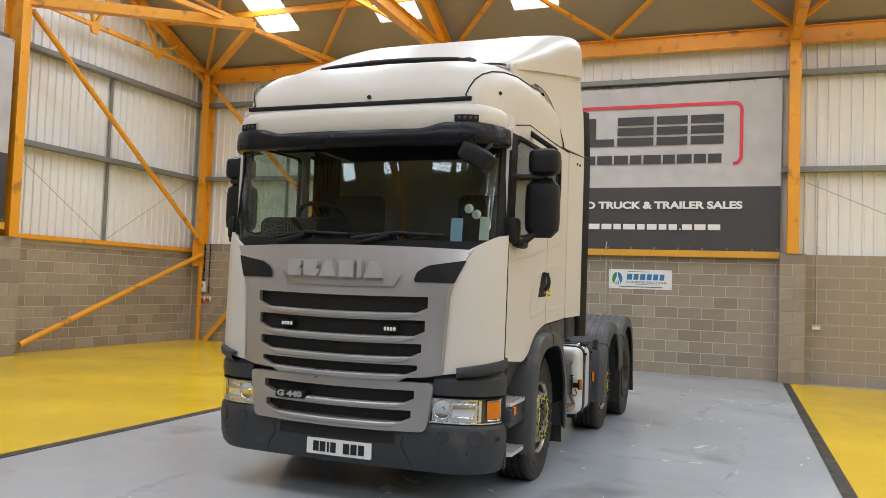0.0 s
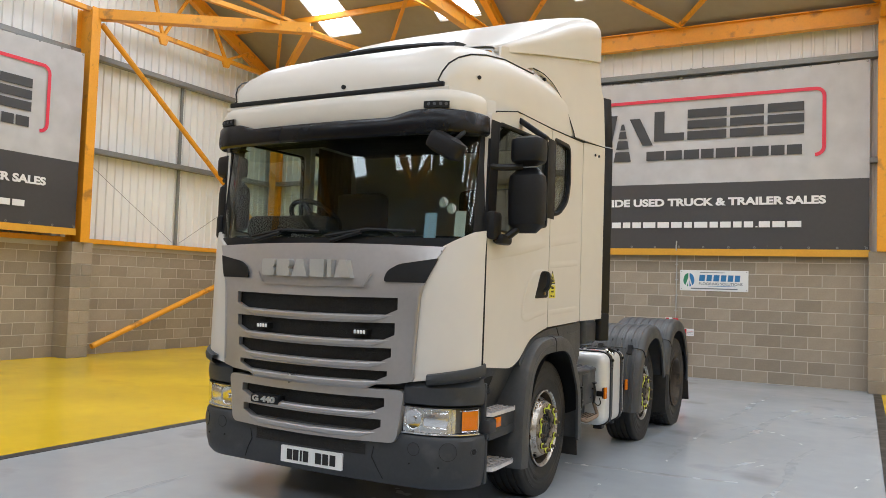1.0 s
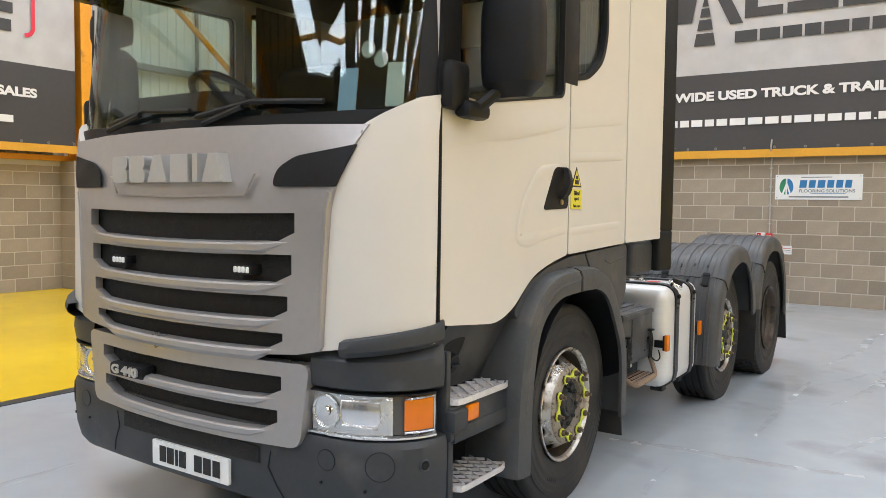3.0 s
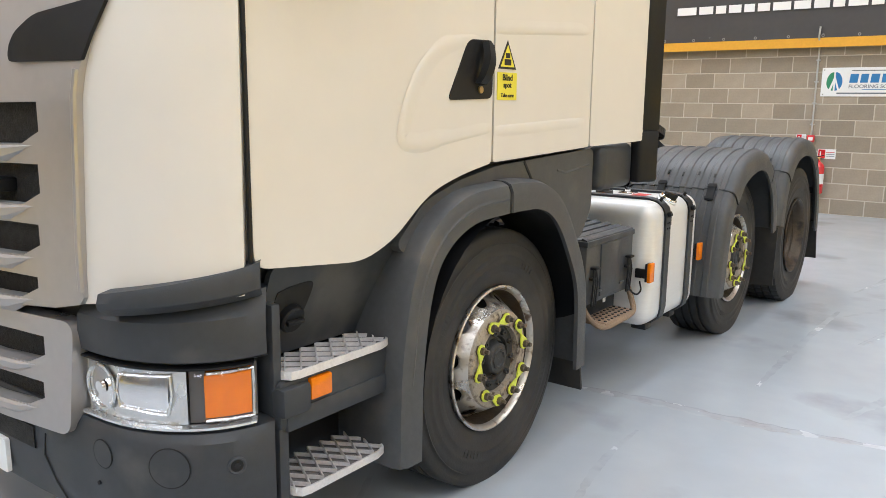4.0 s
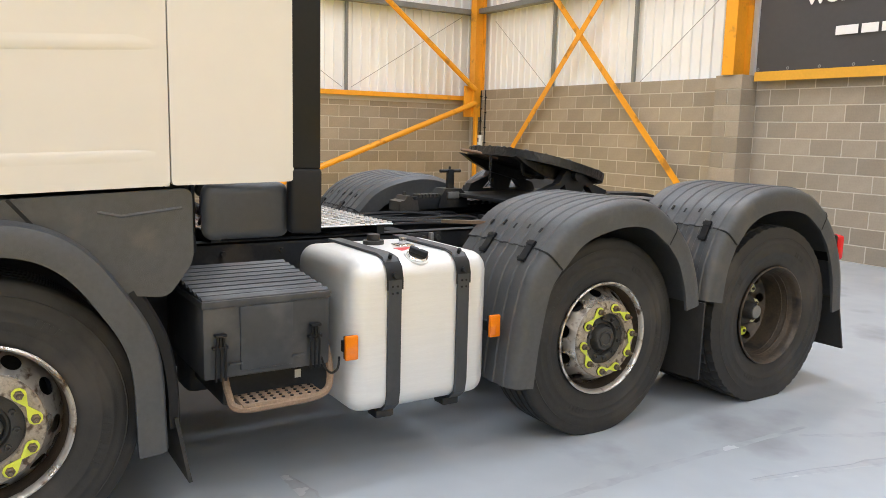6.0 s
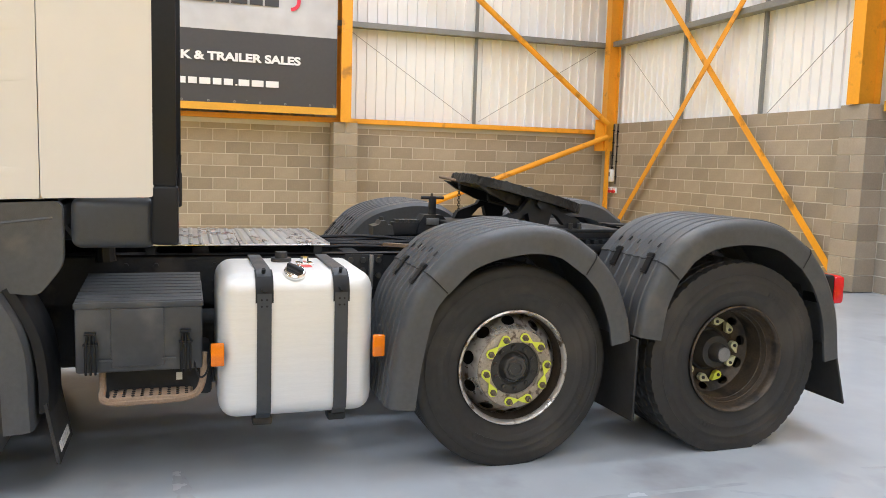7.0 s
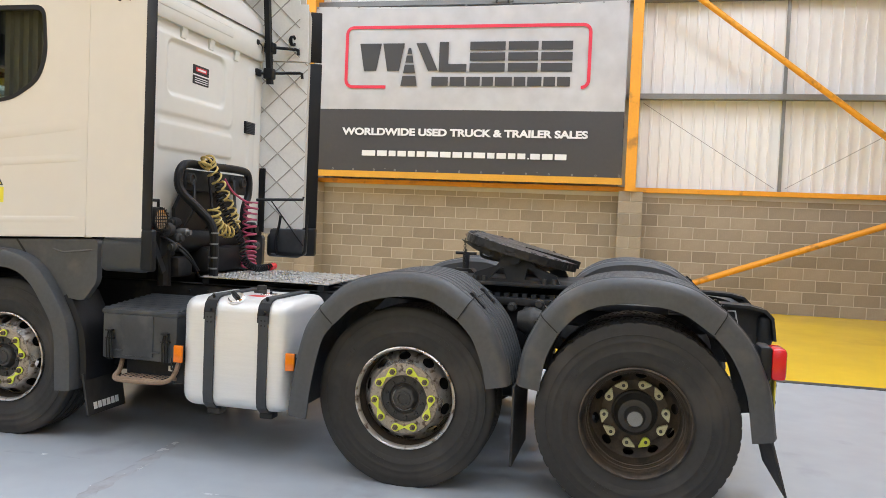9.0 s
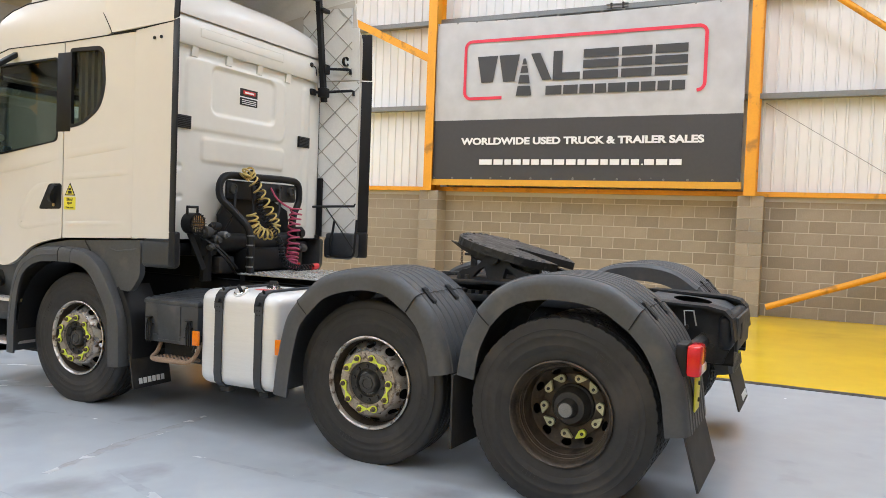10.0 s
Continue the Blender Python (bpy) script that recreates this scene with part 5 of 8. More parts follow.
x = -0.42
for w_, cut_ in ((0.125, 1), (0.125, 1), (0.145, 2), (0.13, 0), (0.045, 0), (0.145, 2)):
    if cut_ == 1:
        pts = rounded([(x, 1.655), (x + w_ - 0.012, 1.655), (x + w_ - 0.012, 1.70), (x + w_ - 0.03, 1.712), (x + w_ - 0.012, 1.724), (x + w_ - 0.012, 1.768), (x, 1.768)], 0.02, 3)
    elif cut_ == 2:
        pts = [(x, 1.655), (x + w_ - 0.012, 1.655), (x + w_ * 0.66, 1.768), (x + w_ * 0.28, 1.768)]
    else:
        pts = [(x, 1.655), (x + w_ - 0.012, 1.655), (x + w_ - 0.012, 1.768), (x, 1.768)]
    pts = [(a, lift((b - 1.655) * 1.02 + 1.604)) for a, b in pts]
    tp("front_emblem", prism(B(), [(a, b) for a, b in pts], "y", -1.680 + 0.087 * (x + 0.06) ** 2, -1.60 + 0.087 * (x + 0.06) ** 2), BADGE, "raised silver emblem block", sm=False)
    x += w_ + 0.013
low_out = rounded(sym([(0.0, 0.560), (0.35, 0.563), (0.70, 0.574), (0.724, 0.75), (0.750, 0.907), (0.4, 0.90), (0.0, 0.896)]), 0.05)
LOWS = [(0.760, 0.848, 0.61), (0.630, 0.712, 0.59)]
tp("lower_grille", fpanel(low_out, -1.528, 0.06, [slat_hole(*s_) for s_ in LOWS]), SILVER, "silver lower grille panel")
for s_ in LOWS:
    tp("grille_mesh", fpanel(slat_hole(s_[0] - 0.012, s_[1] + 0.012, s_[2] + 0.012), -1.473, 0.012), MESHY, "black honeycomb grille insert")
    z0, z1, w = s_
    bm = B()
    rows = []
    for q in range(21):
        x = -w + 0.03 + (2 * w - 0.06) * q / 20
        e = min(1, (w - 0.03 - abs(x)) / 0.12)
        yy = 0.05 * (x / 0.76) ** 2
        zb = z0 - 0.014 * (1 - (x / w) ** 2)
        rows.append([bm.verts.new((x, -1.638 + yy + a, lift(zb) + b * e)) for a, b in ((0.03, 0.006), (-0.005 * e, 0.0), (-0.012 * e, -0.008), (-0.010 * e, -0.028), (0.01, -0.046))])
    for a, b in zip(rows, rows[1:]):
        for k in range(4):
            bm.faces.new((a[k], a[k + 1], b[k + 1], b[k]))
    tp("grille_bar", bm, SILVER)
for z in (1.288,):
    for x in (-0.42, 0.42):
        dl = tp("grille_light", box(B(), x - 0.055, x + 0.055, -1.642, -1.57, z - 0.02, z + 0.02, 0.005), BLACK, "small four-lamp strobe in the grille")
        bm = B()
        for k in range(4):
            box(bm, x - 0.046 + k * 0.024, x - 0.027 + k * 0.024, -1.648, -1.636, z - 0.013, z + 0.013, 0.004, 1)
        tp("lamps", bm, WHITE, parent=dl)
md = tp("model_badge", box(B(), -0.49, -0.235, -1.657, -1.57, 0.738, 0.80, 0.015), BLACK, "black badge with silver model letters")
bow(text("badge_letters", "G 440", 0.043, 0.005, Matrix.Translation((-0.3625, along(-1.672), 0.772)) @ FRONT, BADGE, md, width=0.215, bold=0.05), 0)
# dark backing behind the grilles
tp("radiator_backing", fpanel(sym([(0, 0.45), (0.74, 0.45), (0.78, 1.0), (0.95, 1.82), (0, 1.82)]), -1.42, 0.03), BLACK)


# ---- bumper, headlights and steps ----
def bplan(k, out=0.0):
    if k <= 1:
        x = 0.78 * k
        return Vector((x, -1.565 - out + 0.027 * k * k, 0))
    t = (k - 1) * math.pi / 2
    return Vector((0.78 + (1.15 + out - 0.78) * math.sin(t) ** 0.95, -1.538 - out + 0.315 * (1 - math.cos(t)), 0))


def bump(z_out, k0, k1, n):
    """A band round the bumper: rings of (height or height by station, offset)."""
    rings = []
    for z, o in z_out:
        ring = []
        for q in range(n + 1):
            k = k0 + (k1 - k0) * q / n
            p = bplan(abs(k), o)
            ring.append((p.x * (-1 if k < 0 else 1), p.y, z(abs(k)) if callable(z) else z))
        rings.append(ring)
    return loft(rings, False)


tp("bumper", bump([(0.30, -0.18), (0.285, -0.06), (0.298, -0.01), (0.33, 0.012), (0.40, 0.028), (0.52, 0.035), (0.615, 0.032), (0.638, 0.018), (0.645, -0.01), (0.646, -0.10)], -2, 2, 72), PLASTIC, "dark grey plastic front bumper")
tp("lower_intake", bump([(0.475, 0.030), (0.478, 0.039), (lambda k: 0.565 - 0.03 * k, 0.039), (lambda k: 0.57 - 0.03 * k, 0.03)], -0.60, 0.60, 24), MESHY, "dark mesh intake in the bumper")
both("bumper_seam", lambda: tube(B(), [(*bplan(0.68, 0.034).xy, 0.54), (*bplan(0.66, 0.034).xy, 0.47), (*bplan(0.72, 0.027).xy, 0.39), (*bplan(0.76, 0.012).xy, 0.33)], 0.0035, 5), GROOVE)
both("bumper_end", lambda: box(B(), 0.95, 1.178, -1.235, -1.195, 0.31, 0.635, 0.01), PLASTIC)


def rise(a, b):
    return lambda k: a + (b - a) * max(0, k - 1.2) / 0.7


both("lamp_surround", lambda: bump([(0.825, -0.06), (0.828, 0.0), (0.845, 0.026), (0.90, 0.034), (rise(0.95, 0.965), 0.03), (rise(0.985, 1.02), -0.005), (rise(0.99, 1.03), -0.12)], 0.95, 1.96, 30), PLASTIC, "dark grey plastic panel above the headlight")
both("corner_lip", lambda: swell(bump([(rise(0.965, 1.005), -0.06), (rise(0.970, 1.010), 0.022), (rise(0.992, 1.036), 0.048), (rise(1.01, 1.07), 0.053), (rise(1.035, 1.105), 0.044), (rise(1.04, 1.11), -0.02)], 1.20, 1.94, 22)), PLASTIC, "dark grey lip under the corner panel")
both("lamp_flange", lambda: box(B(), 1.08, 1.172, -1.245, -1.212, 0.645, 0.975, 0.008), PLASTIC)
both("lamp_bucket", lambda: bump([(0.63, -0.045), (0.83, -0.045)], 0.90, 1.9, 22), BLACK)


def on_bumper(k, z, o):
    """Where a station of the bumper stands and which way it faces."""
    p = bplan(k, o)
    d = bplan(k + 0.02, o) - bplan(k - 0.02, o)
    n = Vector((d.y, -d.x, 0)).normalized()
    if n.y > 0:
        n = -n
    return Vector((p.x, p.y, z)), n


def dished(bm, c, n, r, depth):
    """A round bowl let into a surface."""
    u = Vector((0, 0, 1)).cross(n).normalized()
    v = n.cross(u)
    rings = []
    for q in range(5):
        a = q / 4
        rr, dd = r * (1 - a) + 0.001, -depth * (1 - (1 - a) ** 2)
        rings.append([bm.verts.new(c + n * dd + (u * math.cos(t) + v * math.sin(t)) * rr) for t in [2 * math.pi * k / 28 for k in range(28)]])
    for a, b in zip(rings, rings[1:]):
        for k in range(28):
            bm.faces.new((a[k], a[(k + 1) % 28], b[(k + 1) % 28], b[k]))
    return bm


def hoop_on(bm, c, n, r, wire):
    u = Vector((0, 0, 1)).cross(n).normalized()
    v = n.cross(u)
    pts = [c + (u * math.cos(t) + v * math.sin(t)) * r for t in [2 * math.pi * k / 28 for k in range(29)]]
    return tube(bm, pts, wire, 6, False)


for s, m_ in ((1, lambda b: b), (-1, mirror_x)):
    hl = tp("headlight", m_(bump([(0.655, -0.02), (0.660, 0.018), (0.675, 0.026), (0.805, 0.026), (0.818, 0.018), (0.822, -0.02)], 0.93, 1.88, 32)), LENS, "clear headlight with round and trapezoid reflectors")
    tp("bezel", m_(bump([(0.66, 0.002), (0.82, 0.002)], 0.93, 1.50, 20)), LAMPGREY, "pale grey lamp bezel", parent=hl)
    c, n = on_bumper(1.03, 0.742, 0.008)
    tp("round_reflector", m_(dished(B(), c, n, 0.062, 0.0035)), CHROME, "round chrome reflector", parent=hl)
    tp("reflector_ring", m_(hoop_on(B(), c + n * 0.004, n, 0.064, 0.005)), LAMPGREY, parent=hl)
    tp("bulb_shield", m_(cyl(B(), c, c + n * 0.010, 0.018, 14)), CHROME, parent=hl)
    tp("main_reflector", m_(bump([(lambda k: 0.70 - 0.02 * (k - 1.15), 0.004), (lambda k: 0.715 - 0.02 * (k - 1.15), 0.009), (0.745, 0.012), (lambda k: 0.775 + 0.03 * (k - 1.15), 0.009), (lambda k: 0.79 + 0.03 * (k - 1.15), 0.004)], 1.15, 1.42, 12)), FACET, "fluted chrome reflector", parent=hl)
    tp("reflector_frame", m_(tube(B(), [(*bplan(k, 0.008).xy, z) for k, z in ((1.15, 0.698), (1.30, 0.693), (1.41, 0.688), (1.435, 0.745), (1.43, 0.80), (1.30, 0.796), (1.15, 0.792), (1.13, 0.745), (1.15, 0.698))], 0.005, 6)), LAMPGREY, parent=hl)
    tp("divider", m_(bump([(0.66, -0.022), (0.665, 0.012), (0.815, 0.012), (0.82, -0.022)], 1.475, 1.515, 4)), LAMPGREY, "pale lamp divider", parent=hl)
    tp("lamp_side", m_(bump([(0.662, -0.004), (0.818, -0.004)], 1.515, 1.88, 10)), HOUSING, "dull grey lamp housing", parent=hl)
    tp("indicator", m_(bump([(0.676, -0.008), (0.680, 0.010), (0.800, 0.010), (0.812, -0.008)], 1.60, 1.85, 12)), AMBER, "amber corner indicator", parent=hl)
    tp("indicator_edge", m_(tube(B(), [(*bplan(k, 0.010).xy, z) for k, z in ((1.60, 0.672), (1.72, 0.671), (1.86, 0.670), (1.865, 0.74), (1.86, 0.808), (1.72, 0.807), (1.61, 0.806))], 0.005, 6)), LAMPGREY, parent=hl)
    tp("headlight_rim", m_(bump([(0.648, 0.0), (0.650, 0.022), (0.657, 0.022), (0.659, 0.0)], 0.92, 1.88, 32)), LAMPGREY, parent=hl)
    tp("headlight_brow", m_(bump([(0.820, 0.0), (0.822, 0.026), (0.828, 0.026), (0.83, 0.0)], 0.92, 1.87, 24)), BLACK, parent=hl)
    for k, r, z in ((1.06, 0.040, 0.555), (1.43, 0.056, 0.55)):
        c, n = on_bumper(k, z, 0.033)
        cap = tp("bumper_cap", m_(cyl(B(), c - n * 0.02, c + n * 0.003, r, 28)), PLASTIC, "round cap in the bumper")
        tp("cap_gap", m_(hoop_on(B(), c + n * 0.001, n, r + 0.001, 0.0022)), GROOVE, parent=cap)
    for k, r, z in ((1.02, 0.006, 0.46), (1.33, 0.007, 0.45), (1.76, 0.018, 0.545)):
        c, n = on_bumper(k, z, 0.031)
        tp("bumper_hole", m_(cyl(B(), c - n * 0.02, c + n * 0.006, r, 14)), GROOVE)
        if r > 0.01:
            tp("hole_rim", m_(hoop_on(B(), c + n * 0.004, n, r + 0.004, 0.005)), PLASTIC)
            tp("hole_bolt", m_(cyl(B(), c, c + n * 0.009, r * 0.45, 6)), CHASSIS)
# number plate
pl_ = tp("number_plate", fpanel(rounded([(-0.225, 0.350), (0.295, 0.350), (0.295, 0.46), (-0.225, 0.46)], 0.008), -1.505, 0.014), PLATEWHITE, "white number plate with a row of black bars")
for x0, x1 in ((-0.20, -0.155), (-0.145, -0.10), (-0.085, -0.071), (-0.058, -0.015), (0.045, 0.093), (0.105, 0.153), (0.165, 0.213)):
    tp("plate_bar", box(B(), x0 + 0.03, x1 + 0.03, -1.6155 + 0.087 * (x0 + 0.05) ** 2, -1.611, 0.369, 0.442), INK, sm=False, parent=pl_)

# entry steps on each side
def step(m_, x0, x1, y0, y1, z):
    """A step tread: rim tube with crossing bars laid in it."""
    lo = [(x0, y0), (x1 - 0.028, y0), (x1 - 0.006, y0 + 0.012), (x1, y0 + 0.04), (x1, y1 - 0.07), (x1 - 0.012, y1 - 0.03), (x1 - 0.05, y1), (x0, y1)]
    st = tp("step_plate", m_(sweep(B(), [(a, b, z) for a, b in lo], [(-0.015, -0.003), (0.010, -0.003), (0.010, 0.003), (-0.015, 0.003)], normal=(0, 0, 1), closed=True)), STEPMETAL, "galvanised grating step tread")
    tp("tread_base", m_(prism(B(), lo, "z", z - 0.016, z - 0.010)), STEPBASE, sm=False, parent=st)
    n = 8
    x1, y1 = x1 - 0.02, y1 - 0.012
    for k in range(-2, n):
        for flip in (0, 1):
            u0, u1 = k / (n - 1), (k + 2) / (n - 1)
            a, b = max(0, u0), min(1, u1)
            fa, fb = (a - u0) / (u1 - u0), (b - u0) / (u1 - u0)
            if fb - fa < 0.1:
                continue
            if flip:
                fa, fb = 1 - fa, 1 - fb
            tp("tread_bar", m_(bar(B(), (x0 + (x1 - x0) * fa, y0 + (y1 - y0) * a, z), (x0 + (x1 - x0) * fb, y0 + (y1 - y0) * b, z), 0.0045, 0.012)), STEPMETAL, sm=False, parent=st)


for s, m_ in ((1, lambda b: b), (-1, mirror_x)):
    step(m_, 1.04, 1.205, -1.215, -0.75, 0.768)
    step(m_, 1.0, 1.212, -1.19, -0.78, 0.405)
    tp("step_well", m_(box(B(), 0.96, 0.985, -1.25, -0.70, 0.32, 1.06, 0.01)), BLACK, "dark step well behind the treads")
    tp("step_panel", m_(box(B(), 0.98, 1.192, -1.24, -0.74, 0.60, 0.75, 0.02)), PLASTIC, "dark grey step beam")
    tp("beam_crease", m_(box(B(), 1.16, 1.199, -1.22, -0.745, 0.595, 0.662, 0.012)), PLASTIC)
    tp("beam_bulge", m_(box(B(), 1.15, 1.214, -1.245, -1.135, 0.645, 0.735, 0.014)), PLASTIC)
    side = thicken(fill(rounded([(-1.225, 0.775), (-0.74, 0.775), (-0.70, 0.98), (-0.66, 1.13), (-0.78, 1.12), (-1.225, 1.07)], 0.02)), 0.0, 0.02)
    for v in side.verts:
        v.co.x += 1.045 + 0.12 * (v.co.z - 0.775) / 0.325
    sp_ = tp("wing_panel", m_(side), PLASTIC, "dark grey panel above the step with a round cap")
    cc = Vector((1.096, along(-1.128), 0.915))
    tp("cap_recess", m_(thicken(fill([(p.x, p.y) for p in spline([(-0.064, 0.082, 0), (-0.02, 0.094, 0), (0.05, 0.098, 0), (0.071, 0.085, 0), (0.066, 0.03, 0), (0.048, -0.025, 0), (0.01, -0.052, 0), (-0.03, -0.045, 0), (-0.056, -0.005, 0), (-0.067, 0.05, 0), (-0.064, 0.082, 0)], 4)][:-1]), 0.0035, 0.008)), GROOVE, parent=sp_).matrix_local = Matrix.Translation((s * cc.x, cc.y, cc.z)) @ Matrix.Rotation(s * math.atan(0.37), 4, "Y")
    tp("fluid_cap", m_(lathe(B(), [(0.0, 0.044), (0.022, 0.044), (0.027, 0.038), (0.027, 0.001)], 0, 0, 0, 24, "x")), BLACK, "black round filler cap", parent=sp_).matrix_local = Matrix.Translation((s * cc.x, cc.y, cc.z - 0.012)) @ Matrix.Rotation(s * math.atan(0.37), 4, "Y")
    tp("cap_grip", m_(box(B(), 0.025, 0.040, -0.032, 0.032, -0.007, 0.007, 0.003)), BLACK, parent=sp_).matrix_local = Matrix.Translation((s * cc.x, cc.y, cc.z - 0.012)) @ Matrix.Rotation(s * math.atan(0.37), 4, "Y")
    tp("step_riser", m_(box(B(), 0.9, 0.97, -1.25, -0.74, 0.30, 0.62)), CHASSIS)
    tp("side_marker", m_(box(B(), 1.185, 1.207, -1.132, -1.045, 0.672, 0.738, 0.006)), AMBER, "amber side repeater under the step")
    tp("wing_filler", m_(box(B(), 0.95, 1.10, -1.30, -0.70, 0.98, 1.10, 0.03)), PLASTIC)


# ---- mudguards ----
def guard(pts, face, depth, band):
    sec = [(-depth, 0.0), (-0.04, 0.0), (-0.012, -0.012), (0.0, -0.04), (0.0, -band), (-0.018, -band), (-0.02, -0.05), (-0.05, -0.022), (-depth, -0.018)]
    return sweep(B(), [(face, y, z) for y, z in pts], sec)


def flat(pts, n=6):
    return [(p.x, p.y) for p in spline([(a, b, 0) for a, b in pts], n)]


fr = flat([(-0.80, 0.34), (-0.785, 0.70), (-0.72, 0.98), (-0.60, 1.135), (-0.40, 1.225), (-0.13, 1.245)])
rr = flat([(-0.12, 1.245), (0.11, 1.235), (0.28, 1.16), (0.42, 1.0), (0.55, 0.75), (0.575, 0.36)])
for s, m_ in ((1, lambda b: b), (-1, mirror_x)):
    tp("front_mudguard", m_(guard(fr, FX, 0.30, 0.115)), GUARD, "dark grey front part of the wheel arch")
    tp("rear_mudguard", m_(guard(rr, FX, 0.30, 0.115)), GUARD, "dark grey rear part of the wheel arch")
    tp("arch_joint", m_(guard([(-0.132, 1.2475), (-0.122, 1.2475)], FX + 0.002, 0.22, 0.118)), GROOVE)
    # cladding between the arch and the cab
    clad = rounded([(-0.66, 1.03), (-0.73, 1.075), (-0.57, 1.205), (-0.36, 1.262), (-0.1, 1.30), (0.70, 1.335), (0.70, 1.06), (0.60, 0.93), (0.44, 0.95), (0.2, 1.17), (-0.4, 1.19)], 0.04)
    tp("arch_cladding", m_(thicken(fill(clad), W - 0.015, 0.05)), GUARD, "dark grey cladding above the wheel arch")
    tp("joint_band", m_(guard(flat([(-0.118, 1.2468), (-0.05, 1.2482), (0.02, 1.2450)]), FX + 0.003, 0.22, 0.118)), GUARD)
    tp("clad_seam", m_(bar(B(), (W - 0.0145, 0.085, 1.306), (W - 0.0145, 0.165, 1.205), 0.012, 0.004, up=(1, 0, 0))), GROOVE)
    tp("clad_crease", m_(tube(B(), [(W - 0.0195, 0.36, 1.255), (W - 0.0195, 0.44, 1.238), (W - 0.0195, 0.66, 1.262)], 0.008, 8)), GUARD)
    tp("arch_crease", m_(tube(B(), [(FX - 0.0085, y_, z_) for y_, z_ in flat([(-0.742, 0.62), (-0.690, 0.90), (-0.575, 1.075), (-0.385, 1.165), (-0.14, 1.186)])], 0.012, 8)), GUARD)
    tp("skirt_panel", m_(box(B(), W - 0.07, W + 0.020, 0.735, 1.085, 1.135, 1.352, 0.042, 5)), PLASTIC, "dark grey skirt below the fairing")
    house = lathe(B(), [(-0.32, 0.60), (-0.02, 0.60)], FX, Y1, 0.54, 40, "x")
    bmesh.ops.delete(house, geom=[v for v in house.verts if v.co.z < 0.50], context="VERTS")
    tp("wheel_house", m_(house), BLACK)
    mf = tp("mudflap", m_(bar(B(), (1.01, 0.615, 0.46), (1.01, 0.665, 0.19), 0.38, 0.014, up=(0, 1, 0.3))), RUBBER, "black rubber mudflap with a row of raised pale bars")
    for k in range(6):
        c_ = Vector((0.905 + k * 0.044, 0.663, 0.245))
        tp("flap_mark", m_(box(B(), -0.016, 0.016, -0.0025, 0.0025, -0.022, 0.022, m=Matrix.Translation(c_) @ Matrix.Rotation(radians(10.5), 4, "X"))), WHITE, sm=False, parent=mf)
    tp("inner_flap", m_(guard(flat([(0.50, 0.98), (0.60, 0.78), (0.635, 0.60), (0.64, 0.42)]), FX - 0.075, 0.285, 0.05)), BLACK)


def wide_guard(pts, face, depth, band):
    """A plastic mudguard piece: rounded shoulders and a lip down each side."""
    b = band
    sec = [(-depth, -b), (-depth, -0.03), (-depth + 0.03, -0.004), (-depth + 0.09, 0.0)]
    n = 7
    for k in range(n):
        a = -depth + 0.12 + (depth - 0.20) * k / (n - 1)
        sec += [(a - 0.022, 0.0), (a - 0.016, 0.006), (a + 0.016, 0.006), (a + 0.022, 0.0)]
    sec += [(-0.045, -0.002), (-0.018, -0.012), (-0.004, -0.032), (0.0, -0.06), (0.0, -b), (-0.016, -b), (-0.02, -0.06), (-0.06, -0.022), (-depth + 0.05, -0.022), (-depth + 0.016, -0.05), (-depth + 0.016, -b)]
    return sweep(B(), [(face, y, z) for y, z in pts], sec)


def tandem(path, name):
    a, b, c = path
    for s, m_ in ((1, lambda q: q), (-1, mirror_x)):
        g = tp(name, m_(wide_guard(b, GX, 0.70, 0.135)), GUARD, "dark grey ribbed plastic mudguard")
        tp("front_piece", m_(wide_guard(a, GX - 0.004, 0.68, 0.13)), GUARD, parent=g)
        tp("rear_piece", m_(wide_guard(c, GX - 0.004, 0.68, 0.13)), GUARD, parent=g)
        for p_, q_ in ((b[0], b[1]), (b[-1], b[-2])):
            d = (Vector(q_) - Vector(p_)).normalized()
            if d.x < 0:
                d = -d
            o = Vector((-d.y, d.x)) * 0.0025
            m0, m1 = Vector(p_) - d * 0.003 + o, Vector(p_) + d * 0.003 + o
            tp("joint_gap", m_(wide_guard([tuple(m0), tuple(m1)], GX + 0.0025, 0.70, 0.13)), GROOVE, parent=g)
        up_ = Vector((-(b[5][1] - b[2][1]), b[5][0] - b[2][0])).normalized()
        for k in range(5):
            x = GX - 0.15 - k * 0.10
            p_ = Vector(b[2]).lerp(Vector(b[5]), 0.35 + 0.12 * (k % 2)) + up_ * 0.006
            q_ = p_ + (Vector(b[5]) - Vector(b[2])).normalized() * 0.030
            tp("vent_slot", m_(bar(B(), (x, *p_), (x, *q_), 0.012, 0.006, up=(0, *up_))), GROOVE, sm=False, parent=g)
        for (y, z), (y2, z2) in ((b[0], a[-4]), (b[-1], c[3])):
            for x in (GX - 0.14, GX - 0.46):
                bm = B()
                d = Vector((0, y - y2, z - z2)).normalized()
                nrm = Vector((0, -d.z, d.y))
                if nrm.z < 0:
                    nrm = -nrm
                p0 = Vector((x, y, z)) + d * 0.04 + nrm * 0.004
                p1 = Vector((x, y, z)) - d * 0.08 + nrm * 0.004
                bar(bm, p0, p1, 0.046, 0.012, up=nrm)
                lt = p0.lerp(p1, 0.5) + nrm * 0.004
                bar(bm, lt + d * 0.052, lt + d * 0.034, 0.054, 0.012, up=nrm)
                bar(bm, lt - d * 0.052, lt - d * 0.036, 0.054, 0.012, up=nrm)
                tp("latch", m_(bm), BLACK, "black over-centre latch", parent=g)


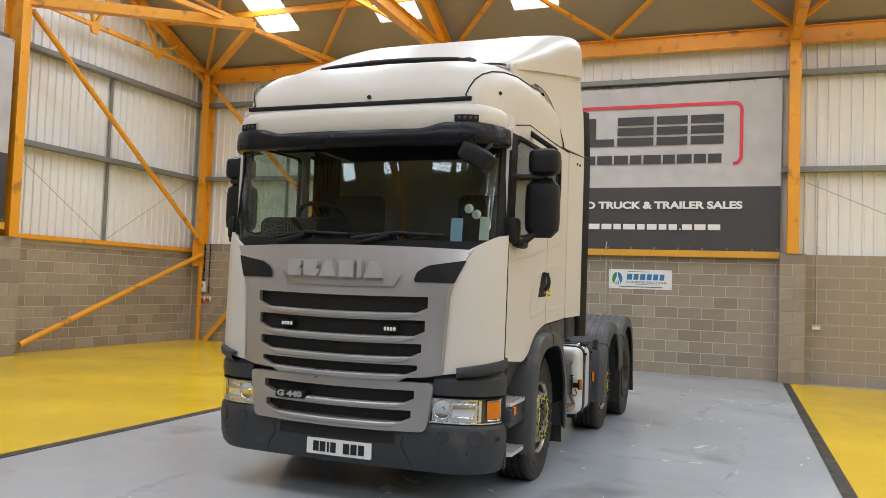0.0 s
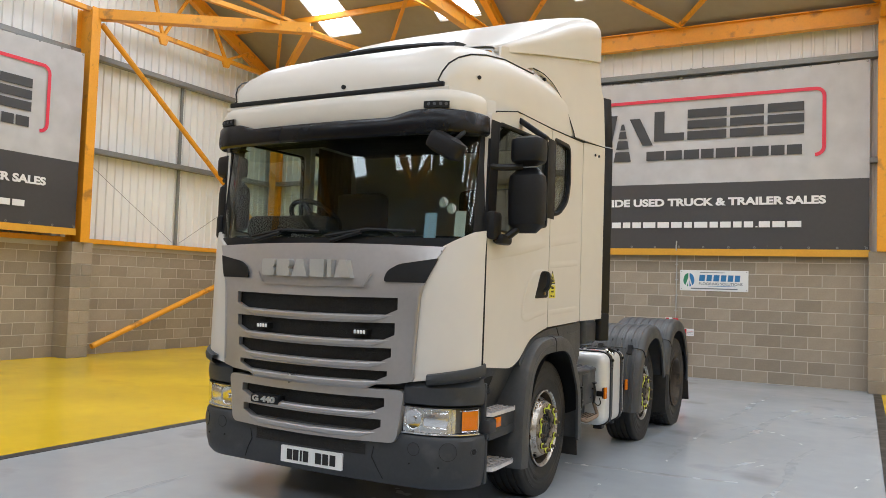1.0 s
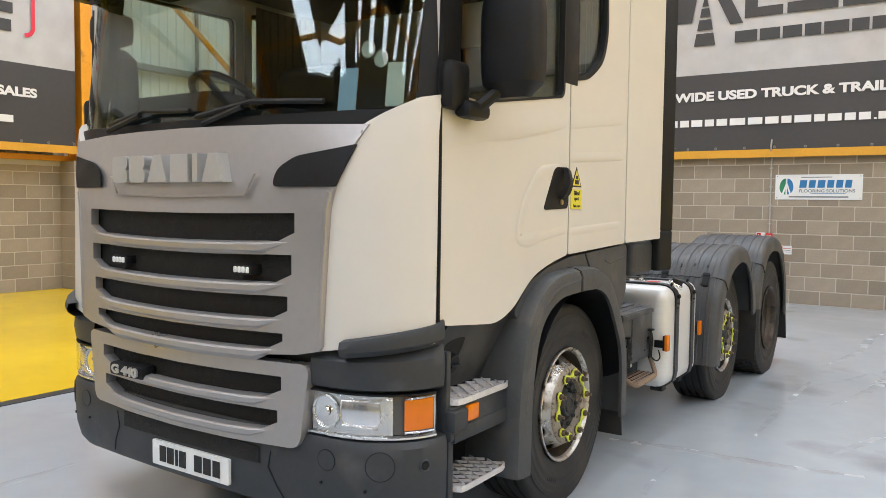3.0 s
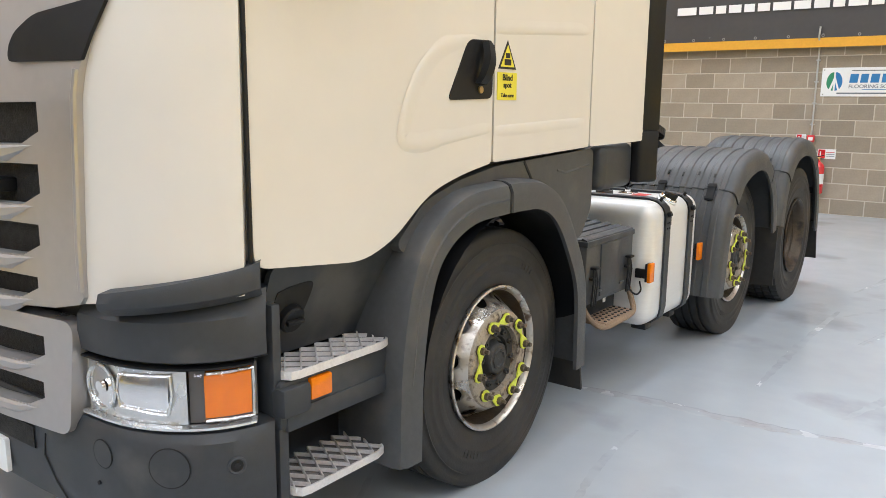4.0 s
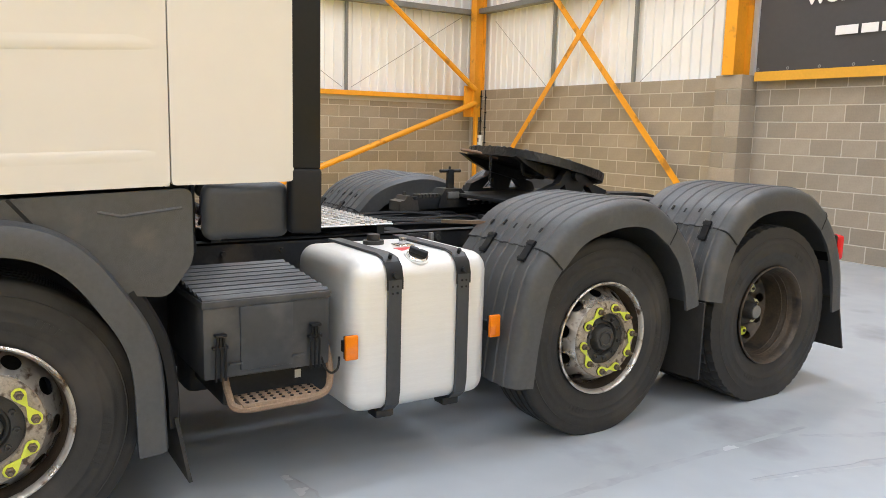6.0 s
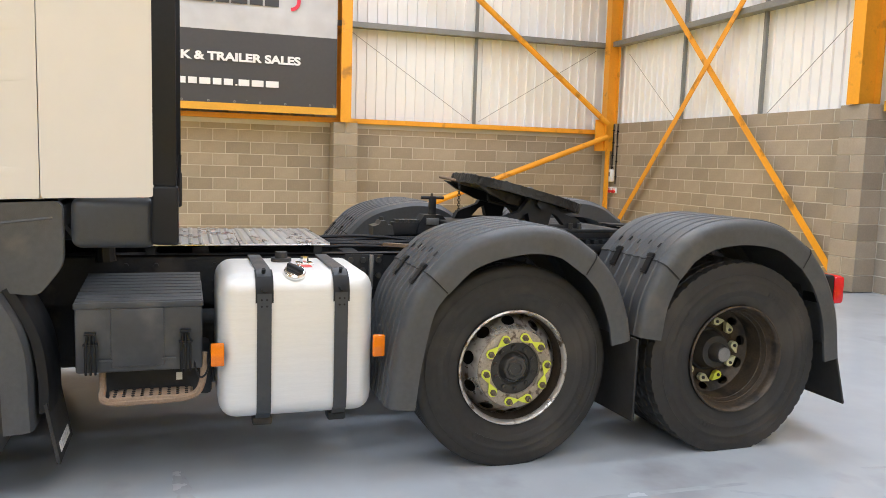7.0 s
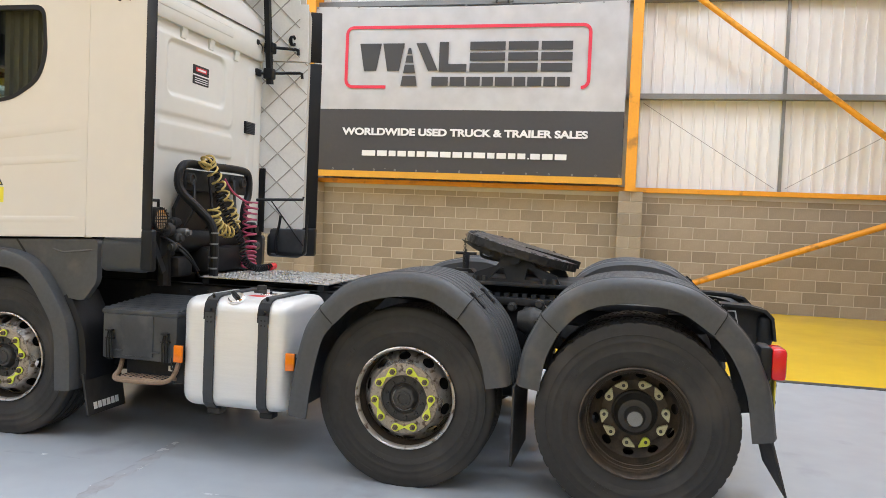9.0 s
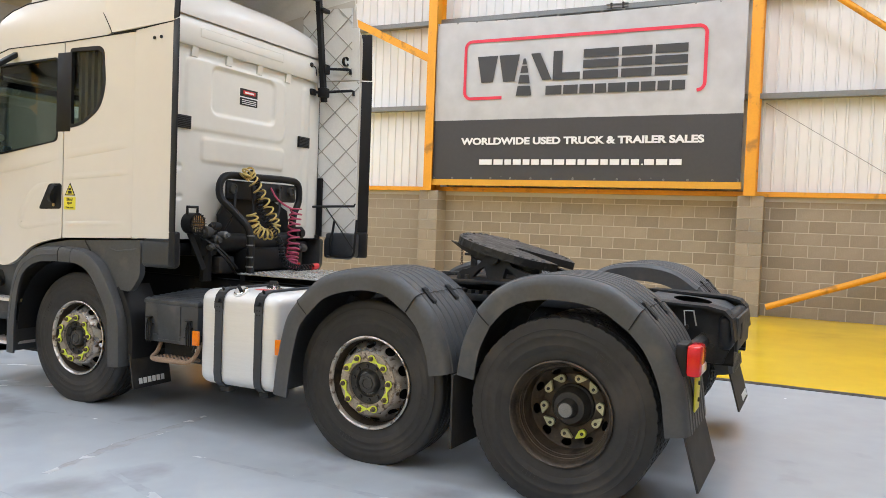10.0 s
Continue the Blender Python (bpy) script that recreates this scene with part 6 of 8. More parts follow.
tandem((flat([(2.13, 0.38), (2.16, 0.62), (2.22, 0.88), (2.31, 1.02)]), flat([(2.31, 1.02), (2.44, 1.145), (2.60, 1.215), (2.82, 1.25), (3.02, 1.22), (3.19, 1.115)]), flat([(3.19, 1.115), (3.31, 0.98), (3.39, 0.80), (3.42, 0.66)])), "middle_mudguard")
tandem((flat([(3.455, 0.67), (3.49, 0.87), (3.575, 1.06)]), flat([(3.575, 1.06), (3.69, 1.18), (3.86, 1.262), (4.10, 1.288), (4.36, 1.248), (4.56, 1.132)]), flat([(4.56, 1.132), (4.70, 0.975), (4.80, 0.76), (4.845, 0.50)])), "drive_mudguard")
for s, m_ in ((1, lambda q: q), (-1, mirror_x)):
    tp("mudflap", m_(prism(B(), [(0.70, 0.66), (1.355, 0.66), (1.35, 0.22), (0.70, 0.20)], "y", 3.44, 3.452)), RUBBER, "black rubber mudflap between the wheels")
    mf = tp("mudflap", m_(bar(B(), (1.02, 4.80, 0.56), (1.02, 4.90, 0.22), 0.66, 0.012, up=(0, 1, 0.3))), RUBBER, "worn black rubber rear mudflap with a row of pale bars")
    for k in range(6 if s < 0 else 0):
        c_ = Vector((1.02 + k * 0.05, 4.8942, 0.27))
        tp("flap_mark", m_(box(B(), -0.018, 0.018, -0.0025, 0.0025, -0.024, 0.024, m=Matrix.Translation(c_) @ Matrix.Rotation(radians(16.4), 4, "X"))), WHITE, sm=False, parent=mf)


# ---- wheels ----
def settle(bm, drop):
    """The load presses the tread flat where it meets the floor, and the flank bulges a little there."""
    for v in bm.verts:
        if v.co.z < -drop:
            v.co.z = -drop
        if v.co.z < -0.36:
            v.co.x *= 1 + 0.05 * (-0.36 - v.co.z) / 0.155
    return bm


def tyre_mesh(width, blocky, R=0.528, drop=0.515):
    """A tyre as one turned skin; blocky treads step in and out round the shoulder."""
    h = width / 2
    rim = 0.290
    side = [(0.80, rim), (0.88, rim + 0.008), (0.93, rim + 0.03), (0.965, rim + 0.06), (0.975, rim + 0.066), (0.985, rim + 0.068), (0.995, rim + 0.088), (1.008, rim + 0.092), (1.008, rim + 0.098), (0.998, rim + 0.102), (1.0, R - 0.112), (1.012, R - 0.108), (1.012, R - 0.100), (1.0, R - 0.095), (0.99, R - 0.082), (0.995, R - 0.076), (0.985, R - 0.055), (0.955, R - 0.045), (0.95, R - 0.030)]
    if not blocky:
        side += [(0.92, R - 0.012), (0.86, R - 0.003), (0.80, R)]
    prof = [(-a * h, r) for a, r in side]
    grooves = [-0.55, -0.18, 0.18, 0.55]
    n = 96
    if not blocky:
        for c in grooves:
            prof += [((c - 0.06) * h, R + 0.001), ((c - 0.045) * h, R - 0.013), ((c + 0.045) * h, R - 0.013), ((c + 0.06) * h, R + 0.001)]
        prof += [(a * h, r) for a, r in reversed(side)]
        return settle(lathe(B(), prof, n=n), drop)
    n = 240
    bands = [(-0.90, 0), (-0.62, 0), (-0.56, None), (-0.52, 2), (-0.22, 2), (-0.17, None), (-0.13, 4), (0.13, 4), (0.17, None), (0.22, 1), (0.52, 1), (0.56, None), (0.62, 3), (0.90, 3)]
    bm = B()
    rows = []
    for a, r in [(-a * h, r) for a, r in side]:
        rows.append([(a, r)] * n)
    for a, ph in bands:
        row = []
        for k in range(n):
            if ph is None:
                r = R - 0.014
            else:
                r = R if ((k + ph) % 5) else R - 0.006
            row.append((a * h, r - (0.006 if abs(a) > 0.85 else 0)))
        rows.append(row)
    for a, r in reversed([(a * h, r) for a, r in side]):
        rows.append([(a, r)] * n)
    vs = [[bm.verts.new((a, r * math.cos(2 * math.pi * k / n), r * math.sin(2 * math.pi * k / n))) for k, (a, r) in enumerate(row)] for row in rows]
    for p, q in zip(vs, vs[1:]):
        for k in range(n):
            bm.faces.new((p[k], p[(k + 1) % n], q[(k + 1) % n], q[k]))
    return settle(bm, drop)


def cone_with_holes(r0, x0, r1, x1, r_hole, rad_h, rad_t, count=10, phase=0.0, t=0.012):
    """A conical ring from radius r0 to r1 with oval hand holes cut through it."""
    def ring(r, n):
        return [(r * math.cos(2 * math.pi * k / n), r * math.sin(2 * math.pi * k / n)) for k in range(n)]
    holes = [ring(r0, 80)]
    for q in range(count):
        a = 2 * math.pi * q / count + phase
        e, f = (math.cos(a), math.sin(a)), (-math.sin(a), math.cos(a))
        loop = []
        for k in range(18):
            b = 2 * math.pi * k / 18
            rr, tt = r_hole + rad_h * math.cos(b), rad_t * math.sin(b)
            loop.append((e[0] * rr + f[0] * tt, e[1] * rr + f[1] * tt))
        holes.append(loop)
    bm = fill(ring(r1, 100), holes)
    r = bmesh.ops.extrude_face_region(bm, geom=bm.faces[:])
    moved = {g for g in r["geom"] if isinstance(g, bmesh.types.BMVert)}
    for v in bm.verts:
        rr = math.hypot(v.co.y, v.co.z)
        v.co.x = x0 + (x1 - x0) * (rr - r0) / (r1 - r0) - (0 if v in moved else t)
    return bm


def nut_ring(parent, r, x, turn, material_nut, material_link, caps=False, size=0.0165):
    for k in range(10):
        t = 2 * math.pi * k / 10 + turn
        c, s = math.cos(t) * r, math.sin(t) * r
        part("wheel_nut", lathe(B(), [(0, size * 1.4), (0.008, size * 1.4), (0.010, size), (0.030, size * 0.95), (0.033, size * 0.6), (0.048, size * 0.55), (0.048, 0.001)], x, c, s, 6 if not caps else 12, "x"), material_nut, parent)
    if caps:
        for k in range(10):
            t0 = 2 * math.pi * k / 10 + turn
            p = Vector((0, math.cos(t0) * r, math.sin(t0) * r))
            tip = p + (Vector((0, -math.sin(t0), math.cos(t0))) * (1 if k % 2 else -1) * 0.92 + p.normalized() * 0.25).normalized() * 0.05
            d = (tip - p).normalized()
            o = Vector((0, -d.z, d.y))
            pts = [p + (-d * math.cos(q) + o * math.sin(q)) * 0.024 for q in [radians(w) for w in (-105, -70, -35, 0, 35, 70, 105)]] + [tip + o * 0.002, tip - o * 0.002]
            part("nut_pointer", prism(B(), [(q.y, q.z) for q in pts], "x", x + 0.012, x + 0.040), NUTYELLOW if k == 8 else material_link, parent, "bright yellow nut pointer" if k == 8 else "faded cream nut pointer", sm=False)
        return
    for k in range(0, 10, 2):
        t0, t1 = 2 * math.pi * k / 10 + turn, 2 * math.pi * (k + 1) / 10 + turn
        a = Vector((0, math.cos(t0) * r, math.sin(t0) * r))
        b = Vector((0, math.cos(t1) * r, math.sin(t1) * r))
        mid = (a + b) / 2
        bm = B()
        for p in (a, b):
            d = (mid - p).normalized()
            o = Vector((0, -d.z, d.y))
            pts = [p + (-d * math.cos(q) + o * math.sin(q)) * 0.0245 for q in [radians(w) for w in (-110, -80, -40, 0, 40, 80, 110)]] + [mid + o * 0.003, mid - o * 0.003]
            prism(bm, [(q.y, q.z) for q in pts], "x", x + 0.010, x + (0.036 if caps else 0.016))
        part("nut_indicator", bm, material_link, parent, "yellow wheel nut indicator link", sm=False)


def sidewall_marks(w, x, seed):
    """Raised bars and a thin ring moulded in the tyre's flank."""
    random.seed(seed)
    part("sidewall_ring", lathe(B(), [(x, 0.478), (x + 0.002, 0.474), (x, 0.470)], n=64), RUBBER, w)
    for a0, n, r in ((0.9, 7, 0.405), (2.6, 5, 0.395), (4.2, 8, 0.405), (5.6, 4, 0.40)):
        for k in range(n):
            a = a0 + k * 0.062
            bm = box(B(), 0, 0.003, -0.009, 0.009, -0.016, 0.016)
            bm.transform(Matrix.Rotation(a, 4, "X") @ Matrix.Translation((x - 0.001, 0, r)))
            part("sidewall_bar", bm, RUBBER, w, sm=False)


def steer_wheel(y, turn, name="front_wheel"):
    """Single wheel with an outset silver disc; built for the left side, its outer face towards +x."""
    w = thing(name, 0, 0, 0)
    w.parent = truck
    part("tyre", tyre_mesh(0.31, False), RUBBER, w, "worn black truck tyre")
    rim = [(-0.13, 0.285), (-0.125, 0.25), (-0.03, 0.25), (0.0, 0.272), (0.10, 0.282), (0.135, 0.286), (0.146, 0.299), (0.153, 0.299), (0.156, 0.292), (0.150, 0.285), (0.136, 0.279), (0.128, 0.277)]
    part("rim", lathe(B(), rim, n=80), RIMSILVER, w, "worn silver steel rim")
    sidewall_marks(w, 0.155, 3)
    part("barrel", lathe(B(), [(0.130, 0.2772), (0.10, 0.273), (0.06, 0.268), (0.03, 0.255)], n=80), RIMBROWN, w, "brown-stained rim well")
    part("disc", cone_with_holes(0.203, 0.160, 0.266, 0.055, 0.237, 0.019, 0.036, 10, turn + 0.314), RIMSILVER, w, "silver wheel disc with ten hand holes, spotted with rust")
    part("disc_centre", lathe(B(), [(0.160, 0.2035), (0.168, 0.199), (0.172, 0.190), (0.172, 0.137), (0.14, 0.136)], n=64), RIMRUST, w, "rust-stained middle of the wheel disc")
    part("brake_drum", lathe(B(), [(-0.10, 0.235), (-0.005, 0.235), (0.0, 0.15)], n=40), GROOVE, w)
    part("hub_flange", lathe(B(), [(0.10, 0.137), (0.148, 0.135), (0.150, 0.122), (0.150, 0.092), (0.134, 0.086), (0.134, 0.078), (0.158, 0.070)], n=48), HUBDARK, w, "dark greasy hub")
    part("hub_cap", lathe(B(), [(0.14, 0.072), (0.160, 0.068), (0.168, 0.060), (0.168, 0.046), (0.174, 0.043), (0.176, 0.034), (0.169, 0.030), (0.169, 0.001)], n=8), HUBDARK, w, "eight-sided dark hub cap")
    for k in range(10):
        t = 2 * math.pi * (k + 0.5) / 10 + turn
        part("hub_bolt", lathe(B(), [(0.148, 0.013), (0.164, 0.012), (0.164, 0.006), (0.158, 0.006), (0.158, 0.001)], 0, math.cos(t) * 0.108, math.sin(t) * 0.108, 8, "x"), HUBDARK, w)
    nut_ring(w, 0.1675, 0.172, turn, NUT, NUTYELLOW)
    w.location = (1.0 if name == "front_wheel" else 1.09, y, 0.515)
    return w


def drive_wheel(y):
    w = thing("drive_wheel", 0, 0, 0)
    w.parent = truck
    part("tyre", tyre_mesh(0.31, True, 0.541, 0.516), RUBBER, w, "block-tread black truck tyre")
    rim = [(-0.13, 0.285), (-0.125, 0.25), (0.02, 0.245), (0.09, 0.265), (0.135, 0.286), (0.146, 0.299), (0.153, 0.299), (0.156, 0.292), (0.148, 0.284), (0.125, 0.276), (0.085, 0.268), (0.08, 0.260), (0.05, 0.258), (0.045, 0.250), (0.0, 0.247), (-0.06, 0.243), (-0.08, 0.235)]
    part("rim", lathe(B(), rim, n=80), RIMBROWN, w, "deep rusty brown steel rim")
    part("disc", cone_with_holes(0.187, -0.118, 0.245, -0.060, 0.217, 0.0175, 0.031, 10, 0.2), RIMBROWN, w, "recessed rusty wheel disc with hand holes")
    part("disc_centre", lathe(B(), [(-0.118, 0.1875), (-0.122, 0.182), (-0.122, 0.11), (-0.14, 0.11)], n=56), RIMBROWN, w)
    part("brake_drum", lathe(B(), [(-0.16, 0.225), (-0.15, 0.225), (-0.15, 0.14)], n=40), GROOVE, w)
    part("hub", lathe(B(), [(-0.122, 0.128), (-0.10, 0.126), (-0.092, 0.115), (-0.04, 0.098), (-0.025, 0.090), (-0.02, 0.058), (0.030, 0.052), (0.044, 0.044), (0.046, 0.001)], n=40), HUBDARK, w, "dark greasy drive hub")
    part("hub_end", lathe(B(), [(0.040, 0.041), (0.050, 0.040), (0.052, 0.030), (0.052, 0.001)], n=24), STEELEND, w, "worn bare metal hub end")
    nut_ring(w, 0.1675, -0.118, 0.1, HUBDARK, NUTFADED, True, 0.016)
    sidewall_marks(w, 0.155, 8)
    w.location = (1.175, y, 0.516)
    inner = part("inner_tyre", tyre_mesh(0.31, True, 0.541, 0.516), RUBBER, w, "inner twin tyre")
    inner.location.x = -0.345
    return w


STEELEND = mat("worn_bare_steel", (0.22, 0.215, 0.205), 0.5, metal=0.4, var=0.2, scale=20)
NUTFADED = mat("faded_cream_indicator", (0.56, 0.54, 0.33), 0.5, var=0.3, scale=14)
for y, tn, nm in ((-0.018, 0.17, "front_wheel"), (along(Y2), 0.72, "middle_wheel")):
    w_ = steer_wheel(y, tn, nm)
    copy_thing(w_, pose(-w_.location.x, y, 0.515, 0, 0, 180))
w_ = drive_wheel(along(Y3))
copy_thing(w_, pose(-1.175, along(Y3), 0.516, 0, 0, 180))
for y in (Y1, Y2, Y3):
    tp("axle", tube(B(), [(-0.98, y, 0.5), (0.98, y, 0.5)], 0.06, 14), CHASSIS, "dark axle beam")

# ---- chassis ----
for s in (-1, 1):
    x = s * 0.40
    tp("frame_rail", box(box(box(B(), x - 0.005, x + 0.005, -1.0, 4.95, 0.74, 1.005), x - (0.07 if s > 0 else 0.005), x + (0.005 if s > 0 else 0.07), -1.0, 4.95, 0.995, 1.008), x - (0.07 if s > 0 else 0.005), x + (0.005 if s > 0 else 0.07), -1.0, 4.95, 0.735, 0.748), CHASSIS, "dark painted chassis rail", sm=False)
    random.seed(4)
    for k in range(26):
        y = 0.9 + k * 0.155
        for z in (0.80, 0.86, 0.95):
            if random.random() < 0.75:
                tp("frame_bolt", cyl(B(), (x, y, z), (x + s * 0.022, y, z), 0.014, 6), CHASSIS)
for y in (1.3, 2.2, 3.45, 4.75):
    tp("cross_member", box(B(), -0.40, 0.40, y - 0.05, y + 0.05, 0.76, 0.98, 0.01), CHASSIS, "dark chassis cross member")
tp("engine_block", box(box(B(), -0.36, 0.36, -1.3, 0.5, 0.55, 1.25, 0.05), -0.25, 0.25, 0.5, 1.1, 0.5, 0.95, 0.06), BLACK, "dark engine and gearbox under the cab")
tp("cab_underside", box(B(), -0.95, 0.95, -1.35, 0.68, 1.20, 1.31, 0.02), BLACK)

# fuel tank with its straps
tank = tp("fuel_tank", box(B(), 0.60, 1.235, 1.355, 2.085, 0.335, 1.018, 0.085, 5), ALU, "brushed aluminium fuel tank")
for y in (1.56, 1.905):
    st_ = sweep(B(), [(p[0], y, p[1]) for p in [(0.62, 1.025), (1.13, 1.027), (1.19, 1.016), (1.228, 0.98), (1.243, 0.925), (1.243, 0.43), (1.232, 0.37), (1.19, 0.334), (1.10, 0.324), (0.7, 0.322)]], [(-0.032, -0.005), (0.032, -0.005), (0.032, 0.007), (-0.032, 0.007)], normal=(0, 1, 0))
    s_ = tp("tank_strap", st_, PLASTIC, "dark rubber-lined tank strap", parent=tank)
    bk = sweep(B(), [(1.150, y, 1.026), (1.196, y, 1.016), (1.232, y, 0.984), (1.247, y, 0.935), (1.248, y, 0.885)], [(-0.040, 0.0), (-0.034, 0.012), (0.034, 0.012), (0.040, 0.0)], normal=(0, 1, 0))
    b_ = tp("buckle", bk, BLACK, "black strap buckle with a bolt hole", parent=s_)
    tp("buckle_hole", cyl(B(), (1.242, y, 0.945), (1.262, y, 0.952), 0.014, 12), GROOVE, parent=s_)
    tp("buckle_eye", cyl(B(), (1.19, y, 1.01), (1.205, y, 1.036), 0.009, 10), GROOVE, parent=s_)
    tp("strap_foot", box(B(), 1.08, 1.17, y - 0.045, y + 0.045, 0.285, 0.325, 0.01), CHASSIS, parent=s_)
    for k in range(4):
        tp("strap_rivet", cyl(B(), (1.243, y + 0.012 * (k % 2 * 2 - 1), 0.90 - k // 2 * 0.03), (1.2515, y + 0.012 * (k % 2 * 2 - 1), 0.90 - k // 2 * 0.03), 0.005, 8), GROOVE, parent=s_)
FILL = Matrix.Translation((1.168, 1.70, 0.992)) @ Matrix.Rotation(radians(32), 4, "Y")


def on_shoulder(bm):
    bm.transform(FILL)
    return bm


tp("filler_neck", on_shoulder(lathe(B(), [(-0.02, 0.060), (0.010, 0.060), (0.016, 0.054), (0.028, 0.054), (0.030, 0.046)], 0, 0, 0, 28, "z")), ALU, "bright metal filler neck", parent=tank)
tp("filler_cap", on_shoulder(lathe(B(), [(0.022, 0.049), (0.036, 0.049), (0.042, 0.043), (0.043, 0.001)], 0, 0, 0, 28, "z")), CHROME, "dull metal screw cap", parent=tank)
tp("filler_grip", on_shoulder(box(B(), -0.042, 0.042, -0.011, 0.011, 0.04, 0.066, 0.006, m=Matrix.Rotation(radians(50), 4, "Z"))), BLACK, "black grip across the cap", parent=tank)
tp("tank_sticker", box(B(), 0.96, 1.04, 1.70, 1.80, 1.0165, 1.0195), REDPLASTIC, "small red fuel sticker", sm=False, parent=tank)
tp("tank_sender", lathe(B(), [(0.0, 0.05), (0.02, 0.05), (0.02, 0.03), (0.05, 0.03), (0.05, 0.001)], 0.80, 1.68, 1.016, 16, "z"), HUBDARK, parent=tank)
tp("sender_plate", box(B(), 0.86, 0.95, 1.74, 1.82, 1.016, 1.026, 0.003), CHROME, parent=tank)
tp("sender_nut", cyl(B(), (0.905, 1.78, 1.025), (0.905, 1.78, 1.055), 0.02, 6), CHROME, parent=tank)

# battery box with ribbed lid
bat = tp("battery_box", box(B(), 0.58, 1.165, 0.735, 1.285, 0.575, 0.90, 0.012), PLASTIC, "dark grey plastic battery box with ribbed lid")
for k in range(9):
    x = 1.165 - k * 0.062
    z = 0.893 + 0.005 * k
    tp("lid_rib", prism(B(), [(x, z - 0.02), (x - 0.004, z + 0.004), (x - 0.030, z + 0.012), (x - 0.038, z - 0.004), (x - 0.062, z - 0.002), (x - 0.062, z - 0.02)], "y", 0.737, 1.283), PLASTIC, sm=False, parent=bat)
tp("lid", box(B(), 0.575, 1.170, 0.73, 1.29, 0.862, 0.892, 0.006), PLASTIC, parent=bat)
tp("box_swage", box(B(), 1.15, 1.173, 0.885, 1.115, 0.60, 0.862, 0.006), PLASTIC, parent=bat)
for y in (0.865, 1.135):
    tp("box_ledge", box(B(), 1.16, 1.178, y - 0.028, y + 0.028, 0.628, 0.637, 0.002), PLASTIC, parent=bat)
for y in (0.80, 1.21):
    lt_ = tp("box_latch", box(B(), 1.165, 1.198, y - 0.024, y + 0.024, 0.752, 0.763, 0.003), BLACK, "black rubber latch", parent=bat)
    tp("latch_bracket", box(B(), 1.16, 1.186, y - 0.032, y + 0.032, 0.70, 0.712, 0.003), BLACK, parent=bat)
    for e in (-0.02, 0.0, 0.02):
        tp("latch_wire", tube(B(), [(1.178, y + e * 0.5, 0.758), (1.186, y + e, 0.69), (1.178, y + e, 0.572)], 0.0055, 6), BLACK, parent=lt_)
tp("lower_tray", box(B(), 0.62, 1.06, 0.84, 1.33, 0.42, 0.60, 0.02), CHASSIS, "dark lower carrier")
tp("carrier_label", box(B(), 1.058, 1.064, 1.165, 1.193, 0.50, 0.535), WHITE, sm=False)
sp = tp("side_step", box(B(), 1.08, 1.22, 0.875, 1.235, 0.452, 0.475, 0.01), RUSTSTEP, "rusty perforated step below the battery box")
tp("step_frame", tube(tube(B(), spline([(1.08, 0.84, 0.59), (1.13, 0.845, 0.50), (1.20, 0.865, 0.455), (1.21, 1.05, 0.452), (1.205, 1.23, 0.462), (1.17, 1.285, 0.52), (1.12, 1.29, 0.64)], 6), 0.016, 8), [(1.09, 0.87, 0.458), (1.09, 1.24, 0.458)], 0.012, 6), RUSTSTEP, parent=sp)
for i in range(4):
    for j in range(9):
        tp("step_hole", cyl(B(), (1.105 + i * 0.032, 0.90 + j * 0.039, 0.474), (1.105 + i * 0.032, 0.90 + j * 0.039, 0.4785), 0.008, 8), BLACK, parent=sp)
for y, z in ((1.35, 0.655), (2.105, 0.665)):
    mk = tp("side_marker", box(B(), 1.235, 1.256, y - 0.030, y + 0.030, z - 0.053, z + 0.053, 0.006), AMBER, "amber rectangular side marker")
    tp("marker_bracket", box(box(B(), 1.16, 1.225, y - 0.010, y + 0.010, z - 0.035, z + 0.015, 0.004), 1.222, 1.237, y - 0.028, y + 0.028, z - 0.05, z + 0.05, 0.004), BLACK, parent=mk)

tp("marker_cable", tube(B(), spline([(1.20, 1.315, 0.61), (1.215, 1.30, 0.565), (1.20, 1.275, 0.545), (1.17, 1.255, 0.575), (1.155, 1.245, 0.64)], 6), 0.005, 6), BLACK, "thin black lamp cable")
# catwalk plates
for y0, y1 in ((0.98, 1.50), (1.505, 2.0)):
    cw = tp("catwalk_plate", box(B(), -0.55, 0.42, y0, y1, 1.055, 1.063, 0.002, 1), ALUPLATE, "aluminium chequer walkway plate")
    bm = B()
    for i in range(17):
        for j in range(9):
            cyl(bm, (-0.52 + i * 0.057, y0 + 0.03 + j * 0.057, 1.062), (-0.52 + i * 0.057, y0 + 0.03 + j * 0.057, 1.069), 0.013, 8)
    tagged(tp("tread_studs", bm, ALUPLATE, parent=cw), kind="stuff")
for y in (1.0, 1.9):
    tp("catwalk_support", box(B(), -0.5, 0.40, y, y + 0.05, 1.0, 1.055), CHASSIS)

# fifth wheel
fw = thing("fifth_wheel", 0, along(3.30), 1.31)
fw.parent = truck
fwo = []
for k in range(40):
    t = 2 * math.pi * k / 40
    fwo.append((0.47 * math.copysign(abs(math.cos(t)) ** 0.8, math.cos(t)), 0.405 * math.copysign(abs(math.sin(t)) ** 0.8, math.sin(t))))
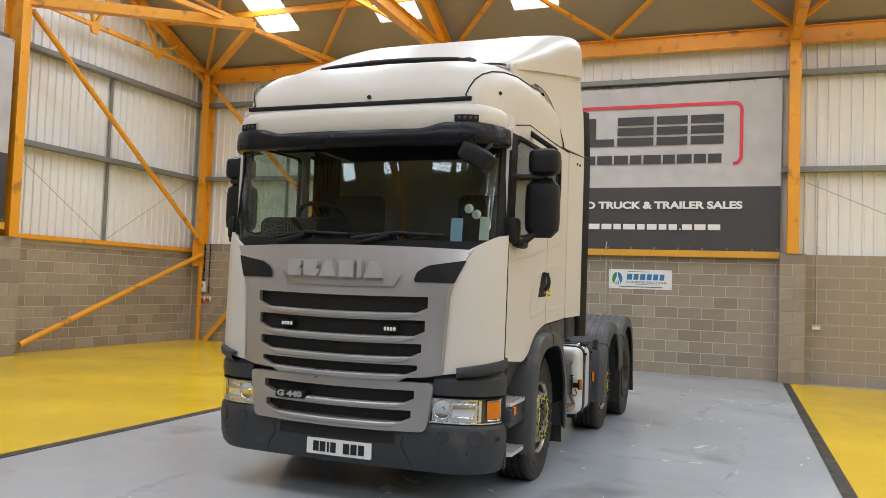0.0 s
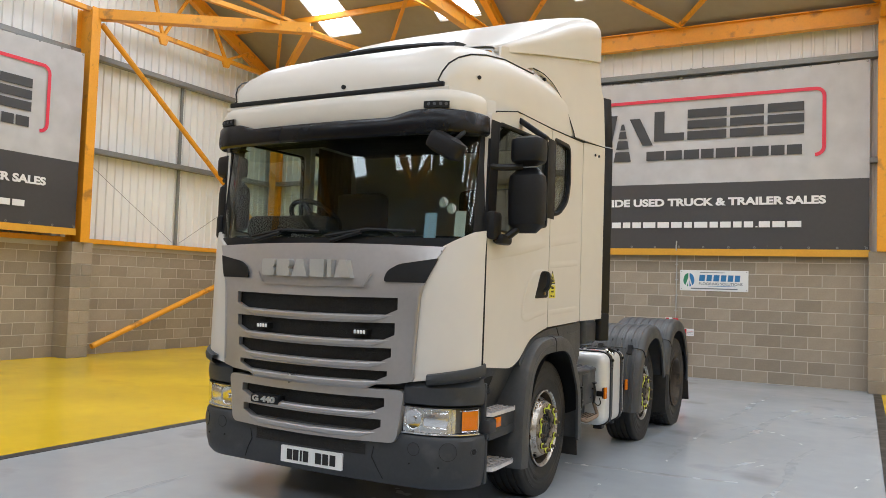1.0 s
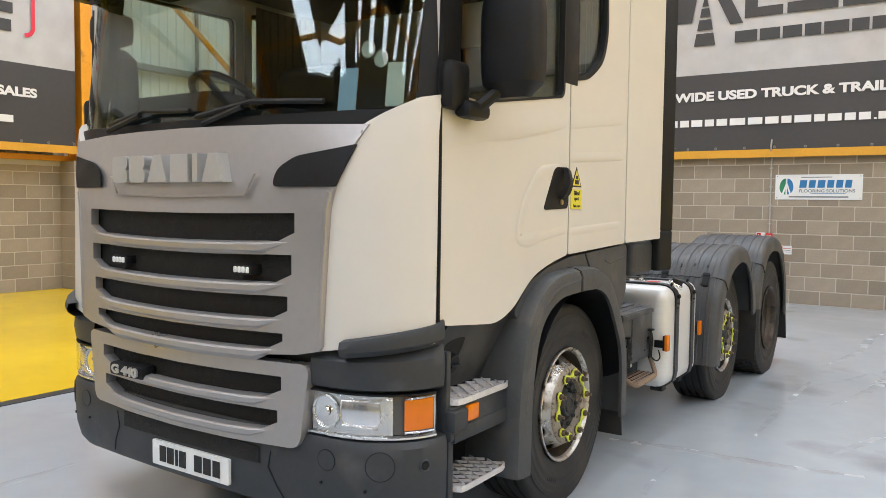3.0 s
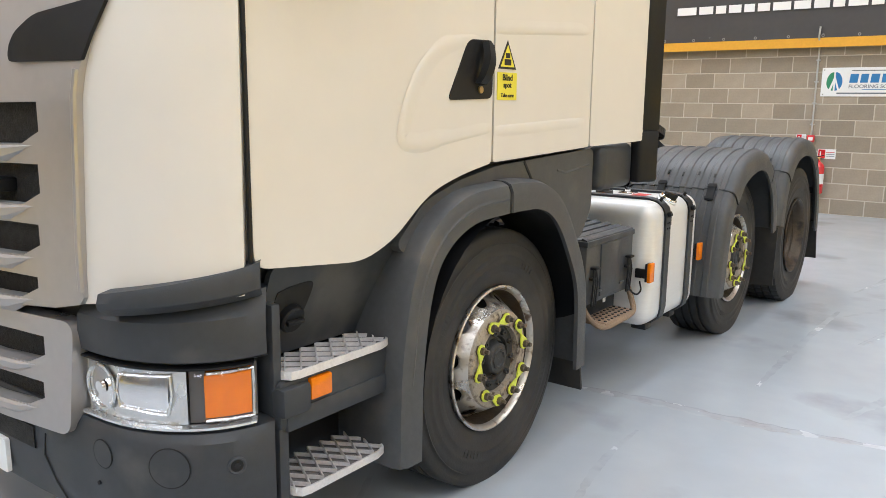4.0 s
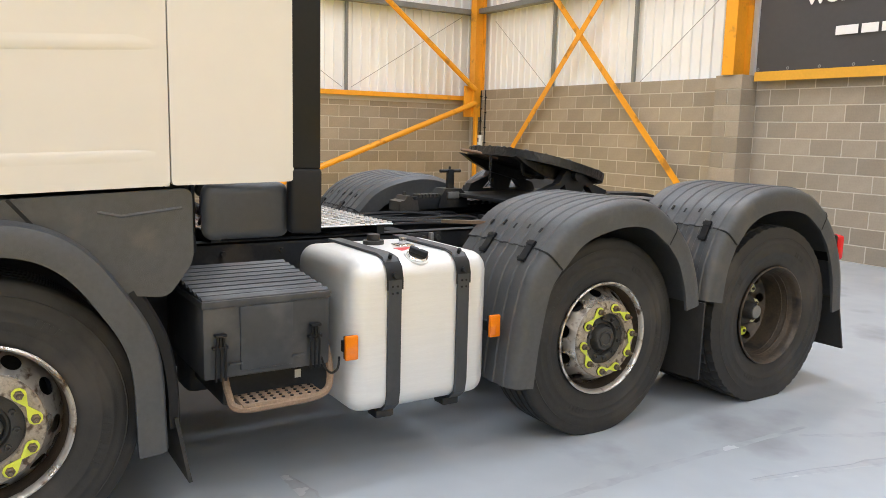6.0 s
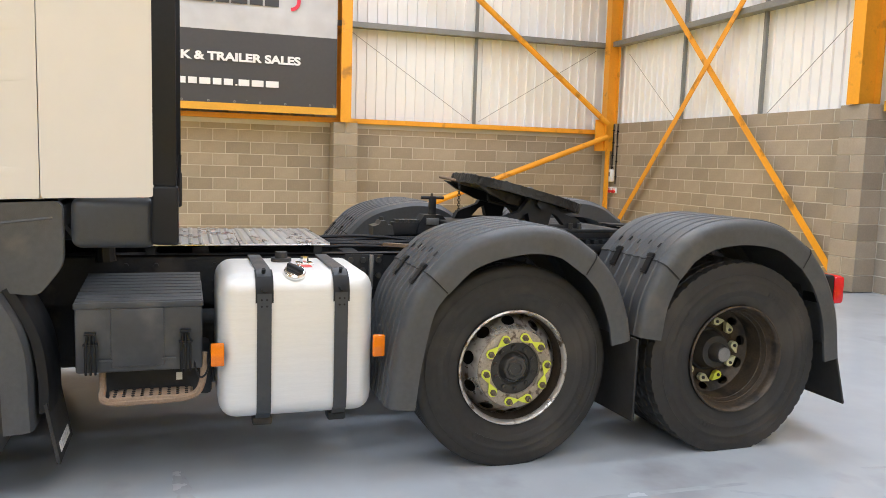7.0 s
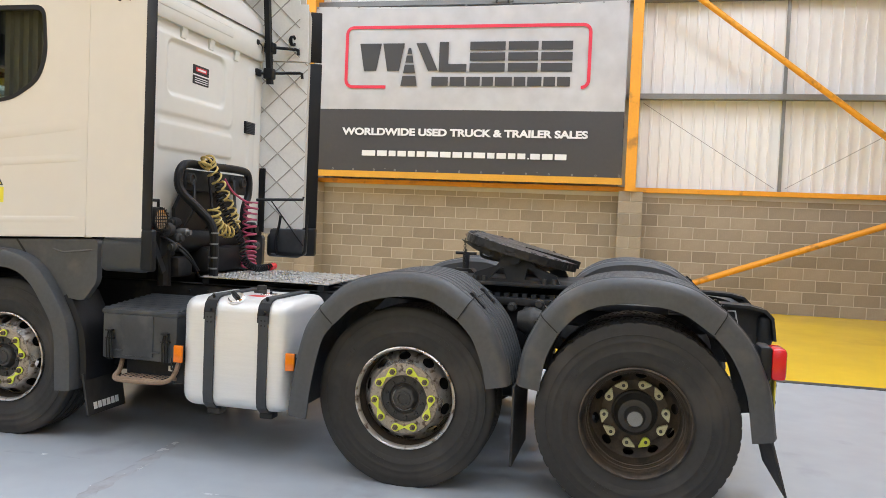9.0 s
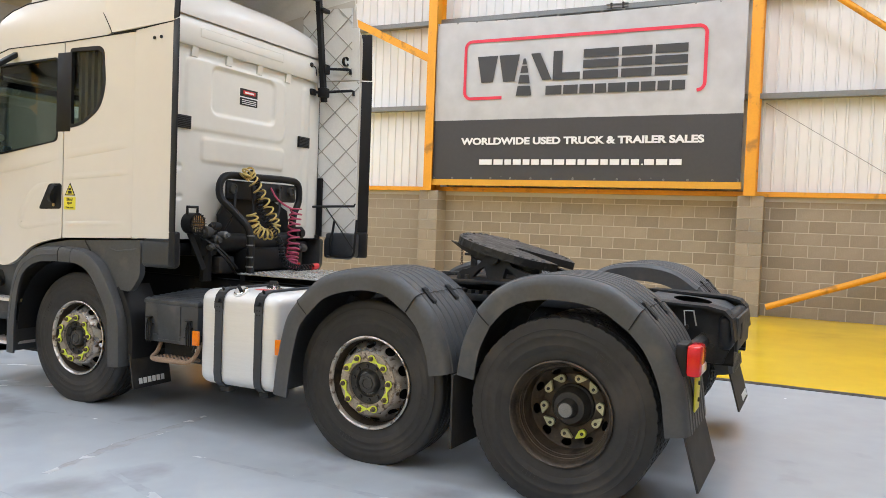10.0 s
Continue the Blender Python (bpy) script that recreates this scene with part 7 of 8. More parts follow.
# slot open towards the rear
slot = [p for p in fwo if not (p[1] > 0 and abs(p[0]) < 0.20)]
full = sorted(slot, key=lambda p: (math.atan2(p[1], p[0]) - math.pi / 2) % (2 * math.pi))
outline = full + [(0.20, 0.40), (0.06, 0.10), (0.05, 0.0), (-0.05, 0.0), (-0.06, 0.10), (-0.20, 0.40)]
bm = prism(B(), outline, "z", -0.035, 0.02)
pl_ = part("coupling_plate", bm, GREASE, fw, "black greased coupling plate tilted to the rear", sm=False)
pl_.rotation_euler = (radians(-14), 0, 0)
pl_.location = (0, 0, 0.05)
for s in (-1, 1):
    bm = fill([(-0.30, -0.16), (0.30, -0.16), (0.27, -0.10), (0.13, -0.05), (0.07, 0.03), (-0.07, 0.03), (-0.13, -0.05), (-0.27, -0.10)], [[(-0.17, -0.135), (-0.06, -0.135), (-0.08, -0.06), (-0.12, -0.08)], [(0.06, -0.135), (0.17, -0.135), (0.12, -0.08), (0.08, -0.06)]])
    part("pivot_bracket", thicken(bm, s * 0.38 + 0.03, 0.06), CHASSIS, fw, "dark cast pivot bracket", sm=False)
    part("pivot_pin", cyl(B(), (s * 0.33, 0, 0.0), (s * 0.45, 0, 0.0), 0.035, 16), CHASSIS, fw)
    sk = part("plate_skirt", prism(B(), [(-0.40, -0.035), (0.30, -0.035), (0.22, -0.075), (0.05, -0.10), (-0.15, -0.10), (-0.30, -0.07)], "x", s * 0.30 - 0.02, s * 0.30 + 0.02), GREASE, fw, sm=False)
    sk.rotation_euler, sk.location = (radians(-14), 0, 0), (0, 0, 0.05)
    for q in (-0.26, -0.2, 0.2, 0.26):
        part("bracket_bolt", cyl(B(), (s * 0.44, q, -0.155), (s * 0.44, q, -0.12), 0.016, 6), HUBDARK, fw)
random.seed(11)
for k in range(64):
    t = 2 * math.pi * (k + random.uniform(-0.5, 0.5)) / 64
    if math.sin(t) > 0.55 and abs(math.cos(t)) < 0.5:
        continue
    c_ = Vector((0.45 * math.copysign(abs(math.cos(t)) ** 0.8, math.cos(t)), 0.385 * math.copysign(abs(math.sin(t)) ** 0.8, math.sin(t)), random.uniform(-0.012, 0.008)))
    r_ = random.uniform(0.014, 0.034)
    c_ *= random.uniform(0.95, 1.0)
    bm = lathe(B(), [(-0.035, 0.001), (-0.03, r_), (0.012, r_ * 0.9), (0.022, r_ * 0.5), (0.024, 0.001)], c_.x, c_.y, c_.z, 7, "z")
    gl = part("grease_lump", bm, GREASE, fw)
    gl.rotation_euler, gl.location = (radians(-14), 0, 0), (0, 0, 0.05)
part("mounting_plate", box(B(), -0.46, 0.46, -0.45, 0.55, -0.18, -0.155, 0.006), CHASSIS, fw, "dark mounting plate")
part("release_handle", tube(B(), [(0.02, -0.32, 0.09), (-0.08, -0.42, 0.125), (-0.20, -0.46, 0.135)], 0.010, 8), RUSTSTEP, fw, "thin rusty release rod")
part("release_hook", tube(B(), spline([(0.20, -0.26, 0.07), (0.22, -0.27, 0.02), (0.22, -0.25, -0.005), (0.22, -0.18, -0.02), (0.22, -0.10, -0.03)], 5), 0.011, 8), GREASE, fw)
for k in range(12):
    bm = lathe(B(), [(0.0025 * math.cos(t), 0.009 + 0.0025 * math.sin(t)) for t in [2 * math.pi * q / 6 for q in range(6)]], 0, 0, 0, 10, "x" if k % 2 else "y", True)
    ck = part("chain_link", bm, HUBDARK, fw, "small hanging steel chain" if k == 0 else "")
    ck.location = (0.07, -0.415, 0.105 - 0.0155 * k)
    ck.scale = (1, 1, 1.15)
for s in (-1, 1):
    tp("sliding_rail", box(B(), s * 0.43 - 0.05, s * 0.43 + 0.05, 2.55, 4.3, 1.01, 1.06, 0.006), CHASSIS, "dark notched slide rail")
    for k in range(20):
        tp("rail_tooth", box(B(), s * 0.43 - 0.04, s * 0.43 + 0.04, 2.58 + k * 0.06, 2.61 + k * 0.06, 1.06, 1.085), CHASSIS, sm=False)
lk = tp("lock_lever", tube(B(), [(-0.30, 2.740, 1.300), (-0.30, 2.900, 1.300)], 0.011, 8), CHASSIS, "dark locking lever on its post")
tp("lever_post", box(B(), -0.315, -0.285, 2.795, 2.845, 1.17, 1.312, 0.006), CHASSIS, parent=lk)
tp("lever_pin", cyl(B(), (-0.30, 2.815, 1.31), (-0.30, 2.815, 1.33), 0.009, 8), HUBDARK, parent=lk)
tp("lever_base", prism(B(), [(2.70, 1.06), (2.93, 1.06), (2.92, 1.14), (2.87, 1.185), (2.75, 1.185), (2.72, 1.14)], "x", -0.38, -0.24), CHASSIS, sm=False, parent=lk)
tp("lever_clip", box(B(), -0.242, -0.225, 2.76, 2.85, 1.12, 1.165, 0.004), STEELEND, parent=lk)
tp("toothed_bar", box(B(), -0.34, -0.26, 2.54, 2.76, 1.05, 1.135, 0.004), CHASSIS, "dark toothed adjusting bar")
for k in range(7):
    tp("bar_tooth", box(B(), -0.342, -0.255, 2.56 + k * 0.027, 2.577 + k * 0.027, 1.13, 1.15), HUBDARK, sm=False)
cl = tp("rail_clamp", prism(B(), [(2.40, 1.05), (2.54, 1.05), (2.53, 1.115), (2.50, 1.12), (2.485, 1.145), (2.455, 1.145), (2.44, 1.12), (2.40, 1.11)], "x", -0.36, -0.22), HUBDARK, "dirty steel clamp with a bolt", sm=False)
tp("clamp_bolt", cyl(B(), (-0.29, 2.47, 1.14), (-0.29, 2.47, 1.168), 0.014, 6), HUBDARK, parent=cl)
tp("guard_stay", bar(B(), (0.42, 2.33, 1.06), (0.80, 2.40, 1.09), 0.035, 0.018), RUSTSTEP, "rusty mudguard stay")
bp_ = tp("bracket_plate", box(B(), 0.406, 0.418, 2.10, 2.32, 0.80, 1.0, 0.003), CHASSIS, "dark bolted bracket plate")
for y, z in ((2.13, 0.97), (2.13, 0.91), (2.13, 0.85), (2.20, 0.97), (2.20, 0.91), (2.20, 0.85), (2.29, 0.97), (2.29, 0.88)):
    tp("plate_bolt", cyl(B(), (0.416, y, z), (0.437, y, z), 0.017, 6), HUBDARK, parent=bp_)
tp("plate_strip", box(B(), 0.416, 0.44, 2.235, 2.258, 0.80, 1.0, 0.003), STEELEND, parent=bp_)

# air bellows, tanks, valves and pipes between the rails
for s in (-1, 1):
    for y in (2.45, 3.15, 3.75, 4.45):
        tp("air_bellows", lathe(B(), [(0.0, 0.10), (0.04, 0.125), (0.08, 0.11), (0.12, 0.125), (0.17, 0.11), (0.20, 0.09)], s * 0.52, y, 0.72, 18, "z"), RUBBER, "black rubber air bellows")
tp("brake_chamber", lathe(B(), [(-0.09, 0.001), (-0.09, 0.06), (-0.02, 0.09), (0.0, 0.095), (0.02, 0.09), (0.09, 0.06), (0.10, 0.001)], 0.62, 3.45, 0.93, 18, "y"), HUBDARK, "dirty brake chamber between the wheels")
random.seed(9)
for k, (y, z) in enumerate(((3.40, 0.98), (3.48, 1.03), (3.55, 0.96), (3.30, 1.0))):
    tp("valve", lathe(B(), [(0.0, 0.03), (0.05, 0.032), (0.055, 0.02), (0.09, 0.02), (0.09, 0.001)], 0.42 + 0.02 * (k % 2), y, z, 12, "x"), HUBDARK, "small dirty air valve")
for k in range(7):
    y0 = random.uniform(1.0, 2.0)
    pts = [(0.30 - 0.08 * k, y0, 1.02), (0.28 - 0.08 * k, y0 + 0.8, 1.035 + 0.01 * (k % 3)), (0.33 - 0.09 * k, 2.9, 1.0), (0.3 - 0.08 * k, 3.6, 0.98), (0.28 - 0.08 * k, 4.5, 0.99)]
    tp("air_pipe", tube(B(), spline(pts, 5), 0.011, 6), (BLACK, CHASSIS, BLACK, CHASSIS, BLACK, BLACK, BLACK)[k], "thin air pipe along the chassis")

# rear end: frame tail, buffer plates, lamps
for s in (-1, 1):
    tp("frame_tail", box(B(), s * 0.375 - 0.045, s * 0.375 + 0.045, 4.55, 4.90, 0.74, 1.02, 0.02), CHASSIS, "dark sloping frame end")
tp("rear_cross_beam", box(B(), -0.50, 0.50, 4.86, 4.95, 0.84, 1.05, 0.04, 4), CHASSIS, "dark rear cross beam")
for s in (-1, 1):
    rp = tp("guide_ramp", prism(B(), [(4.25, 1.12), (4.80, 1.105), (4.93, 1.06), (4.96, 0.90), (4.90, 0.78), (4.55, 0.90)], "x", s * 0.44 - 0.012, s * 0.44 + 0.012), CHASSIS, "dark trailer guide ramp", sm=False)
    tp("ramp_flange", prism(B(), [(4.25, 1.12), (4.80, 1.105), (4.90, 1.085), (4.945, 1.04), (4.965, 0.90), (4.95, 0.90), (4.93, 1.03), (4.89, 1.068), (4.79, 1.09), (4.25, 1.105)], "x", s * 0.44 - 0.09, s * 0.44 + 0.09), CHASSIS, sm=False, parent=rp)
    for y, z in ((4.58, 1.0), (4.66, 0.96), (4.76, 0.92), (4.82, 0.86), (4.70, 0.86)):
        tp("ramp_bolt", cyl(B(), (s * 0.45, y, z), (s * 0.475, y, z), 0.016, 6), HUBDARK, parent=rp)
deck = fill([(-0.35, 4.30), (0.35, 4.30), (0.36, 4.80), (0.36, 4.93), (-0.36, 4.93), (-0.36, 4.80)], [[(0.20 * math.cos(2 * math.pi * k / 24), 4.62 + 0.13 * math.sin(2 * math.pi * k / 24)) for k in range(24)]])
for v in deck.verts:
    v.co = Vector((v.co.y, v.co.z, 1.105 - 0.10 * max(0, v.co.z - 4.5) - 0.9 * max(0, v.co.z - 4.87)))
tp("tail_deck", deck, GUARD, "dusty dark plate between the guide ramps with an oval hole")
tp("tail_face", box(B(), -0.36, 0.36, 4.945, 4.965, 0.82, 1.03, 0.006), HUBDARK, "dusty rear face of the frame end")
tp("face_slot", box(B(), 0.10, 0.20, 4.962, 4.968, 0.88, 0.98, 0.004), GROOVE)
tp("hose_hanger", tube(B(), [(0.56, 4.665, 0.98), (0.56, 4.655, 1.07), (0.53, 4.71, 1.07), (0.53, 4.73, 0.98)], 0.005, 6), CONDUIT, "thin bent wire hanger")
for s, m_ in ((1, lambda q: q), (-1, mirror_x)):
    tp("lamp_bracket", m_(tube(B(), [(0.45, 4.76, 0.88), (0.9, 4.76, 0.88), (1.12, 4.76, 0.87)], 0.045, 10)), HUBDARK, "dark lamp carrier tube")
    rl = tp("rear_light", m_(box(B(), 1.13, 1.31, 4.80, 4.88, 0.80, 0.965, 0.022)), REDLENS, "red rear light cluster with a pale lower band")
    tp("rear_light_back", m_(box(B(), 1.12, 1.305, 4.74, 4.805, 0.795, 0.97, 0.015)), BLACK, parent=rl)
    tp("clear_band", m_(box(B(), 1.12, 1.27, 4.866, 4.885, 0.815, 0.865, 0.008)), PALELENS, "pale reversing lens", parent=rl)
    mp_ = tp("reflector_plate", m_(box(B(), 1.08, 1.21, 4.835, 4.85, 0.60, 0.79, 0.01)), STICKYELLOW, "yellow plate with two bolts under the rear light")
    for z_ in (0.66, 0.75):
        tp("plate_bolt", m_(cyl(B(), (1.145, 4.85, z_), (1.145, 4.862, z_), 0.012, 8)), HUBDARK, parent=mp_)

# air lines behind the cab
hoop = tp("hose_frame", tube(B(), spline([(0.33, 1.05, 1.06), (0.34, 1.04, 1.40), (0.40, 0.95, 1.55), (0.49, 0.84, 1.70), (0.43, 0.83, 1.865), (0.10, 0.83, 1.88), (-0.42, 0.83, 1.885), (-0.57, 0.83, 1.85), (-0.59, 0.83, 1.70), (-0.52, 0.83, 1.56), (-0.48, 0.84, 1.35)], 7), 0.032, 10), BLACK, "black bent tube hose carrier")
tp("hose_panel", box(B(), -0.55, 0.40, 0.80, 0.83, 1.68, 1.84, 0.02), CHASSIS, parent=hoop)
tp("stay_tube", tube(B(), spline([(-1.10, 0.90, 1.52), (-1.10, 0.885, 1.42), (-1.09, 0.865, 1.32), (-1.09, 0.87, 1.20), (-1.09, 0.90, 1.165), (-1.09, 1.10, 1.165), (-1.09, 1.155, 1.20), (-1.10, 1.16, 1.30), (-1.11, 1.17, 1.54)], 5), 0.013, 8), BLACK, "black bent tube inside the far fairing")
tp("stay_rod", tube(B(), [(-1.06, 0.82, 1.65), (-1.10, 1.14, 1.25)], 0.006, 6), BLACK)


def coil(bm, pts, r, turns, wire, n=14):
    p = spline(pts, 24)
    out = []
    total = len(p) - 1
    steps = turns * n
    ref = Vector((0, 1, 0))
    for k in range(steps + 1):
        u = k / steps * total
        i = min(int(u), total - 1)
        c = p[i].lerp(p[i + 1], u - i)
        d = (p[min(i + 1, total)] - p[i]).normalized()
        e = (ref - d * ref.dot(d)).normalized()
        f = d.cross(e)
        t = 2 * math.pi * k / n
        out.append(c + (e * math.cos(t) + f * math.sin(t)) * r)
    return tube(bm, out, wire, 6)


tp("coiled_hose", coil(B(), [(0.27, 0.90, 1.86), (0.24, 0.92, 1.92), (0.19, 0.92, 1.86), (0.10, 0.95, 1.73), (0.01, 0.98, 1.57), (-0.04, 1.0, 1.47), (0.02, 1.02, 1.40), (0.14, 1.015, 1.395), (0.235, 1.0, 1.46), (0.27, 1.0, 1.57)], 0.045, 21, 0.0085), HOSEYELLOW, "yellow coiled air hose")
tp("coiled_hose", coil(B(), [(-0.37, 0.98, 1.62), (-0.34, 0.98, 1.48), (-0.31, 1.0, 1.30), (-0.27, 1.02, 1.18), (-0.24, 1.03, 1.10)], 0.055, 12, 0.0085), HOSERED, "dusty red coiled air hose")
tp("coiled_cable", coil(B(), [(0.20, 0.90, 1.93), (0.12, 0.93, 1.82), (0.13, 0.97, 1.62), (0.07, 1.04, 1.46), (-0.02, 1.08, 1.32), (-0.05, 1.10, 1.17), (-0.18, 1.13, 1.10), (-0.42, 1.14, 1.098)], 0.024, 44, 0.007, 10), BLACK, "black coiled electric cable")
tp("hose_tail", tube(B(), spline([(-0.16, 0.84, 1.80), (-0.19, 0.9, 1.70), (-0.29, 0.96, 1.63), (-0.37, 0.98, 1.62)], 6), 0.009, 8), HOSERED)
tp("hose_coupling", cyl(B(), (-0.42, 1.14, 1.095), (-0.50, 1.14, 1.10), 0.03, 12), REDPLASTIC, "red hose coupling")
tp("hose_coupling", cyl(B(), (-0.35, 1.02, 1.09), (-0.35, 1.02, 1.13), 0.03, 12), REDPLASTIC, "red hose coupling")
tp("air_cleaner", tube(tube(B(), [(0.55, 0.78, 1.32), (0.0, 0.80, 1.30), (-0.5, 0.80, 1.32)], 0.085, 14), [(0.62, 0.82, 1.0), (0.60, 0.80, 1.25)], 0.05, 10), BLACK, "dark pipework behind the cab")
for x, z, r in ((0.34, 1.77, 0.045), (-0.45, 1.78, 0.04), (-0.28, 1.80, 0.03)):
    tp("line_socket", lathe(B(), [(0.0, r), (0.03, r), (0.032, r * 0.7), (0.02, r * 0.65), (0.02, 0.001)], x, 0.83, z, 16, "y"), HUBDARK, "round dark air line socket")
tp("soot_panel", prism(B(), [(0.40, 1.35), (0.42, 1.55), (0.30, 1.70), (-0.20, 1.72), (-0.50, 1.60), (-0.56, 1.32)], "y", 0.735, 0.765), BLACK, "black moulded panel behind the hoses", sm=False)
# black volume stands in for the shadow under the hose carrier
tp("exhaust_box", box(B(), -0.54, 0.24, 0.76, 0.95, 1.06, 1.27, 0.05), BLACK, "black box in place of the deep shade below the hose carrier")
tp("lamp_bracket_arm", bar(B(), (0.80, 0.80, 1.42), (0.66, 0.84, 1.10), 0.05, 0.015, up=(0, 1, 0)), CHASSIS)
tp("lamp_handle", tube(B(), [(0.745, 0.84, 1.54), (0.745, 0.84, 1.60), (0.855, 0.84, 1.60), (0.855, 0.84, 1.54)], 0.012, 8), BLACK)
for k, (x, y, z, r, mt) in enumerate(((0.66, 0.86, 1.40, 0.05, HUBDARK), (0.58, 0.88, 1.34, 0.04, HUBDARK), (0.54, 0.84, 1.45, 0.035, CHASSIS), (0.48, 0.88, 1.38, 0.03, STEELEND), (0.62, 0.90, 1.28, 0.032, HUBDARK), (-0.48, 0.92, 1.40, 0.06, BLACK), (-0.5, 0.95, 1.26, 0.04, HUBDARK))):
    tp("valve", lathe(B(), [(-0.05, 0.001), (-0.05, r * 0.8), (-0.02, r), (0.03, r), (0.04, r * 0.6), (0.06, r * 0.6), (0.06, 0.001)], x, y, z, 14, "y" if k % 2 else "x"), mt, "small dirty air valve")
for k, (a, b) in enumerate((((0.70, 0.84, 1.36), (0.38, 0.95, 1.10)), ((0.62, 0.90, 1.30), (0.45, 1.0, 1.06)), ((0.30, 0.84, 1.78), (0.44, 0.86, 1.42)), ((-0.30, 0.84, 1.82), (-0.1, 0.9, 1.45)), ((0.1, 0.85, 1.80), (0.2, 0.9, 1.40)))):
    mid = (Vector(a) + Vector(b)) / 2 + Vector((0.03, 0.06, 0.02 - 0.03 * k))
    tp("air_pipe", tube(B(), spline([a, mid, b], 8), 0.011, 6), BLACK if k % 3 else CHASSIS)
for z in (1.38, 1.30, 1.20, 1.12):
    tp("cable_tie", lathe(B(), [(-0.006, 0.035), (0.006, 0.035)], 0.335, 1.046, z, 12, "z"), GREY_RAIL)
wl = tp("work_lamp", cyl(B(), (0.80, 0.80, 1.47), (0.80, 0.90, 1.47), 0.085, 20), BLACK, "round black work lamp with wire guard")
tp("lamp_glass", cyl(B(), (0.80, 0.90, 1.47), (0.80, 0.904, 1.47), 0.068, 20), CHROME, parent=wl)
bm = B()
for k in range(-3, 4):
    h = (0.085 ** 2 - (k * 0.022) ** 2) ** 0.5
    tube(bm, [(0.80 - h, 0.912, 1.47 + k * 0.022), (0.80 + h, 0.912, 1.47 + k * 0.022)], 0.003, 5)
    tube(bm, [(0.80 + k * 0.022, 0.912, 1.47 - h), (0.80 + k * 0.022, 0.912, 1.47 + h)], 0.003, 5)
tp("lamp_guard", bm, BLACK, parent=wl)
tp("cab_latch", box(box(B(), 0.50, 0.70, 0.72, 0.84, 1.20, 1.40, 0.03), 0.30, 0.5, 0.74, 0.86, 1.05, 1.20, 0.03), CHASSIS, "dark cab latch and bracket")
# underbody masses added to stop light passing below the truck
tp("gearbox", box(B(), -0.30, 0.30, 0.45, 1.55, 0.36, 0.90, 0.10, 3), CHASSIS, "dark gearbox between the chassis rails")
tp("propshaft", tube(B(), [(0, 1.5, 0.66), (0, 3.9, 0.56)], 0.06, 14), CHASSIS, "dark propeller shaft")
tp("silencer", box(B(), 0.42, 0.62, 0.80, 2.05, 0.34, 0.72, 0.05, 3), CHASSIS, "dark silencer behind the tank")
tp("differential", lathe(B(), [(-0.26, 0.05), (-0.20, 0.16), (-0.05, 0.23), (0.08, 0.23), (0.2, 0.15), (0.24, 0.05)], 0.0, Y3, 0.52, 20, "y"), CHASSIS, "dark rear axle casing")
tp("air_tank", tube(B(), [(-0.75, 1.3, 0.62), (-0.75, 2.1, 0.62)], 0.14, 18), CHASSIS, "dark air tank on the far side")
tp("sump", box(B(), -0.34, 0.34, -1.15, 0.45, 0.30, 0.60, 0.06, 3), CHASSIS, "dark engine sump")
# unseen panel, only there to keep far-side light off the floor
tp("inner_shield", box(B(), -0.56, -0.50, -0.9, 2.1, 0.19, 1.0, 0.02), CHASSIS, "unseen dark panel along the far rail, added to block light")
tp("air_tank", tube(B(), [(0.12, 2.15, 0.46), (0.12, 3.3, 0.46)], 0.13, 18), CHASSIS, "dark air tank between the rails")
tp("air_tank", tube(B(), [(-0.2, 2.2, 0.48), (-0.2, 3.35, 0.48)], 0.13, 18), CHASSIS, "dark air tank between the rails")
tp("axle_carrier", box(B(), -0.62, 0.62, 2.66, 2.94, 0.34, 0.62, 0.05, 3), CHASSIS, "dark lift axle carrier")
tp("far_tank", box(B(), -1.235, -0.60, 0.72, 2.08, 0.30, 1.0, 0.075, 4), ALU, "aluminium tank on the far side")

# ---- inside the cab ----
tp("dashboard", shell(1.66, 1.92, -1.5, 1.5, 4, 24, -0.10, 0.28), INTERIOR, "dark dashboard")
tp("dash_top", box(B(), -1.05, 1.05, -1.36, -0.9, 1.86, 1.95, 0.04), INTERIOR)
sw = tp("steering_wheel", lathe(B(), [(0.02 * math.cos(t), 0.215 + 0.02 * math.sin(t)) for t in [2 * math.pi * k / 10 for k in range(10)]], 0, 0, 0, 40, "z", True), BLACK, "black steering wheel")
sw.location, sw.rotation_euler = (-0.60, along(-0.84), 2.13), (radians(-38), 0, 0)
tp("wheel_boss", box(B(), -0.07, 0.07, -0.07, 0.07, -0.03, 0.02, 0.02), INTERIOR, parent=sw)
tp("wheel_spokes", box(box(B(), -0.21, 0.21, -0.02, 0.02, -0.015, 0.005), -0.02, 0.02, -0.21, 0.0, -0.015, 0.005), INTERIOR, parent=sw)
tp("instrument_hood", box(box(B(), -0.98, -0.24, -1.26, -0.95, 1.90, 2.12, 0.07, 4), -0.30, 0.30, -1.28, -1.0, 1.90, 2.0, 0.05, 3), INTERIOR, "dark instrument hood")
for x in (-0.62, 0.62):
    tp("seat", box(box(B(), x - 0.25, x + 0.25, -0.6, -0.12, 1.55, 1.72, 0.06), x - 0.25, x + 0.25, -0.16, -0.0, 1.66, 2.42, 0.06), SEATCLOTH, "dark cloth cab seat")
tp("rear_bunk", box(B(), -1.05, 1.05, 0.1, 0.62, 1.6, 1.8, 0.05), SEATCLOTH)
tp("inner_back", box(B(), -W + 0.06, W - 0.06, 0.60, 0.64, 1.37, 2.95), INTERIOR)
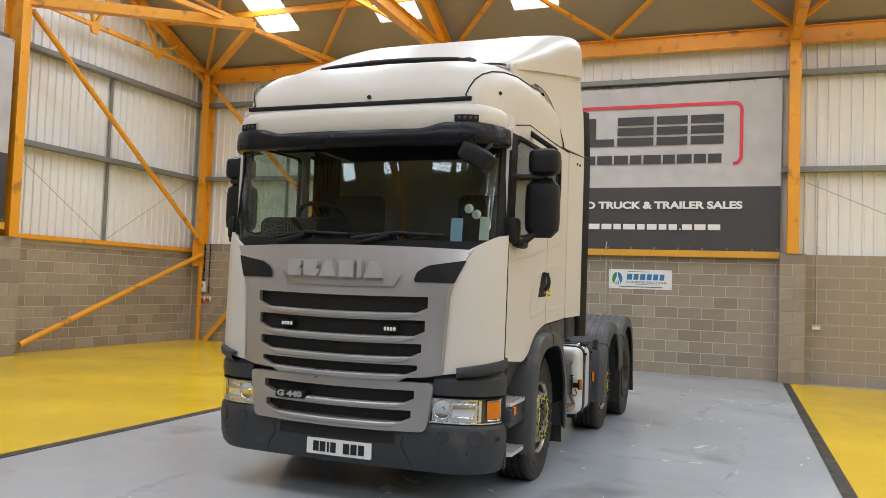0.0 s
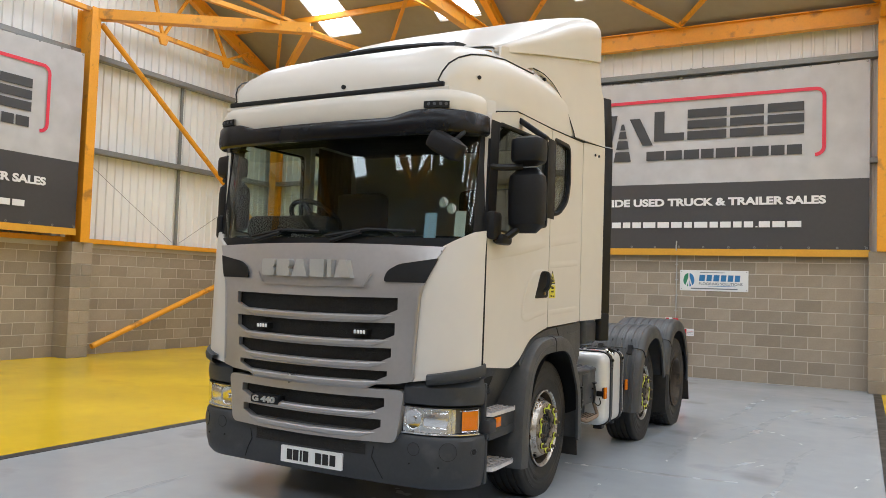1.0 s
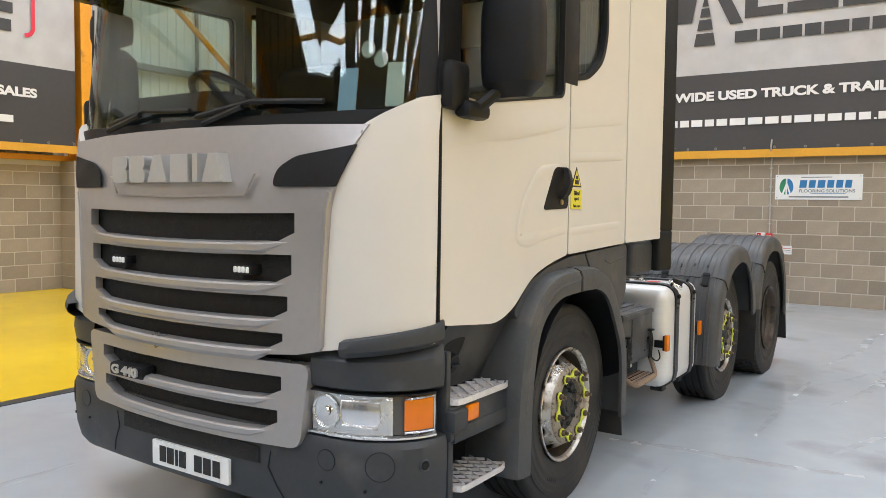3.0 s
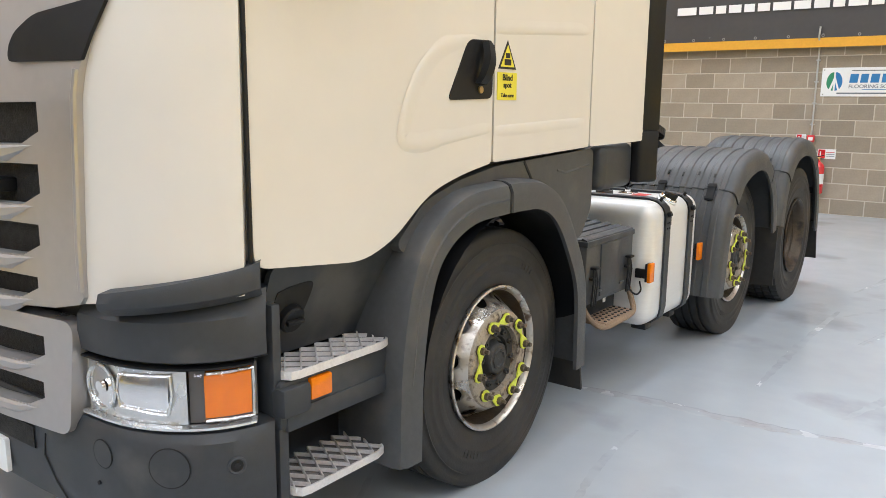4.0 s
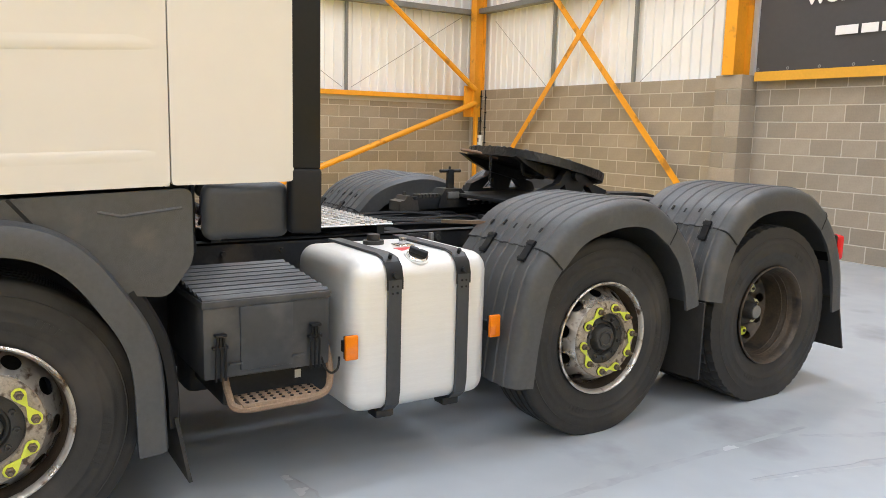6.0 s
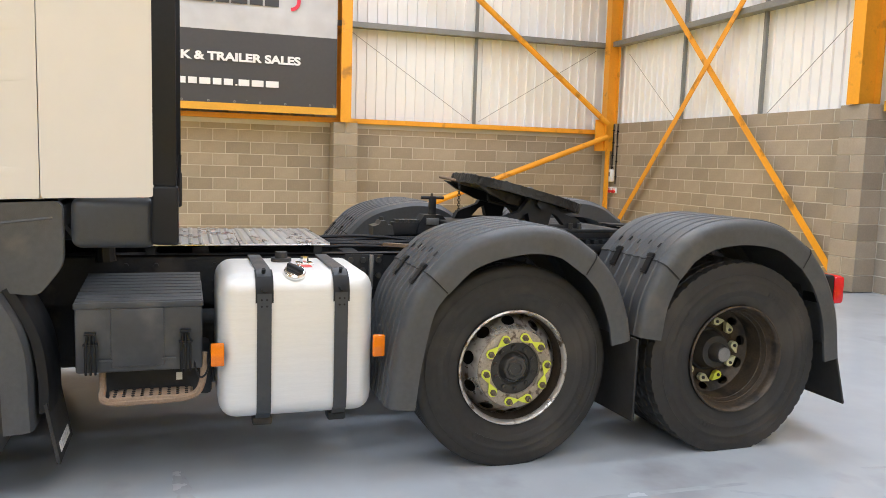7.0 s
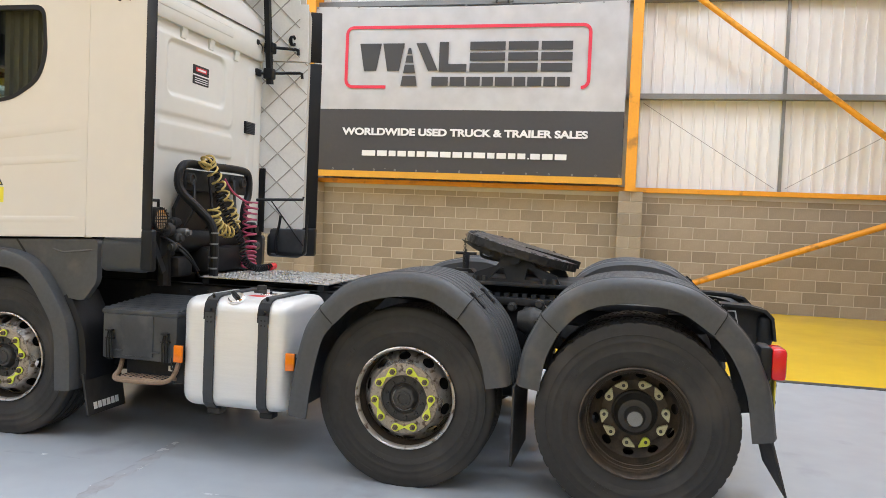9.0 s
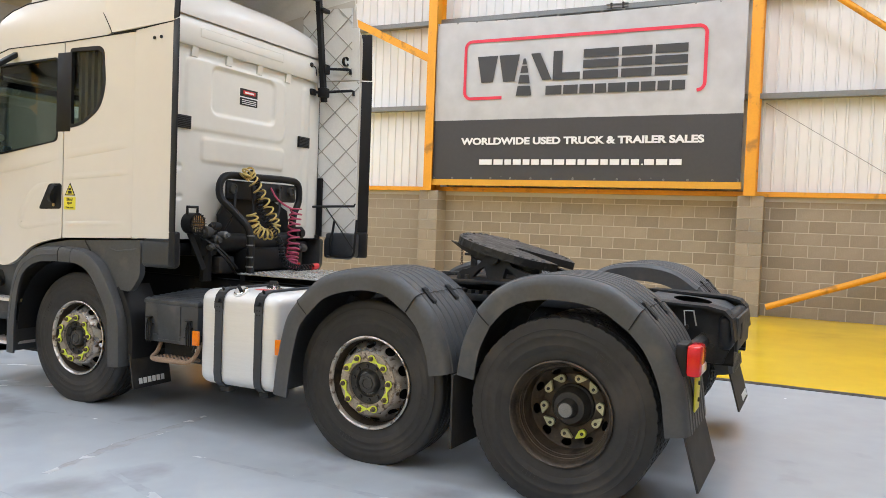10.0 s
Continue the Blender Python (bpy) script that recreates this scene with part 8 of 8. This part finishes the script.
tp("inner_roof", box(B(), -1.05, 1.05, -1.3, 0.6, 2.86, 2.88), INTERIOR)
both("curtain", lambda: ribbed(B(), -0.09, 0.45, W - 0.075, 0.03, 2.10, 2.86, "y", 0.07), CURTAIN, "brown cab curtain")
tp("header_shelf", box(B(), -1.0, 1.0, -1.32, -0.9, 2.70, 2.86, 0.02), INTERIOR)
for x0, x1, z0, z1, mt in ((0.79, 0.885, 1.915, 2.095, PAPER), (1.015, 1.085, 1.94, 2.11, WHITE)):
    k0, k1 = x0 / 0.76 if x0 < 0.76 else 1 + math.asin((x0 - 0.76) / (W - 0.76)) / (math.pi / 2), x1 / 0.76 if x1 < 0.76 else 1 + math.asin((x1 - 0.76) / (W - 0.76)) / (math.pi / 2)
    tp("screen_paper", shell(z0, z1, k0, k1, 1, 4, -0.012, 0.002), mt, "paper notice inside the windscreen")
bm = B()
for x, z, r in ((0.925, 2.165, 0.034), (0.985, 2.125, 0.034)):
    p = plan(z, 1 + math.asin((x - 0.76) / (W - 0.76)) / (math.pi / 2), -0.012)
    cyl(bm, (p.x, p.y, z), (p.x, p.y - 0.003, z), r, 20)
tagged(tp("screen_disc", bm, WHITE, "round white disc inside the windscreen"), kind="stuff")
for x0, x1 in ((-0.65, 0.0), (0.05, 0.75)):
    wp = tp("wiper", tube(B(), [(x0, plan(1.93, abs(x0) / 0.76, 0.03).y, 1.935), ((x0 + x1) / 2, plan(1.95, 0.3, 0.035).y, 1.98), (x1, plan(1.95, abs(x1) / 0.76, 0.03).y, 1.965)], 0.012, 6), BLACK, "black windscreen wiper")
    tp("wiper_arm", tube(B(), [(x0 + 0.05, -1.57, 1.90), (x0 + 0.3, -1.57, 1.96)], 0.014, 6), BLACK, parent=wp)

# ---- small things on the walls ----
SIGNWHITE = mat("white_sign_board", (0.80, 0.81, 0.81), 0.4, var=0.03, scale=5)
SIGNBLUE = mat("blue_sign_print", (0.03, 0.19, 0.44), 0.45, var=0.05, scale=9)
SIGNGREEN = mat("green_sign_print", (0.03, 0.24, 0.12), 0.45, var=0.05, scale=9)
SIGNGREY = mat("grey_sign_print", (0.16, 0.18, 0.20), 0.5, var=0.05, scale=9)
FIRERED = mat("fire_red_paint", (0.62, 0.025, 0.03), 0.28, var=0.06, scale=6, coat=0.4)
BRASS = mat("dull_brass", (0.55, 0.40, 0.16), 0.4, metal=0.8, var=0.1, scale=20)

sign = thing("wall_sign", 0.815, YB - 0.012, 1.88, "white board with blue and green emblem on the block wall", "sign")
part("board", box(B(), -0.63, 0.63, 0.0, 0.012, -0.20, 0.20, 0.004, 1), SIGNWHITE, sign, sm=False)
for s_, mt in ((-1, SIGNGREEN), (1, SIGNBLUE)):
    half = [(-0.46 + s_ * (0.012 + 0.092 * math.sin(t)), -0.005 + 0.115 * math.cos(t) * (1.25 if math.cos(t) > 0 else 1)) for t in [math.pi * k / 12 for k in range(13)]]
    part("emblem_half", prism(B(), half, "y", -0.004, 0.0), mt, sign, sm=False)
part("emblem_gap", prism(B(), [(-0.53, -0.12), (-0.50, -0.12), (-0.455, 0.02), (-0.41, -0.12), (-0.385, -0.12), (-0.445, 0.06), (-0.47, 0.06)], "y", -0.0065, -0.003), SIGNWHITE, sign, sm=False)
x = -0.27
for w_ in (0.125, 0.115, 0.125, 0.115, 0.115, 0.11):
    part("name_block", prism(B(), [(x, -0.01), (x + w_ - 0.02, -0.01), (x + w_ - 0.008, 0.11), (x + 0.012, 0.11)], "y", -0.004, 0.0), SIGNBLUE, sign, sm=False)
    x += w_ + 0.012
text("small_words", "FLOORING SOLUTIONS", 0.05, 0.001, Matrix.Translation((0.13, -0.003, -0.06)) @ FRONT, SIGNGREY, sign, width=0.80, bold=0.01)
part("small_print", box(B(), -0.42, 0.44, -0.003, 0.0, -0.165, -0.145), SIGNGREY, sign, sm=False)
part("small_print", box(B(), -0.10, 0.40, -0.003, 0.0, -0.108, -0.100), SIGNBLUE, sign, sm=False)
part("small_print", box(B(), -0.25, 0.20, -0.003, 0.0, 0.150, 0.162), SIGNGREY, sign, sm=False)
for sx in (-1, 1):
    for sz in (-1, 1):
        part("screw", cyl(B(), (sx * 0.60, 0.0, sz * 0.17), (sx * 0.60, -0.004, sz * 0.17), 0.008, 10), GREY_RAIL, sign)


def conduit(x, z0, z1, y=YB, clips=3, mt=CONDUIT, label="galvanised conduit pipe clipped to the block wall", r=0.0125):
    ob = thing("conduit", x, y, 0, label, "conduit", "wall conduits")
    part("pipe", cyl(B(), (0, -0.022, z0), (0, -0.022, z1), r, 10), mt, ob)
    for k in range(clips):
        z = z0 + (z1 - z0) * (k + 0.5) / clips
        part("clip", box(B(), -0.026, 0.026, -0.036, 0.0, z - 0.01, z + 0.01, 0.003, 1), mt, ob)
    return ob


def socket(x, z, w, h, label, face=SIGNWHITE, red=False):
    ob = thing("socket", x, YB, z, label, "socket", "wall sockets")
    part("back_box", box(B(), -w / 2, w / 2, -0.045, 0.0, -h / 2, h / 2, 0.006, 1), GREY_RAIL if not red else SIGNWHITE, ob)
    part("front_plate", box(B(), -w / 2 + 0.004, w / 2 - 0.004, -0.052, -0.044, -h / 2 + 0.004, h / 2 - 0.004, 0.003, 1), face, ob)
    for sx in (-1, 1):
        part("rocker", box(B(), sx * w * 0.22 - 0.012, sx * w * 0.22 + 0.012, -0.057, -0.05, h * 0.12, h * 0.34, 0.002, 1), SIGNGREY if not red else FIRERED, ob)
        if red:
            part("pin_cover", lathe(B(), [(-0.075, 0.001), (-0.085, 0.03), (-0.05, 0.036)], sx * w * 0.2, 0, -h * 0.2, 14, "y"), FIRERED, ob)
    return ob


c_ = conduit(0.12, 1.13, 2.34, clips=4)
part("bent_top", tube(B(), spline([(0, -0.022, 2.33), (0.004, -0.05, 2.40), (0.012, -0.165, 2.50), (0.022, -0.18, 2.64)], 5), 0.0125, 10), CONDUIT, c_)
conduit(4.10, 1.13, 4.04, clips=5)
conduit(-3.72, 1.18, 3.0, y=YB, clips=4)
socket(4.10, 1.07, 0.15, 0.09, "white double socket with its conduit on the block wall")
socket(-3.72, 1.12, 0.15, 0.09, "white double socket beside the block pier")
for x, z0 in ((-10.12, 1.20), (-9.99, 1.40), (-9.83, 1.18)):
    conduit(x, z0, 2.44, clips=4, mt=CONDUIT if x < -10.1 else BLACK, label="thin conduit dropping down the wall in the corner", r=0.011)
sb = thing("switch_box", -9.99, YB, 1.36, "white isolator switch box on the block wall in the corner", "switch")
part("body", box(B(), -0.075, 0.075, -0.08, 0.0, -0.13, 0.13, 0.012, 2), SIGNWHITE, sb)
part("window", box(B(), -0.035, 0.035, -0.085, -0.078, -0.02, 0.07, 0.004, 1), SIGNGREY, sb)
socket(-9.99, 1.05, 0.13, 0.12, "red and white industrial socket in the corner", red=True)
socket(-9.82, 1.05, 0.13, 0.12, "red and white industrial socket in the corner", red=True)


def fire_sign(x, z, w, h, split, label):
    ob = thing("fire_sign", x, YB - 0.004, z, label, "sign", "fire signs")
    part("board", box(B(), -w / 2, w / 2, 0.0, 0.004, -h / 2, h / 2), SIGNWHITE, ob, sm=False)
    part("red_field", box(B(), -w / 2 + 0.008, -w / 2 + w * split, -0.003, 0.0, -h / 2 + 0.008, h / 2 - 0.008), FIRERED, ob, sm=False)
    part("pictogram", box(B(), -w / 2 + 0.03, -w / 2 + 0.045, -0.005, -0.002, -h * 0.25, h * 0.25), SIGNWHITE, ob, sm=False)
    for k in range(3):
        part("text_bar", box(B(), -w / 2 + w * split + 0.012, w / 2 - 0.015, -0.002, 0.0, -h * 0.25 + k * h * 0.2, -h * 0.2 + k * h * 0.2), FIRERED if k == 2 else SIGNGREY, ob, sm=False)
    return ob


fire_sign(-0.02, 1.075, 0.13, 0.13, 0.55, "small red and white fire point sign")
fire_sign(0.02, 0.87, 0.24, 0.14, 0.42, "red and white extinguisher sign on the block wall")
fire_sign(0.345, 0.865, 0.24, 0.14, 0.42, "red and white extinguisher sign on the block wall")
cp = thing("fire_call_point", 0.12, YB, 1.08, "red fire alarm call point at the foot of a conduit", "alarm")
part("body", box(B(), -0.05, 0.05, -0.055, 0.0, -0.05, 0.05, 0.008, 2), FIRERED, cp)
part("glass_pane", box(B(), -0.03, 0.03, -0.058, -0.054, -0.028, 0.02), SIGNWHITE, cp, sm=False)


def extinguisher(x, z, slim, label):
    """Cylinder hung on a wall bracket, with valve, lever, hose and label band."""
    ob = thing("fire_extinguisher", x, YB - 0.11, z, label, "extinguisher", "fire extinguishers")
    r, h = (0.07, 0.42) if slim else (0.085, 0.46)
    part("cylinder", lathe(B(), [(0.0, 0.001), (0.0, r * 0.9), (0.015, r), (h * 0.82, r), (h * 0.9, r * 0.86), (h * 0.97, r * 0.5), (h, 0.025), (h + 0.03, 0.022), (h + 0.03, 0.001)], 0, 0, 0, 28, "z"), FIRERED, ob, "glossy red steel cylinder")
    part("label_band", lathe(B(), [(h * 0.30, r + 0.0015), (h * 0.62, r + 0.0015)], 0, 0, 0, 28, "z"), SIGNWHITE, ob, "white instruction band with dark bars")
    for k in range(3):
        part("label_bar", box(B(), -0.035, 0.035, -r - 0.004, -r + 0.004, h * (0.36 + k * 0.08), h * (0.38 + k * 0.08)), SIGNGREY, ob, sm=False)
    part("valve", box(B(), -0.02, 0.02, -0.02, 0.02, h + 0.015, h + 0.06, 0.006), BRASS, ob)
    part("lever", prism(B(), [(-0.02, h + 0.06), (0.07, h + 0.085), (0.07, h + 0.095), (-0.02, h + 0.075)], "y", -0.012, 0.012), BLACK, ob)
    part("carry_handle", prism(B(), [(-0.02, h + 0.03), (0.065, h + 0.035), (0.065, h + 0.045), (-0.02, h + 0.045)], "y", -0.012, 0.012), BLACK, ob)
    part("hose", tube(B(), spline([(-0.02, 0, h + 0.035), (-0.07, -0.01, h + 0.01), (-r - 0.03, -0.02, h * 0.7), (-r - 0.025, -0.02, h * 0.25)], 6), 0.011, 8), BLACK, ob, "black hose")
    part("horn", lathe(B(), [(0.0, 0.02), (-0.12, 0.034), (-0.125, 0.03)], -r - 0.025, -0.02, h * 0.3, 14, "z"), BLACK, ob)
    part("wall_bracket", box(B(), -0.03, 0.03, r - 0.002, 0.11, h * 0.72, h * 0.8), BLACK, ob)
    return ob


extinguisher(0.27, 0.30, False, "red fire extinguisher hung on the block wall")
extinguisher(-0.02, 0.30, True, "slim red fire extinguisher beside another one")

# clip-on fittings over the banners and on the rails
for m_ in (Matrix.Translation((0.45, YB - 0.06, 5.99)), Matrix.Translation((XA + 0.12, 1.35, 6.0)) @ Matrix.Rotation(radians(90), 4, "Z")):
    vt = new("rail_fitting")
    vt.matrix_world = m_
    tagged(vt, "small dark double bar fitting on the cladding above a banner", "fitting", "rail fittings")
    for z in (-0.03, 0.03):
        part("bar", box(B(), -0.22, 0.22, -0.03, 0.03, z - 0.012, z + 0.012, 0.004, 1), GREY_RAIL, vt)
    for x in (-0.12, 0.12):
        part("clamp", box(B(), x - 0.02, x + 0.02, -0.035, 0.06, -0.06, 0.06, 0.006, 1), HUBDARK, vt)
# tyre scuffs and a dried spill on the floor
SCUFF = mat("faint_tyre_scuff", (0.385, 0.412, 0.44), 0.22, var=0.1, scale=3, dirt=(0.41, 0.44, 0.472), dirt_amt=0.6, dscale=6)
SPILL = mat("dried_reddish_spill", (0.385, 0.39, 0.40), 0.22, var=0.12, scale=5, dirt=(0.415, 0.44, 0.468), dirt_amt=0.75, dscale=7)


def smear(name, pts, width, material, label, seed, crown=0.0018):
    """A thin ragged-edged stain lying on the floor."""
    random.seed(seed)
    p = spline([(a, b, 0) for a, b in pts], 10)
    bm = B()
    rows = []
    for i, q in enumerate(p):
        d = (p[min(i + 1, len(p) - 1)] - p[max(i - 1, 0)]).normalized()
        o = Vector((-d.y, d.x, 0))
        w = width * (0.35 + 0.65 * math.sin(math.pi * (i + 0.5) / len(p))) * random.uniform(0.6, 1.2)
        rows.append([bm.verts.new((q.x + o.x * w * e, q.y + o.y * w * e, h)) for e, h in ((-0.5, 0.0005), (-0.3, 0.0005 + crown), (0.3, 0.0005 + crown), (0.5, 0.0005))])
    for a, b in zip(rows, rows[1:]):
        for k in range(3):
            bm.faces.new((a[k], a[k + 1], b[k + 1], b[k]))
    ob = new(name, mesh_of(name, bm, material))
    return tagged(ob, label, "floor stain", kind="structure")


smear("floor_stain", [(0.9, 1.15), (1.35, 1.20), (1.8, 1.22), (2.4, 1.32)], 0.11, SPILL, "dried reddish-brown streak on the grey floor", 5)
for x0, y0, x1, y1, sd in ((1.5, -3.6, 0.2, -1.2, 1), (1.9, -3.4, 0.9, -1.0, 2), (2.0, 3.0, 2.5, 6.0, 3), (1.7, 4.6, 2.1, 8.0, 4), (-1.2, -3.5, -1.5, -1.2, 6), (2.6, 0.6, 2.9, 3.4, 7)):
    smear("floor_stain", [(x0, y0), ((x0 * 2 + x1) / 3 + 0.06, (y0 * 2 + y1) / 3), ((x0 + 2 * x1) / 3 - 0.05, (y0 + 2 * y1) / 3), (x1, y1)], 0.10, SCUFF, "faint grey tyre scuff on the floor", sd)

random.seed(21)
wear = []
for k in range(18):
    x0, y0 = random.uniform(1.45, 3.4), random.uniform(-2.5, 6.5)
    a_, l_ = random.gauss(1.45, 0.35), random.uniform(0.5, 2.2)
    wear.append((x0, y0, x0 + l_ * math.cos(a_), y0 + l_ * math.sin(a_), random.uniform(0.02, 0.07), random.uniform(-0.06, 0.06)))
for k, (x0, y0, x1, y1, w_, b_) in enumerate(wear):
    smear("floor_stain", [(x0, y0), ((x0 * 2 + x1) / 3 + b_, (y0 * 2 + y1) / 3), ((x0 + 2 * x1) / 3 + b_, (y0 + 2 * y1) / 3), (x1, y1)], w_, SCUFF, "faint grey tyre scuff on the floor", 40 + k, 0.00004)

# ---- block courses of the two walls: each block its own piece ----
def block_mesh(length, axis, depth=0.03):
    bm = B()
    if axis == "y":
        box(bm, -0.1, 0.0, 0, length, 0, 0.215)
    else:
        box(bm, 0, length, 0.0, 0.1, 0, 0.215)
    bmesh.ops.bevel(bm, geom=bm.edges[:], offset=0.004, segments=1, affect="EDGES")
    me = mesh_of("block", bm, BLOCK)
    return me


BLOCKS = {(ax, ln): block_mesh(ln, ax) for ax in "xy" for ln in (0.438, 0.213)}
rest = {"x": B(), "y": B()}
PIERS_A, PIERS_B = (4.05, -2.60, -9.2), (3.66, -3.38, 10.4)


def lay(axis, start, stop, face, near, parent, top):
    """Half-bond courses between start and stop along one axis; singles where near(a) holds, the rest joined."""
    for c in range(11):
        hgt = min(0.213, top - c * 0.225 - 0.006)
        if hgt < 0.03:
            break
        a = start - (0.225 if c % 2 else 0)
        while a < stop - 0.05:
            ln, a0 = 0.438, a
            if a < start - 0.01:
                a0, ln = start, 0.213
            if a0 + ln > stop:
                ln = 0.213
            if a0 + ln <= stop + 0.06:
                loc = (face, a0, c * 0.225 + 0.004) if axis == "y" else (a0, face, c * 0.225 + 0.004)
                if near(a0):
                    ob = new("block", BLOCKS[axis, ln])
                    ob.location = loc
                    ob.scale.z = hgt / 0.215
                    ob.parent = parent
                else:
                    bm = rest[axis]
                    if axis == "y":
                        box(bm, face - 0.05, face, a0, a0 + ln, loc[2], loc[2] + hgt)
                    else:
                        box(bm, a0, a0 + ln, face, face + 0.05, loc[2], loc[2] + hgt)
            a += 0.45


lay("y", YF + 0.02, YB - 0.01, XA, lambda a: -3.0 < a, wall_a, SILL)
lay("x", XA + 0.005, XE, YB, lambda a: -10.3 < a < 2.6, wall_b, SILL_B)
part("far_blocks", rest["y"], BLOCK, wall_a, sm=False, kind="stuff")
part("far_blocks", rest["x"], BLOCK, wall_b, sm=False, kind="stuff")


def pier(x, y, along):
    top = SILL if along == "y" else SILL_B
    ob = thing("block_pier", x, y, 0, "concrete block pier built against the wall", "pier", "block piers", "structure")
    bm = B()
    if along == "y":
        box(bm, 0, 0.43, -0.22, 0.22, 0, top)
    else:
        box(bm, -0.22, 0.22, -0.33, 0, 0, top)
    part("mortar_core", bm, MORTAR, ob, sm=False)
    for c in range(11):
        z = c * 0.225 + 0.004
        zt = min(z + 0.215, top)
        if zt - z < 0.03:
            break
        cuts = [(-0.226, 0.226)] if c % 2 == 0 else [(-0.226, -0.006), (0.006, 0.226)]
        for a, b in cuts:
            bm = B()
            if along == "y":
                box(bm, 0.0, 0.438, a, b, z, zt, 0.004, 1)
            else:
                box(bm, a, b, -0.338, 0.0, z, zt, 0.004, 1)
            part("block", bm, BLOCK, ob, sm=False)
    return ob


for y in PIERS_A:
    pier(XA, y, "y")
for x in PIERS_B:
    pier(x, YB, "x")
